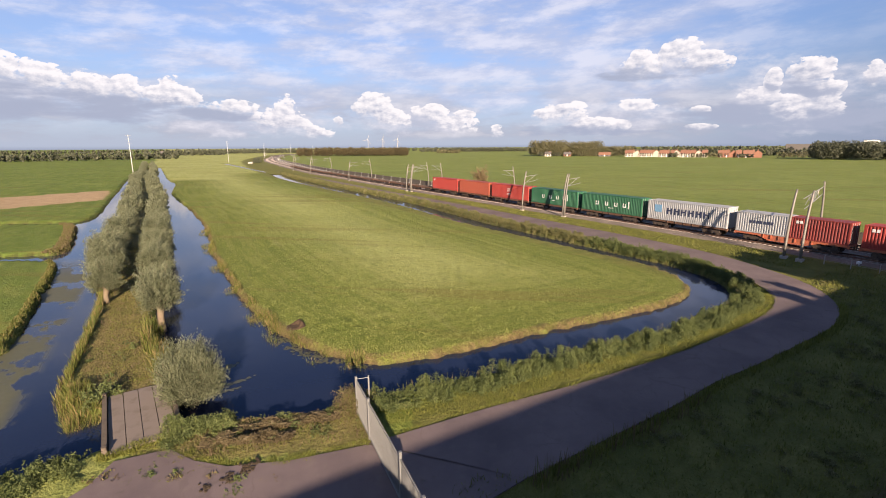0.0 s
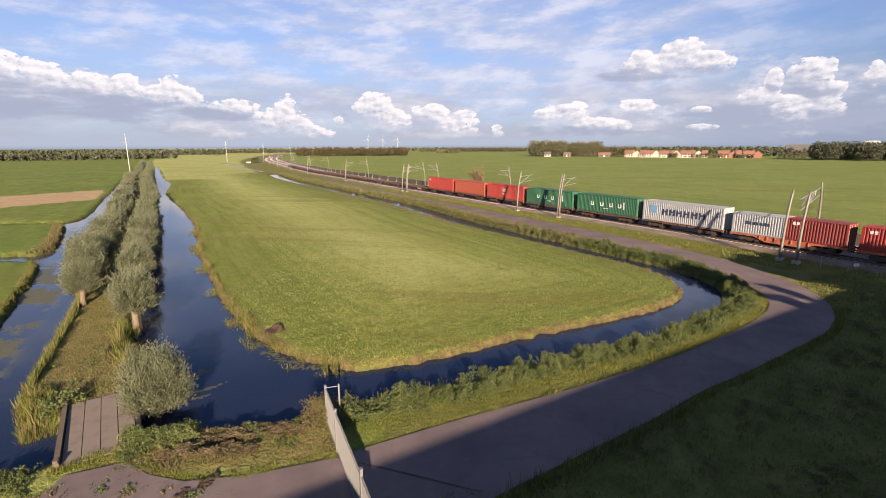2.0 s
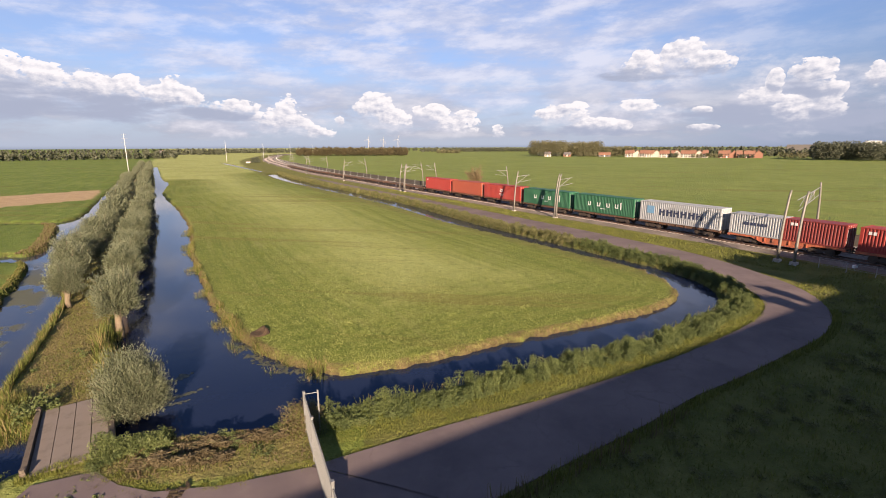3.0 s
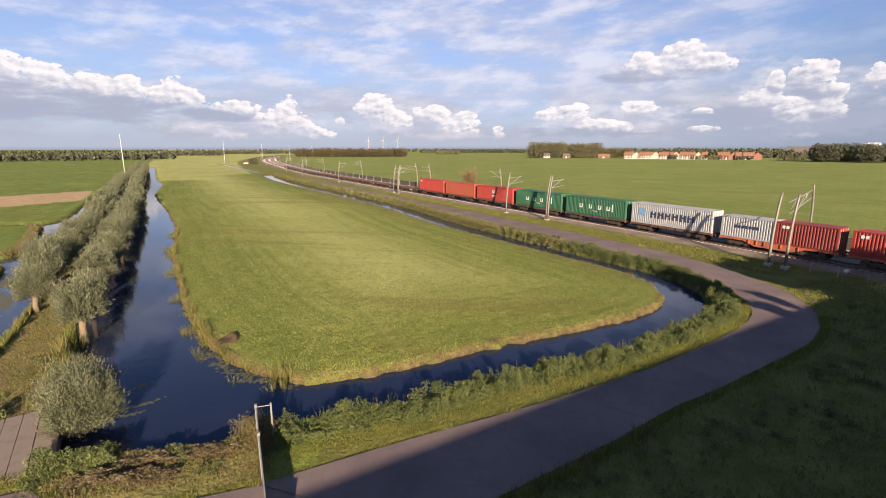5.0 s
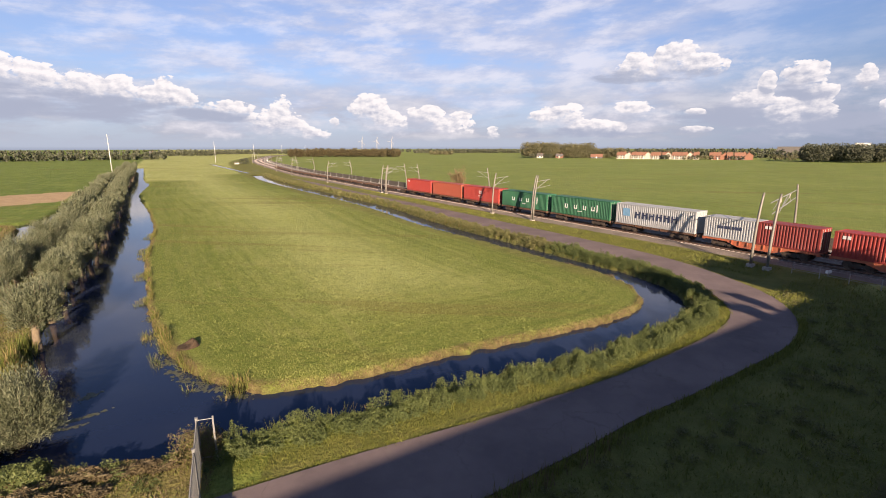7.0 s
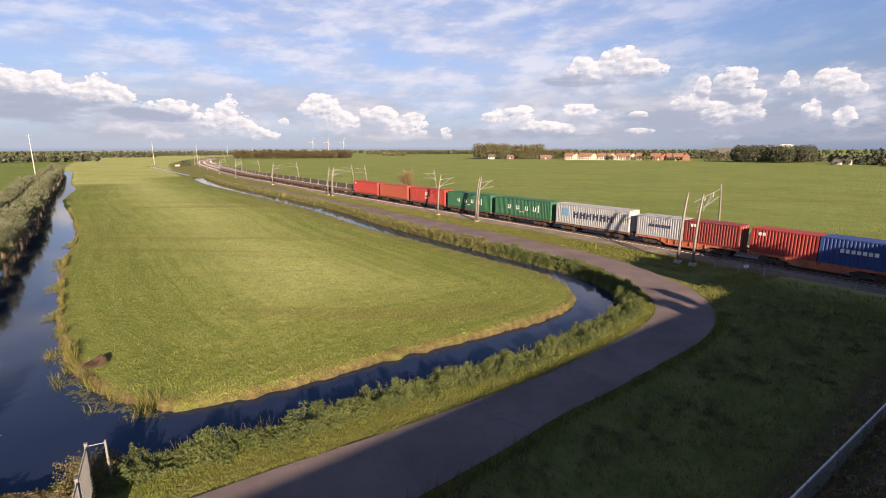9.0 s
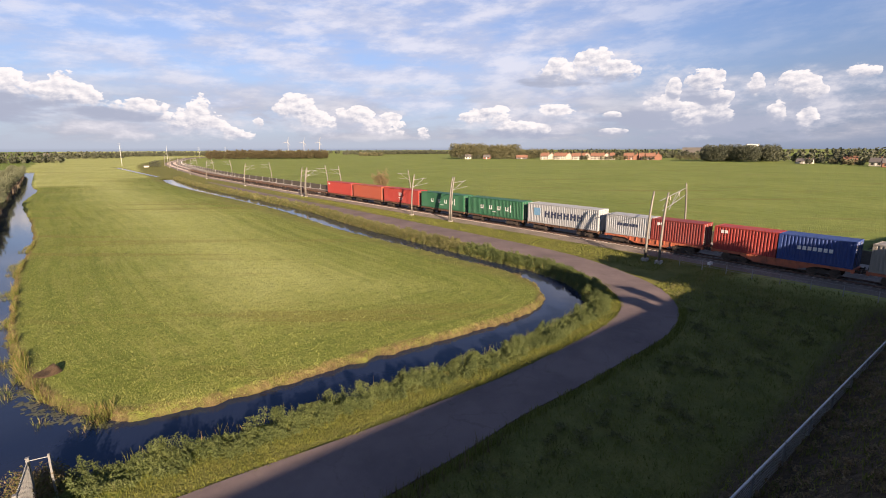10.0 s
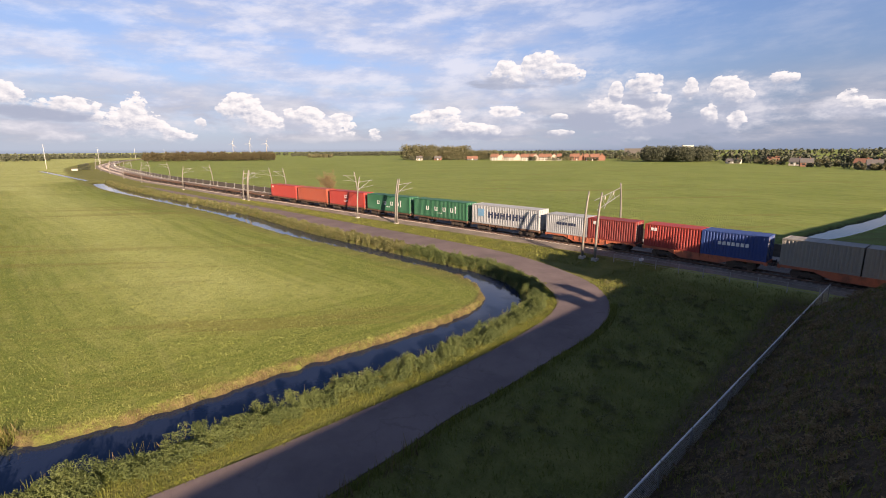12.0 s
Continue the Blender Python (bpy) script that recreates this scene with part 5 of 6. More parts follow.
def quad_cloud(name, centre, a, b, material, parent=None, label="", kind="", taper=1.0):
    """Many small leaves: each a four-cornered blade spanned by half-axes a (along) and b (across), narrower at its tip."""
    centre, a, b = (np.asarray(v, float) for v in (centre, a, b))
    n = len(centre)
    verts = np.stack([centre - a - b, centre - a + b, centre + a + b * taper, centre + a - b * taper], 1).reshape(-1, 3)
    data = bpy.data.meshes.new(name)
    data.vertices.add(4 * n)
    data.vertices.foreach_set("co", verts.ravel())
    data.loops.add(4 * n)
    data.loops.foreach_set("vertex_index", np.arange(4 * n))
    data.polygons.add(n)
    data.polygons.foreach_set("loop_start", np.arange(0, 4 * n, 4))
    data.update(calc_edges=True)
    data.materials.append(material)
    ob = new(name, data)
    if parent:
        ob.parent = parent
    return tagged(ob, label, kind=kind)


def unit(v):
    return v / np.maximum(np.linalg.norm(v, axis=-1, keepdims=True), 1e-9)


def sprays(rng, n, spread=1.0):
    return unit(rng.normal(size=(n, 3)) * (1, 1, spread))


def leaves(rng, n, length, width, up=0.3):
    """Half-axes of n leaves that lie all ways, a little upright."""
    a = unit(rng.normal(size=(n, 3)) + (0, 0, up))
    b = unit(np.cross(a, rng.normal(size=(n, 3))))
    size = rng.uniform(0.65, 1.25, (n, 1))
    return a * size * length / 2, b * size * width / 2


def line_scatter(rng, line, n, low, high, power=1.0):
    """Plan points beside a line (positive: to its left), spread evenly along it."""
    pts = np.asarray(line, float)
    seg = np.hypot(*np.diff(pts, axis=0).T)
    s = np.r_[0, np.cumsum(seg)]
    at = rng.uniform(0, s[-1], n)
    k = np.clip(np.searchsorted(s, at) - 1, 0, len(seg) - 1)
    t = ((at - s[k]) / seg[k])[:, None]
    p = pts[k] * (1 - t) + pts[k + 1] * t
    d = (pts[k + 1] - pts[k]) / seg[k][:, None]
    off = (low + (high - low) * rng.uniform(0, 1, n) ** power)[:, None]
    p = p + np.stack([-d[:, 1], d[:, 0]], 1) * off
    return p[:, 0], p[:, 1]


def herb_bed(name, x, y, height, leaf, per, material, label, category, seed, low=0.0, floor_level=-0.75, uneven=1.0):
    """Rank growth: every point is a stem with leaves from its foot to its head."""
    rng = np.random.default_rng(seed)
    # stems stand in plants of about six, with gaps between
    plant = rng.integers(0, len(x), max(1, len(x) // 6))[rng.integers(0, max(1, len(x) // 6), len(x))]
    x, y = x[plant] + rng.normal(0, 0.11 + 0.04 * height, len(x)), y[plant] + rng.normal(0, 0.11 + 0.04 * height, len(x))
    z = np.maximum(ground_height(x, y)[0], floor_level)
    size = rng.uniform(-0.38, 0.38, int(plant.max()) + 1)[plant]
    tall = height * np.clip(0.66 + uneven * (0.5 * ripple(x, y, 2.6, seed) + size) + rng.uniform(-0.12, 0.15, len(x)), 0.2, 1.45)
    t = rng.uniform(low, 1, (len(x), per)) ** 0.75
    cx = (x[:, None] + rng.normal(0, 0.05 + 0.05 * height, t.shape) * (1.5 - t)).ravel()
    cy = (y[:, None] + rng.normal(0, 0.05 + 0.05 * height, t.shape) * (1.5 - t)).ravel()
    cz = (z[:, None] + tall[:, None] * t).ravel()
    a, b = leaves(rng, len(cx), leaf, leaf * 0.48, 0.4)
    ob = quad_cloud(name, np.stack([cx, cy, cz], 1), a, b, material, taper=0.45)
    return tagged(ob, label, category, kind="stuff")


def blade_bed(name, x, y, height, width, material, label, category, seed, lean=0.22, floor_level=-0.8):
    """Upright blades, one for each point."""
    rng = np.random.default_rng(seed)
    z = np.maximum(ground_height(x, y)[0], floor_level)
    n = len(x)
    tall = height * np.clip(0.75 + 0.3 * ripple(x, y, 1.9, seed) + rng.uniform(-0.3, 0.3, n), 0.3, 1.5)
    a = unit(np.stack([rng.normal(0, lean, n), rng.normal(0, lean, n), np.ones(n)], 1)) * (tall / 2)[:, None]
    th = rng.uniform(0, math.pi, n)
    b = np.stack([np.cos(th), np.sin(th), np.zeros(n)], 1) * (width * rng.uniform(0.6, 1.3, n))[:, None] / 2
    ob = quad_cloud(name, np.stack([x, y, z - 0.03], 1) + a, a, b, material, taper=0.2)
    return tagged(ob, label, category, kind="stuff")


def keep(x, y, mask):
    return x[mask], y[mask]


def build_banks():
    rng = np.random.default_rng(21)
    road = smooth_line(DITCH_ROAD[::-1], 0.8)          # from the gate round the bend and away; its right side is the road's
    run = np.r_[0, np.cumsum(np.hypot(*np.diff(road, axis=0).T))]
    near, far = road[run < 62], road[run >= 60]
    x, y = line_scatter(rng, near, 7000, -0.10, -2.15)
    herb_bed("bank_herbs", x, y, 0.66, 0.075, 34, HERB, "tangled green nettles and herbs along the ditch bank", "bank plants", 31)
    bend = road[(run > 36) & (run < 62)]
    x, y = line_scatter(rng, bend, 2100, -1.2, -3.9)
    x, y = keep(x, y, (nearest(x, y, np.array(ROAD_IN[:13]))[0] > 0.75) & ~inside(x, y, plan_ring(ROAD_IN[:13], ROAD_OUT[:13][::-1])))
    herb_bed("bank_herbs", x, y, 0.74, 0.08, 32, HERB, "tall green herbs filling the bend of the ditch", "bank plants", 32)
    x, y = line_scatter(rng, far[:70], 5600, 0.0, -2.5)
    x, y = keep(x, y, nearest(x, y, np.array(ROAD_IN[8:16]))[0] > 0.7)
    herb_bed("bank_herbs", x, y, 1.0, 0.12, 18, BANKREED, "green reeds and herbs between ditch and service road", "bank plants", 33, uneven=0.35)
    x, y = line_scatter(rng, far[65:], 3200, 0.0, -2.8)
    herb_bed("bank_herbs", x, y, 1.0, 0.24, 12, BANKREED, "far strip of green herbs beside the ditch", "bank plants", 34, uneven=0.35)
    x, y = line_scatter(rng, near, 26000, -1.7, -3.2)
    blade_bed("verge_grass", x, y, 0.15, 0.028, TUFT, "bright grass fringe at the road's edge", "grass", 35)
    x, y = line_scatter(rng, road[run < 120], 1900, 0.12, -0.6)
    blade_bed("reeds", x, y, 0.8, 0.035, REED, "thin reeds standing at the water's edge", "reeds", 36)
    bank = smooth_line([(-2.4, 20.6)] + NEAR_BANK[:3], 0.8)
    x, y = line_scatter(rng, bank, 9000, -0.3, 3.2)
    blade_bed("dry_grass", x, y, 0.14, 0.06, DRYGRASS, "trampled dry grass on the near bank", "grass", 37, 0.8)
    x, y = line_scatter(rng, bank, 1500, -0.3, 2.6)
    x, y = keep(x, y, ripple(x, y, 2.4, 18) > 0.15)
    herb_bed("bank_herbs", x, y, 0.22, 0.06, 14, HERB, "low green herbs on the near bank", "bank plants", 38)
    x, y = line_scatter(rng, bank[-5:], 620, -0.2, 1.5)
    herb_bed("bank_herbs", x, y, 0.6, 0.08, 22, HERB, "green bramble clump beside the slab bridge", "bank plants", 39)
    x, y = line_scatter(rng, bank[:3], 420, -0.5, 1.5)
    herb_bed("bank_herbs", x, y, 1.1, 0.07, 22, DRYGRASS, "tall dry brown weeds at the gate's corner", "bank plants", 40)
    west = smooth_line(NEAR_BANK[3:6], 0.8)
    x, y = line_scatter(rng, west, 2300, -0.2, 2.2)
    herb_bed("bank_herbs", x, y, 0.55, 0.085, 18, HERB, "rank green herbs beside the apron and ditch", "bank plants", 41)
    # field side: straw fringe all round, reeds in clumps
    field = smooth_line(CANAL_EAST[5:] + DITCH_FIELD[:10], 0.8)
    x, y = line_scatter(rng, field, 24000, -0.35, 0.45, 0.8)
    x, y = keep(x, y, ripple(x, y, 2.3, 14) > -0.25)
    blade_bed("dry_grass", x, y, 0.20, 0.028, DRYGRASS, "straw-coloured dry grass fringe on the field's bank", "grass", 42, 0.45)
    clumps = smooth_line(CANAL_EAST[5:13], 0.5)
    x, y = line_scatter(rng, clumps, 16000, -1.0, 0.5)
    x, y = keep(x, y, ripple(x, y, 7.0, 12) > 0.30)
    blade_bed("reeds", x, y, 0.62, 0.05, REED, "bright green reed clumps along the canal's field bank", "reeds", 43, 0.35)
    # causeway: reeds on both rims
    rim = smooth_line(CAUSE_WEST[::-1][:9], 0.6)
    x, y = line_scatter(rng, rim[:52], 5000, -0.45, 0.30)
    blade_bed("reeds", x, y, 0.75, 0.055, REED, "tall yellow-green reeds on the causeway's rim", "reeds", 44)
    x, y = line_scatter(rng, rim[:9], 3000, -1.3, 0.3)
    blade_bed("reeds", x, y, 0.60, 0.045, REED, "reed bed at the causeway's end", "reeds", 45, 0.35)
    x, y = line_scatter(rng, rim[45:], 9000, -0.6, 0.6)
    blade_bed("reeds", x, y, 1.0, 0.16, REED, "reeds on the far causeway rim", "reeds", 46)
    rim = smooth_line(CAUSE_EAST[:8], 0.6)
    x, y = line_scatter(rng, rim[3:150], 9000, -0.45, 0.75)
    x, y = keep(x, y, ripple(x, y, 6.0, 8) > -0.2)
    blade_bed("reeds", x, y, 1.0, 0.08, REED, "green reeds under the willows", "reeds", 47)
    x, y = line_scatter(rng, rim[8:16], 1100, -0.6, 0.4)
    blade_bed("reeds", x, y, 1.0, 0.05, REED, "bright tall reed clump between two willows", "reeds", 48)
    mid = smooth_line([(-15.0, 21.8), (-17.6, 26), (-20.8, 31.8), (-24.8, 39), (-31.4, 51), (-40, 69.5), (-60, 108)], 0.8)
    x, y = line_scatter(rng, mid[:60], 14000, -1.3, 1.3)
    blade_bed("verge_grass", x, y, 0.12, 0.04, TUFT, "yellow-green grass down the middle of the causeway", "grass", 54, 0.6)
    x, y = line_scatter(rng, mid[:60], 20000, -2.6, 2.6)
    blade_bed("dry_grass", x, y, 0.16, 0.06, DRYGRASS, "matted dry grass on the causeway path", "grass", 49, 0.7)
    front = smooth_line([(-13.6, 16.6), (-12.3, 17.5), (-11.0, 18.5)], 0.2)
    x, y = line_scatter(rng, front, 1500, -0.35, 0.30)
    blade_bed("verge_grass", x, y, 0.26, 0.035, TUFT, "ragged grass over the near end of the slab bridge", "grass", 55, 0.6, 0.0)
    x, y = line_scatter(rng, mid[:12], 90, -2.4, 2.2)
    herb_bed("bank_herbs", x, y, 0.3, 0.11, 9, HERB, "low green weeds on the causeway", "bank plants", 50)
    x, y = line_scatter(rng, mid[:3], 90, 0.9, 2.3)
    herb_bed("bank_herbs", x, y, 0.8, 0.13, 9, HERB, "dark weedy bush beside the slab bridge", "bank plants", 51)
    # banks of the fields west of the ditch
    edge = smooth_line(WEST_BANK[3:8], 0.8)
    x, y = line_scatter(rng, edge, 6000, -0.1, 0.8)
    blade_bed("dry_grass", x, y, 0.24, 0.07, REED, "rough grass on the western ditch bank", "grass", 52, 0.4)
    edge = smooth_line(WEST_BANK[12:17], 0.8)
    x, y = line_scatter(rng, edge, 5000, -0.2, 1.6)
    blade_bed("dry_grass", x, y, 0.4, 0.12, DRYGRASS, "brown dry grass on the western ditch bank", "grass", 53, 0.5)


def build_apron_weeds():
    """Weeds that have grown over the apron's rim and through its cracks."""
    rng = np.random.default_rng(23)
    for k, (x0, y0, r, count) in enumerate(((-11.0, 15.6, 0.8, 70), (-9.6, 15.2, 0.5, 40), (-7.2, 14.9, 0.35, 30), (-6.0, 14.7, 0.3, 26), (-6.9, 14.0, 0.35, 26), (-12.2, 15.4, 0.5, 50))):
        x, y = x0 + rng.normal(0, r, count), y0 + rng.normal(0, r * 0.35, count)
        ob = herb_bed("weeds", x, y, 0.10, 0.09, 8, DRYGRASS if k % 2 else HERB, "low weeds growing over the asphalt apron", "weeds", 170 + k)
    edge = smooth_line(APRON[:6], 0.4)
    x, y = line_scatter(rng, edge, 5200, -0.50, 0.25)
    x, y = keep(x, y, ripple(x, y, 1.3, 25) > -0.3)
    blade_bed("verge_grass", x, y, 0.14, 0.035, TUFT, "ragged grass along the apron's rim", "grass", 176, 0.6)
    edge = smooth_line(ROAD_IN[:10], 0.4)
    x, y = line_scatter(rng, edge, 7000, -0.16, 0.35)
    blade_bed("verge_grass", x, y, 0.15, 0.05, TUFT, "ragged grass along the road's rim", "grass", 177, 0.6)


def build_grass():
    rng = np.random.default_rng(22)
    # the field: short uneven tufts, thinning with distance
    n = 320000
    r, t = 26 + 130 * rng.uniform(0, 1, n) ** 1.7, rng.uniform(radians(-46), radians(66), n)
    x, y = 4 + r * np.sin(t), r * np.cos(t)
    ring = plan_ring(CANAL_EAST[3:], DITCH_FIELD[:14])
    x, y = keep(x, y, inside(x, y, ring))
    blade_bed("field_grass", x, y, 0.13, 0.045, FIELDTUFT, "short grass tufts of the mown field", "grass", 61, 0.5)
    # shaded verge and bank between road and fence
    n = 60000
    u, v = rng.uniform(-8, 62, n), rng.uniform(2.0, 27.0, n)
    x, y = RAMP_AT.x + RAMP_WAY.x * u - RAMP_WAY.y * v, RAMP_AT.y + RAMP_WAY.y * u + RAMP_WAY.x * v
    road = plan_ring(ROAD_IN[:12], ROAD_OUT[:12][::-1])
    ok = ~inside(x, y, road) & (nearest(x, y, np.array(ROAD_IN[:10]))[0] > 4.2) & (x > 1.5) & (nearest(x, y, SPARE_TRACK)[0] > 4.6)
    x, y = keep(x, y, ok)
    blade_bed("verge_grass", x, y, 0.30, 0.055, TUFT, "long dark grass on the shaded verge", "grass", 62, 0.4)
    edge = smooth_line(ROAD_OUT[:9], 0.5)
    x, y = line_scatter(rng, edge, 3000, -0.05, -0.6)
    blade_bed("verge_grass", x, y, 0.36, 0.05, TUFT, "grass along the road's shaded edge", "grass", 63)
    x, y = line_scatter(rng, edge[:26], 260, -0.1, -0.9)
    blade_bed("seed_stalks", x, y, 0.85, 0.05, DRYGRASS, "pale dry seed stalks at the road's edge", "grass", 64, 0.15)
    # between the road and the ballast
    n = 26000
    s, off = rng.uniform(along_track(-30, 205), along_track(49, 48), n), rng.uniform(-8.6, -4.3, n)
    p = np.stack([np.interp(s, RUN, TRACK[:, 0]), np.interp(s, RUN, TRACK[:, 1])], 1)
    q = np.stack([np.interp(s, RUN, NORMALS[:, 0]), np.interp(s, RUN, NORMALS[:, 1])], 1)
    x, y = (p + q * off[:, None]).T
    ok = ~inside(x, y, plan_ring(ROAD_IN[9:18], ROAD_OUT[9:19][::-1]))
    x, y = keep(x, y, ok)
    blade_bed("verge_grass", x, y, 0.24, 0.09, TUFT, "yellowish grass verge beside the ballast", "grass", 65, 0.4)


build_banks()
build_apron_weeds()
build_grass()


def build_willow(seed, label, trunk_height, spread, tall, shoots, per, leaf):
    """Pollard willow: short stout trunk with a knobby head, straight shoots that fan out and up, narrow grey-green leaves on them."""
    rng = np.random.default_rng(seed)
    tree = empty("willow_tree", Matrix(), label, "tree", "pollard willows on the causeway")
    lean = rng.normal(0, 0.08, 2)
    head = np.array([lean[0] * trunk_height, lean[1] * trunk_height, trunk_height])
    bm = tube(bmesh.new(), [(0, 0, -0.4), (0, 0, 0.1), tuple(head * 0.5 + (0.03, 0.02, 0)), tuple(head * (1, 1, 0.85)), tuple(head), tuple(head + (0, 0, 0.22))], [0.36, 0.27, 0.22, 0.25, 0.34, 0.16], 9)
    trunk = part("trunk", bm, BARK, tree, smooth=True)
    centre, a_all, b_all, tips = [], [], [], []
    for k in range(shoots):
        az, tilt = rng.uniform(0, math.tau), math.acos(1 - rng.uniform(0, 1) * 1.22)
        way = np.array([math.sin(tilt) * math.cos(az), math.sin(tilt) * math.sin(az), math.cos(tilt)])
        reach = np.array([spread, spread, tall]) * rng.uniform(0.74, 1.12)
        tip = head + way * reach + (0, 0, 0.30 * tall * math.sin(tilt) - 0.1)
        root = head + way * 0.2
        tips.append((root, tip))
        t = rng.uniform(0.22, 1.04, per) ** 0.7
        p = root + (tip - root) * t[:, None] + rng.normal(0, 0.10 + 0.02 * spread, (per, 3))
        a = unit((tip - root) * 0.9 / np.linalg.norm(tip - root) + (0, 0, 0.35) + rng.normal(0, 0.42, (per, 3)))
        b = unit(np.cross(a, rng.normal(size=(per, 3))))
        size = rng.uniform(0.7, 1.3, (per, 1))
        centre.append(p), a_all.append(a * size * leaf / 2), b_all.append(b * size * leaf * 0.15)
    quad_cloud("crown", np.vstack(centre), np.vstack(a_all), np.vstack(b_all), WILLOW, tree, taper=0.5)
    bm = bmesh.new()
    for root, tip in tips[:26]:
        tube(bm, [root, (root + tip) / 2 + (0, 0, 0.05), tip], [0.035, 0.02, 0.008], 4)
    part("branching", bm, BARK, tree)
    return tree


def build_willows():
    near = [build_willow(70 + k, "grey-green pollard willow with a dense round crown", h, w, t, 170, 84, 0.135) for k, (h, w, t) in enumerate(((1.5, 1.62, 2.7), (1.4, 1.70, 2.6), (1.6, 1.52, 2.9)))]
    far = [build_willow(80 + k, "grey-green pollard willow further down the causeway", h, w, t, 80, 46, 0.26) for k, (h, w, t) in enumerate(((1.6, 1.65, 2.8), (1.5, 1.8, 2.7)))]
    low = build_willow(90, "bushy willow beside the bridge, crown down to the ground", 0.30, 1.58, 3.1, 400, 130, 0.10)
    low.matrix_basis = pose(-11.95, 21.95, -0.40)
    rng = random.Random(5)
    used = set()
    for line, start, inset in ((smooth_line(CAUSE_EAST, 0.5), 11.9, -0.45), (smooth_line(CAUSE_WEST[::-1], 0.5), 21.6, -0.70)):
        run = np.r_[0, np.cumsum(np.hypot(*np.diff(line, axis=0).T))]
        s = start
        while s < run[-1] - 5:
            x, y = np.interp(s, run, line[:, 0]), np.interp(s, run, line[:, 1])
            k = min(np.searchsorted(run, s), len(line) - 2)
            dx, dy = (line[k + 1] - line[k]) / np.hypot(*(line[k + 1] - line[k]))
            side = inset + rng.uniform(-0.25, 0.25)
            x, y = x - dy * side, y + dx * side
            bank = near if y < 78 else far
            j = rng.randrange(len(bank))
            size = rng.uniform(0.78, 1.12)
            m = pose(x, y, -0.05, 0, 0, rng.uniform(0, 360))
            if (y < 78, j) not in used:
                used.add((y < 78, j))
                bank[j].matrix_basis = m
            else:
                made = copy_thing(bank[j], m)
                made.scale = (size, size, size)
            s += rng.uniform(4.4, 6.4) if y < 150 else rng.uniform(4.8, 6.8)


build_willows()


def build_lone_tree():
    tree = empty("field_tree", pose(21.5, 141.0, 0.0), "thin brownish tree with sparse leaves behind the railway", "tree")
    rng = np.random.default_rng(95)
    part("trunk", tube(bmesh.new(), [(0, 0, -0.3), (0.1, 0, 2.0), (0.0, 0.1, 5.0)], [0.2, 0.13, 0.05], 7), BARK, tree)
    bm, c = bmesh.new(), []
    for k in range(40):
        az, tilt = rng.uniform(0, math.tau), rng.uniform(0.1, 0.9)
        root = np.array([0.05, 0.03, rng.uniform(0.8, 3.5)])
        tip = root + np.array([math.sin(tilt) * math.cos(az), math.sin(tilt) * math.sin(az), math.cos(tilt)]) * rng.uniform(2.8, 5.2)
        tube(bm, [root, tip], [0.035, 0.01], 4)
        t = rng.uniform(0.25, 1.0, 80)[:, None]
        c.append(root + (tip - root) * t + rng.normal(0, 0.26, (80, 3)))
    part("limbs", bm, BARK, tree)
    c = np.vstack(c)
    a, b = leaves(rng, len(c), 0.30, 0.12)
    quad_cloud("crown", c, a, b, BROWNLEAF, tree, taper=0.5)


BROWNLEAF = leafy("brown_leaves", (0.16, 0.11, 0.055), (0.26, 0.20, 0.11), (0.13, 0.14, 0.05), 0.2)
build_lone_tree()


def build_shade_tree(m, height, wide, seed):
    """Broad-leaved tree added on the overpass bank, behind the camera, to shade the road bend."""
    tree = empty("shade_tree", m, "unseen leafy tree added to shade the road bend", "tree", "trees on the overpass bank")
    rng = np.random.default_rng(seed)
    part("trunk", tube(bmesh.new(), [(0, 0, -1.0), (0.1, 0, height * 0.4), (0, 0.1, height * 0.75)], [0.16, 0.11, 0.05], 8), BARK, tree)
    count = int(520 * wide * height ** 0.5)
    c = sprays(rng, count) * rng.uniform(0.3, 1.0, (count, 1)) ** 0.5 * (wide, wide, height * 0.36) + (0, 0, height * 0.64)
    c += rng.normal(0, 0.2, c.shape)
    a, b = leaves(rng, len(c), 0.42, 0.3)
    quad_cloud("crown", c, a, b, FARDARK, tree, taper=0.6)


# unseen crowns, sized so that their shadows land on the bend and verge
for k, (x, y, h, w) in enumerate(((36.8, 8.3, 4.9, 0.75), (39.6, 9.8, 1.7, 0.40), (37.6, 8.7, 1.0, 0.55), (45.0, 12.6, 4.4, 1.2), (46.6, 13.5, 4.5, 1.4), (48.9, 14.7, 4.2, 1.4), (51.2, 15.9, 4.0, 1.4), (53.4, 17.0, 3.6, 1.3),
                                (46.2, 13.2, 1.7, 0.9), (47.9, 14.1, 1.8, 1.0), (49.8, 15.1, 1.7, 1.0), (51.8, 16.2, 1.8, 1.0), (54.0, 17.3, 1.8, 1.0), (56.0, 18.4, 1.7, 1.0))):
    build_shade_tree(pose(x, y, RAMP_TOP - 0.2, 0, 0, 40 * k), h, w, 160 + k)


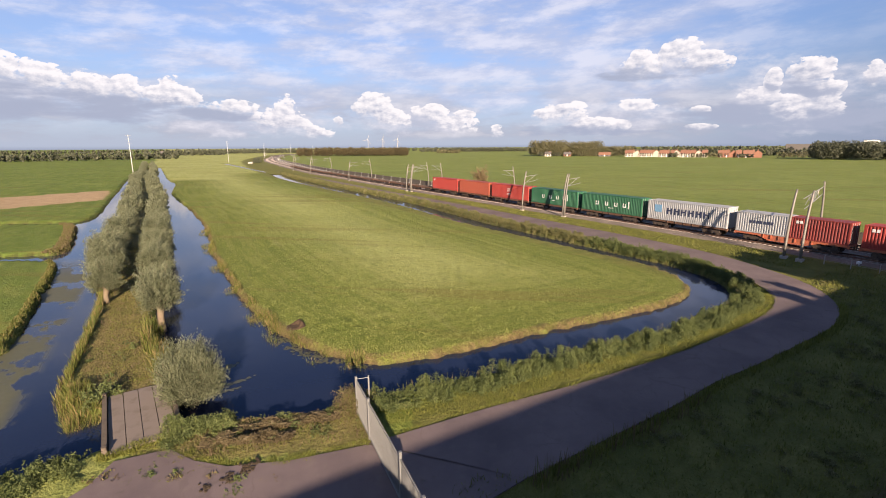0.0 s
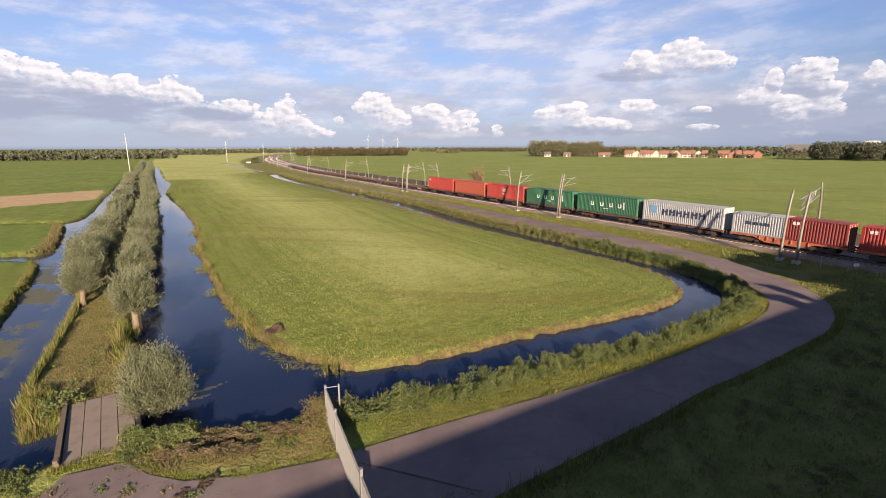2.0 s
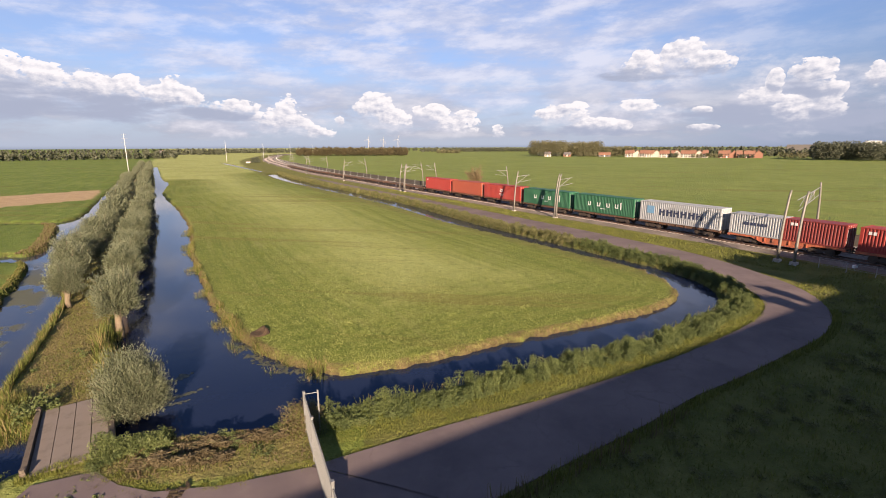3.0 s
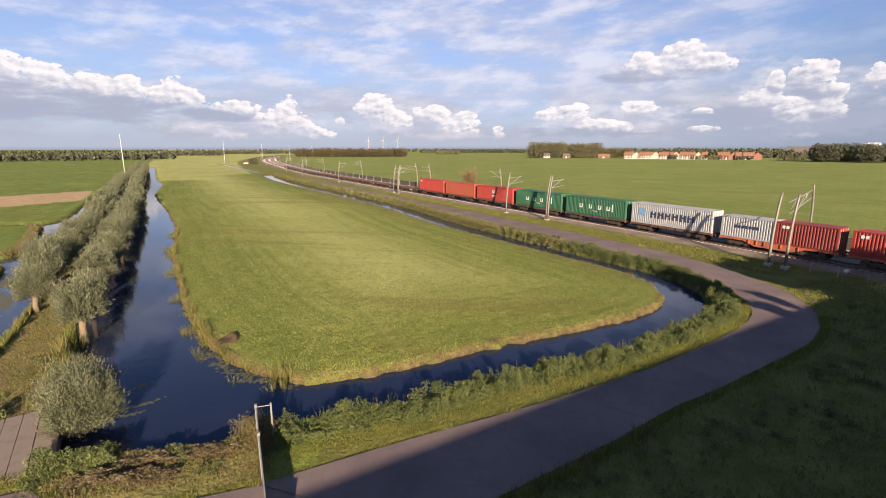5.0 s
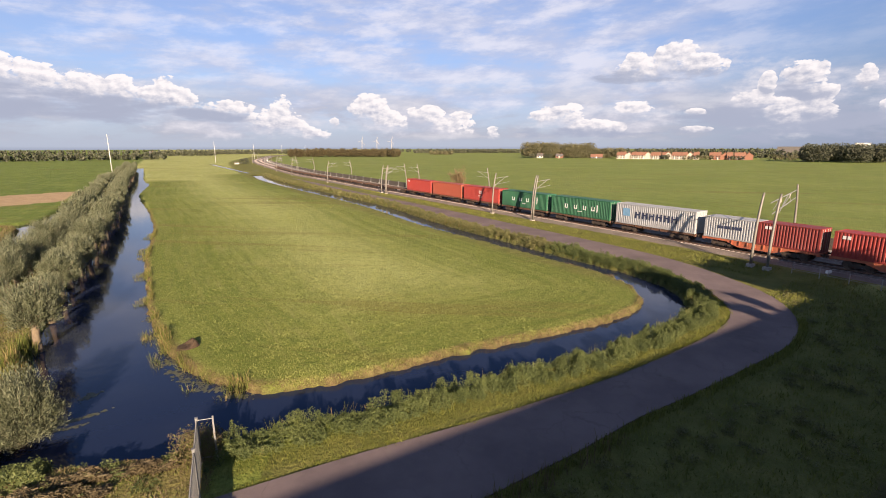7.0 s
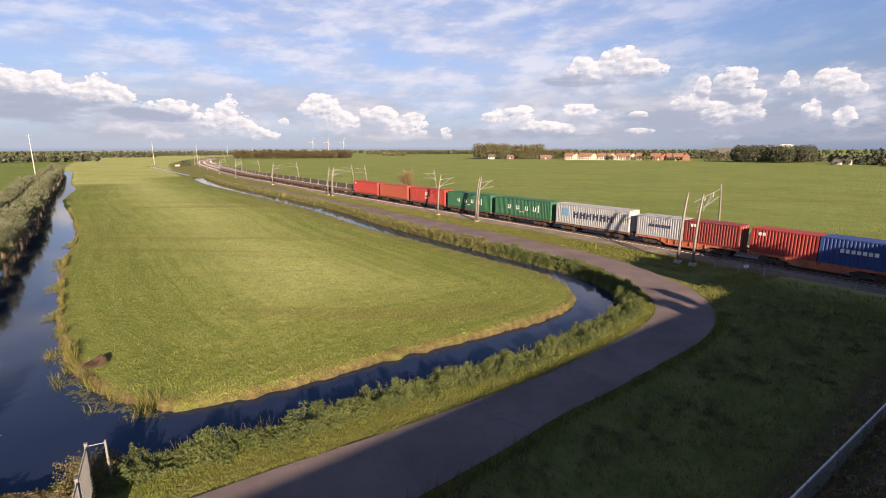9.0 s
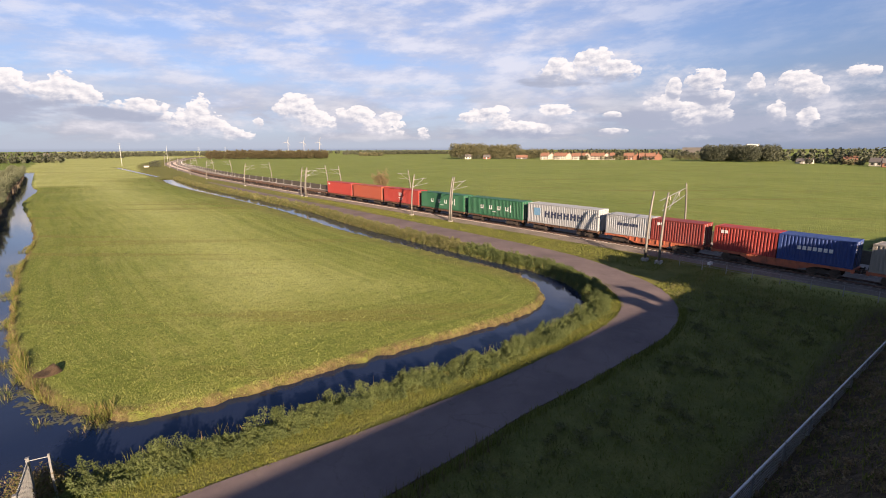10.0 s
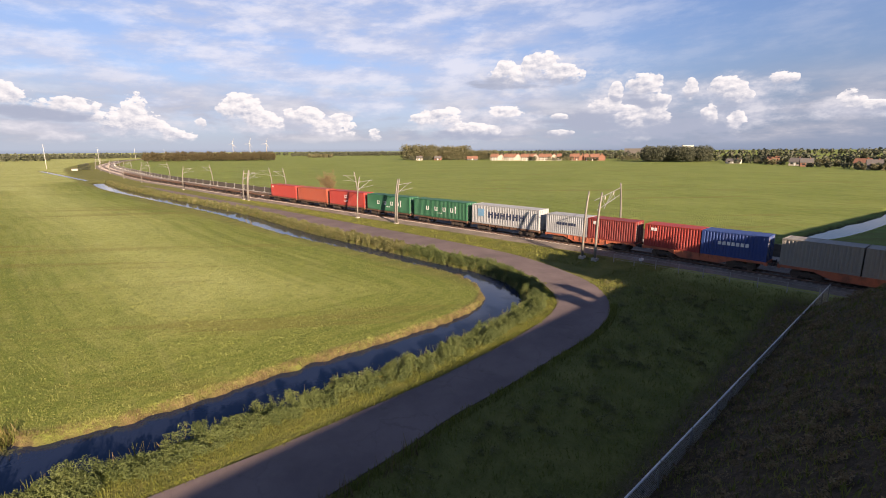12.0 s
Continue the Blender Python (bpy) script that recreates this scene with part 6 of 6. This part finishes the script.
# ---- the distance ----
def build_wood(name, a, b, depth, height, trees, material, label, seed, leaf=1.3, per=150, low=0.0):
    """A belt of trees between two plan points: overlapping uneven crowns of leaf clumps down to the ground."""
    rng = np.random.default_rng(seed)
    a, b = np.array(a, float), np.array(b, float)
    d = unit(b - a)
    side = np.array([-d[1], d[0]])
    centre, at, bt = [], [], []
    for k in range(trees):
        f = (k + rng.uniform(0, 1)) / trees
        p = a + (b - a) * f + side * rng.uniform(0, depth)
        h = height * (rng.uniform(0.86, 1.04) if per > 200 else rng.uniform(0.78, 1.08))
        w = h * rng.uniform(0.28, 0.42)
        q = sprays(rng, per)
        q[:, 2] = np.where(q[:, 2] < -0.2, q[:, 2] * 0.9, q[:, 2])
        r = rng.uniform(0.62, 1.05, (per, 1))
        c = q * r * (w, w, h * 0.5) + (p[0], p[1], h * 0.5)
        la, lb = leaves(rng, per, leaf, leaf * 0.75, 0.1)
        keep_up = c[:, 2] > low
        centre.append(c[keep_up]), at.append(la[keep_up]), bt.append(lb[keep_up])
    ob = quad_cloud(name, np.vstack(centre), np.vstack(at), np.vstack(bt), material, taper=0.7)
    return tagged(ob, label, "woods", kind="stuff")


def polar(px_az, dist):
    return (5 + dist * math.sin(px_az), -1 + dist * math.cos(px_az))


FARBROWN = leafy("autumn_foliage", (0.055, 0.046, 0.024), (0.130, 0.108, 0.055), (0.14, 0.095, 0.045), 0.15)
for k, (a0, a1) in enumerate(((-0.85, -0.45), (-0.45, 0.0), (0.0, 0.45), (0.45, 0.95), (0.95, 1.40))):
    (x0, y0), (x1, y1) = polar(a0, 1350), polar(a1, 1350)
    build_wood("horizon_trees", (x0, y0), (x1, y1), 40, (9.0, 9.5, 10.0, 11.0, 11.5)[k], int(math.hypot(x1 - x0, y1 - y0) / 6), FARDARK, "hazy tree line on the horizon", 210 + k, 3.0, 36)
build_wood("far_wood", (-160, 690), (-4, 683), 45, 12.0, 110, FARBROWN, "long low copse of autumn-brown trees across the meadow", 101)
build_wood("far_wood", (155, 600), (196, 588), 22, 20.0, 34, FARLEAF, "tall green copse beside the village", 102, 0.95, 420)
build_wood("far_wood", (200, 587), (234, 577), 22, 18.5, 30, FARLEAF, "tall olive copse beside the village", 105, 0.95, 420)
build_wood("far_wood", (236, 576), (264, 556), 20, 13.0, 22, FARLEAF, "lower trees beside the village copse", 103, 0.9, 260)
build_wood("far_wood", (354, 404), (388, 354), 24, 16.0, 52, FARDARK, "dark rounded copse at the village edge", 104, 0.9, 420)
for k, (a0, a1, dist, h, mat, label) in enumerate((
        (-0.80, -0.44, 640, 8.6, FARDARK, "low dark tree line at the meadow's end"), (-0.46, -0.36, 900, 9.0, FARDARK, "far tree line with a farmstead"),
        (-0.37, -0.20, 1100, 8.0, FARDARK, "far hazy tree line"), (0.02, 0.24, 1150, 9.0, FARDARK, "far hazy tree line behind meadows"), (0.05, 0.10, 900, 7.0, FARLEAF, "small far copse"),
        (0.24, 0.44, 760, 11.0, FARDARK, "tree line behind the village roofs"), (0.42, 0.72, 690, 9.5, FARDARK, "trees behind the row houses"), (0.72, 0.98, 560, 9.0, FARDARK, "trees round the village gardens"),
        (0.95, 1.30, 470, 8.5, FARDARK, "dark garden trees of the village"), (0.90, 0.97, 500, 13.0, FARDARK, "clump of tall dark trees"), (1.02, 1.10, 470, 12.5, FARDARK, "clump of tall dark village trees"))):
    x0, y0 = polar(a0, dist)
    x1, y1 = polar(a1, dist)
    length = math.hypot(x1 - x0, y1 - y0)
    build_wood("far_trees", (x0, y0), (x1, y1), 18, h, max(10, int(length / 3.2)), mat, label, 110 + k, leaf=1.2 + dist / 900, per=60)
for k, (x0, y0, x1, y1, h) in enumerate(((258, 528, 268, 520, 4.5), (284, 508, 290, 503, 5.5), (303, 494, 326, 480, 5.0), (338, 474, 350, 465, 4.0), (366, 452, 392, 432, 6.0), (160, 588, 186, 580, 5.5),
                                        (206, 574, 246, 560, 5.0), (392, 336, 398, 300, 5.0), (372, 246, 366, 226, 5.5), (352, 214, 340, 182, 4.5), (384, 300, 374, 266, 4.5), (352, 240, 350, 220, 3.4), (338, 200, 332, 172, 4.0), (384, 330, 380, 312, 4.2))):
    build_wood("garden_trees", (x0, y0), (x1, y1), 5, h, max(5, int(math.hypot(x1 - x0, y1 - y0) / 2.6)), FARDARK if k % 2 else FARLEAF, "garden trees and hedges before the village houses", 180 + k, 0.9, 80)
build_wood("far_bush", (-128.5, 403), (-123, 406), 4, 5.0, 5, FARDARK, "dark bush by a farm gate", 130, 0.6, 120)

TILE = worn("orange_roof_tile", (0.235, 0.120, 0.080), (0.15, 0.085, 0.06), 0.8, scale=0.8)
SLATE = worn("grey_roof_tile", (0.13, 0.12, 0.115), (0.08, 0.075, 0.07), 0.8, scale=0.8)
RENDERED = worn("cream_render", (0.48, 0.44, 0.37), (0.34, 0.31, 0.26), 0.9, scale=0.5)
BRICKWORK = worn("red_brickwork", (0.25, 0.125, 0.085), (0.16, 0.09, 0.06), 0.9, scale=1.0)
PANE = worn("dark_window_glass", (0.03, 0.035, 0.04), (0.06, 0.06, 0.06), 0.15, scale=1.0, spec=0.5)


def build_house(m, wide, deep, eaves, ridge, wall, roof, label, group=""):
    """House with gable roof: walls, two roof slopes with overhang, chimney, windows and a door in the front, which faces -y."""
    house = empty("house", m, label, "house", group)
    w, d = wide / 2, deep / 2
    bm = bmesh.new()
    pts = [(-w, -d, -0.5), (w, -d, -0.5), (w, d, -0.5), (-w, d, -0.5), (-w, -d, eaves), (w, -d, eaves), (w, d, eaves), (-w, d, eaves), (-w, 0, ridge - 0.1), (w, 0, ridge - 0.1)]
    v = [bm.verts.new(p) for p in pts]
    for f in ((0, 1, 5, 4), (2, 3, 7, 6), (1, 2, 6, 9, 5), (3, 0, 4, 8, 7)):
        bm.faces.new([v[i] for i in f])
    part("wall", bm, wall, house)
    bm = bmesh.new()
    for sy in (-1, 1):
        low, high = (sy * (d + 0.4), eaves - 0.25), (0.0, ridge)
        q = [bm.verts.new(p) for p in ((-w - 0.2, low[0], low[1]), (w + 0.2, low[0], low[1]), (w + 0.2, high[0], high[1]), (-w - 0.2, high[0], high[1]),
                                       (-w - 0.2, low[0], low[1] + 0.25), (w + 0.2, low[0], low[1] + 0.25), (w + 0.2, high[0], high[1] + 0.25), (-w - 0.2, high[0], high[1] + 0.25))]
        for f in ((3, 2, 1, 0), (4, 5, 6, 7), (0, 1, 5, 4), (1, 2, 6, 5), (2, 3, 7, 6), (3, 0, 4, 7)):
            bm.faces.new([q[i] for i in f])
    tiles = part("roof", bm, roof, house)
    part("chimney", boxes((w * 0.5 - 0.35, -0.35, ridge - 0.6, w * 0.5 + 0.35, 0.35, ridge + 0.9)), BRICKWORK, tiles)
    for x in (-w * 0.5, w * 0.45):
        for z in ((0.9, 2.9) if eaves > 4 else (0.9,)):
            part("window", boxes((x - 0.8, -d - 0.03, z, x + 0.8, -d + 0.05, z + 1.3)), PANE, house)
    part("door", boxes((-0.45, -d - 0.04, 0.0, 0.45, -d + 0.05, 2.1)), WHITE_PAINT, house)
    return house


def build_village():
    rng = random.Random(9)
    rows = [((250, 540), (318, 492), 16, 4.4, 7.6, RENDERED, TILE, "cream terraced house with an orange tiled roof"),
            ((329, 489), (360, 469), 7, 4.2, 7.4, BRICKWORK, TILE, "brick terraced house with an orange tiled roof")]
    for a, b, count, eaves, ridge, wall, roof, label in rows:
        turn = math.degrees(math.atan2(b[1] - a[1], b[0] - a[0]))
        first = None
        for k in range(count):
            f = (k + 0.5) / count
            x, y = a[0] + (b[0] - a[0]) * f, a[1] + (b[1] - a[1]) * f
            m = pose(x + rng.uniform(-1, 1), y + rng.uniform(-0.6, 0.6), rng.uniform(-0.3, 0.1), 0, 0, turn + (90 if k % 4 == 2 else 0) + rng.uniform(-4, 4))
            if first is None:
                first = build_house(m, 5.3, 7.6, eaves, ridge, wall, roof, label, "terraced houses")
            else:
                copy_thing(first, m)
    spots = [(173, 590, 9, 3.2, 6.4, RENDERED, SLATE, "low farmhouse below the tall copse"), (196, 584, 10, 3.0, 6.0, BRICKWORK, SLATE, "brick farmhouse with a grey roof below the tall copse"),
             (236, 566, 16, 2.6, 5.6, SLATE, TILE, "long dark barn with a faded orange roof"), (401, 420, 12, 3.2, 6.0, RENDERED, SLATE, "pale bungalow at the village edge"),
             (386, 322, 13, 2.6, 4.6, RENDERED, SLATE, "low pale farm shed at the meadow's end"), (404, 300, 10, 3.6, 7.0, BRICKWORK, TILE, "brick house among garden trees"),
             (378, 262, 9, 3.4, 6.6, RENDERED, SLATE, "pale house with a grey roof among trees"), (366, 246, 9, 3.4, 6.6, BRICKWORK, SLATE, "grey-roofed brick house at the village edge"),
             (372, 214, 10, 3.6, 7.0, RENDERED, TILE, "cream house with an orange roof"), (352, 196, 9, 3.4, 6.8, RENDERED, SLATE, "white house with a dark roof"),
             (346, 176, 11, 3.6, 7.0, BRICKWORK, TILE, "brick house at the village edge")]
    for x, y, wide, eaves, ridge, wall, roof, label in spots:
        turn = -math.degrees(math.atan2(x, y))
        build_house(pose(x, y, 0, 0, 0, turn + rng.uniform(-12, 12)), wide * 0.85, 7, eaves * 0.85, ridge * 0.85, wall, roof, label)
    hall = empty("factory_hall", pose(520, 560, 0, 0, 0, -43), "long flat-roofed grey factory hall with a white block", "factory")
    part("hall", boxes((-45, -12, -1, 30, 12, 13.5)), SLATE, hall)
    part("office_block", boxes((30, -10, -1, 44, 10, 17.5)), WHITE_PAINT, hall)


build_village()


def build_turbine(m):
    turbine = empty("wind_turbine", m, "distant white three-bladed wind turbine", "wind turbine", "far wind turbines")
    part("tower", tube(bmesh.new(), [(0, 0, -1), (0, 0, 32)], [0.7, 0.45], 10), CONCRETE, turbine)
    part("nacelle", boxes((-0.8, -2.0, 31.4, 0.8, 2.0, 33.0)), WHITE_PAINT, turbine)
    for k in range(3):
        a = math.radians(20 + 120 * k)
        part("blade", tube(bmesh.new(), [(0, -2.2, 32.2), (5 * math.sin(a), -2.2, 32.2 + 5 * math.cos(a)), (15 * math.sin(a), -2.2, 32.2 + 15 * math.cos(a))], [0.25, 0.5, 0.12], 6), CONCRETE, turbine)
    return turbine


first_turbine = None
for az in (-0.088, -0.058, -0.028):
    x, y = polar(az, 1420)
    m = pose(x, y, 0, 0, 0, -20)
    first_turbine = copy_thing(first_turbine, m) if first_turbine else build_turbine(m)


# ---- small things on the water and the banks ----
PADS = leafy("floating_pads", (0.070, 0.078, 0.045), (0.150, 0.150, 0.095), (0.19, 0.15, 0.09), 0.15, 0.4)


def build_lily_mat(x, y, wide, deep, turn, seed):
    """A raft of floating leaves."""
    rng = np.random.default_rng(seed)
    n = 45
    p = np.stack([rng.normal(0, wide / 2, n), rng.normal(0, deep / 2, n)], 1)
    c, s = math.cos(turn), math.sin(turn)
    p = p @ np.array([[c, s], [-s, c]]) + (x, y)
    th = rng.uniform(0, math.tau, n)
    size = rng.uniform(0.05, 0.12, n)[:, None]
    a = np.stack([np.cos(th), np.sin(th), np.zeros(n)], 1) * size
    b = np.stack([-np.sin(th), np.cos(th), np.zeros(n)], 1) * size
    ob = quad_cloud("floating_leaves", np.c_[p, np.full(n, -0.454) + rng.uniform(0, 0.004, n)], a, b, PADS, taper=0.7)
    tagged(ob, "raft of floating leaves on the canal", "water plants", kind="stuff")


for k, row in enumerate(((-10.6, 24.0, 1.1, 0.12, 0.7), (-10.9, 23.0, 1.0, 0.10, 0.5), (-11.6, 26.2, 0.5, 0.22, 0.9))):
    build_lily_mat(*row, 140 + k)
# torn rafts that trail from the reeds at the field's corner
for k, row in enumerate(((-10.4, 32.4, 0.9, 0.30, -0.8), (-9.2, 30.3, 0.8, 0.35, -0.6), (-8.0, 28.7, 1.2, 0.40, -0.5), (-6.6, 27.4, 1.3, 0.40, -0.4), (-5.2, 26.4, 1.1, 0.30, -0.2), (-3.4, 25.6, 0.8, 0.22, 0.0),
                         (-12.4, 35.0, 0.7, 0.25, -0.9), (-14.6, 38.4, 0.7, 0.25, -1.0))):
    build_lily_mat(*row, 150 + k)


def build_corner_reeds():
    """Reeds that stand in the water off the field's corner, thick here and thin there."""
    rng = np.random.default_rng(27)
    line = smooth_line([(-12.2, 35.0), (-10.2, 31.6), (-8.4, 29.2), (-6.2, 27.1), (-4.2, 26.0), (-2.6, 25.6)], 0.4)
    x, y = line_scatter(rng, line, 3600, -0.9, 0.5)
    x, y = keep(x, y, ripple(x, y, 2.2, 28) > 0.1)
    blade_bed("reeds", x, y, 0.75, 0.045, REED, "yellow-green reeds standing in the water at the field corner", "reeds", 58, 0.4)


build_corner_reeds()


HAY = leafy("cut_hay", (0.055, 0.044, 0.024), (0.190, 0.152, 0.084), (0.10, 0.115, 0.04), 0.20)


def build_hay(seed):
    """Cut hay raked into low uneven swaths on the near bank."""
    rng = np.random.default_rng(seed)
    for k, (points, count) in enumerate((([(-3.6, 19.2), (-5.4, 18.9), (-7.4, 18.5), (-9.0, 18.3)], 9000), ([(-5.6, 17.7), (-7.4, 17.5), (-9.6, 17.3)], 6000))):
        x, y = line_scatter(rng, smooth_line(points, 0.3), count, -0.28, 0.28)
        bump = 0.10 + 0.34 * np.clip(ripple(x, y, 1.6, seed + k) + 0.3, 0, 1)
        z = np.maximum(ground_height(x, y)[0], -0.6) + bump * rng.uniform(0.1, 1, count)
        a, b = leaves(rng, count, 0.34, 0.05, 0.0)
        a[:, 2] *= 0.35
        ob = quad_cloud("hay_swath", np.stack([x, y, z], 1), a, b, HAY, taper=0.4)
        tagged(ob, "raked swath of cut brown hay on the bank", "hay", kind="stuff")


build_hay(29)


def build_mud_clods():
    """Lumps of dark earth and torn turf dropped on the apron."""
    rng = np.random.default_rng(26)
    for x0, y0, r, count in ((-7.45, 14.9, 0.10, 34), (-6.9, 15.5, 0.13, 40), (-8.2, 14.45, 0.09, 20), (-6.6, 15.9, 0.08, 16)):
        bm = bmesh.new()
        for k in range(count):
            x, y, size = rng.normal(0, r), rng.normal(0, r * 1.4), rng.uniform(0.03, 0.085)
            made = bmesh.ops.create_icosphere(bm, subdivisions=1, radius=size)["verts"]
            for v in made:
                v.co = Vector((v.co.x * rng.uniform(0.8, 1.3) + x, v.co.y * rng.uniform(0.8, 1.3) + y, v.co.z * 0.5 + 0.02))
        clods = part("mud_clods", bm, CLOD, None)
        clods.matrix_basis = pose(x0, y0, 0.06)
        tagged(clods, "scatter of dark earth clods on the asphalt apron", "mud", kind="stuff")


CLOD = worn("damp_clods", (0.050, 0.036, 0.022), (0.10, 0.075, 0.045), 0.95, scale=9.0, bump=0.02)
build_mud_clods()


def build_burrow():
    """Crescent of bare earth thrown up round a hollow in the field's corner bank."""
    bm = bmesh.new()
    rings = []
    for k in range(7):
        r = 0.10 + 0.62 * k / 6
        ring = []
        for j in range(20):
            t = math.tau * j / 20
            lump = 1 + 0.18 * noise.noise((math.cos(t) * 2.1, math.sin(t) * 2.1, k * 0.4))
            crest = max(0.0, math.cos(t - 0.7)) * 0.42 * math.exp(-((r - 0.52) / 0.14) ** 2)
            rim = 0.07 * (1 - (r / 0.74) ** 4) + crest + 0.05 * noise.noise((r * 5 * math.cos(t), r * 5 * math.sin(t), 4.0))
            ring.append(bm.verts.new((r * math.cos(t) * lump, r * math.sin(t) * lump * 0.9, rim if k < 6 else -0.12)))
        rings.append(ring)
    for a, b in zip(rings, rings[1:]):
        for j in range(20):
            bm.faces.new((a[j], a[(j + 1) % 20], b[(j + 1) % 20], b[j]))
    bm.faces.new(rings[0][::-1])
    mound = part("earth_mound", bm, worn("bare_earth", (0.075, 0.050, 0.030), (0.035, 0.025, 0.017), 0.95, scale=5.0, bump=0.03), None, smooth=True)
    mound.matrix_basis = pose(-8.7, 31.6, 0.02)
    tagged(mound, "crescent of bare brown earth at the field corner", "earth mound")


build_burrow()


def build_verge_weeds():
    """Nettles and docks scattered through the shaded grass."""
    rng = np.random.default_rng(24)
    n = 8000
    u, v = rng.uniform(-6, 55, n), rng.uniform(12.5, 27.0, n)
    x, y = RAMP_AT.x + RAMP_WAY.x * u - RAMP_WAY.y * v, RAMP_AT.y + RAMP_WAY.y * u + RAMP_WAY.x * v
    ok = ~inside(x, y, plan_ring(ROAD_IN[:12], ROAD_OUT[:12][::-1])) & (nearest(x, y, np.array(ROAD_IN[:10]))[0] > 5.2) & (x > 5) & (nearest(x, y, SPARE_TRACK)[0] > 6.0) & (ripple(x, y, 5.0, 4) > -0.1)
    x, y = keep(x, y, ok)
    herb_bed("verge_weeds", x, y, 0.30, 0.085, 12, BANKREED, "weeds scattered through the shaded verge", "weeds", 66)
    n = 4500
    u, v = rng.uniform(8, 52, n), rng.uniform(3.0, 11.0, n)
    x, y = RAMP_AT.x + RAMP_WAY.x * u - RAMP_WAY.y * v, RAMP_AT.y + RAMP_WAY.y * u + RAMP_WAY.x * v
    herb_bed("bank_scrub", x, y, 0.36, 0.09, 12, BROWNLEAF, "brown withered scrub on the shaded overpass bank", "scrub", 67)


build_verge_weeds()
farm_x, farm_y = polar(-0.465, 880)
build_house(pose(farm_x, farm_y, 0, 0, 0, 26), 6, 6, 3.4, 7.5, BRICKWORK, SLATE, "brick farmhouse with a grey roof in the far tree line")
shed = empty("farm_shed", pose(-131.0, 402.3, 0, 0, 0, 20), "small pale shed beside the dark bush", "shed")
part("walls", boxes((-1.7, -1.4, -0.3, 1.7, 1.4, 1.2)), CONCRETE, shed)
part("roof", boxes((-1.9, -1.6, 1.2, 1.9, 1.6, 1.4)), SLATE, shed)
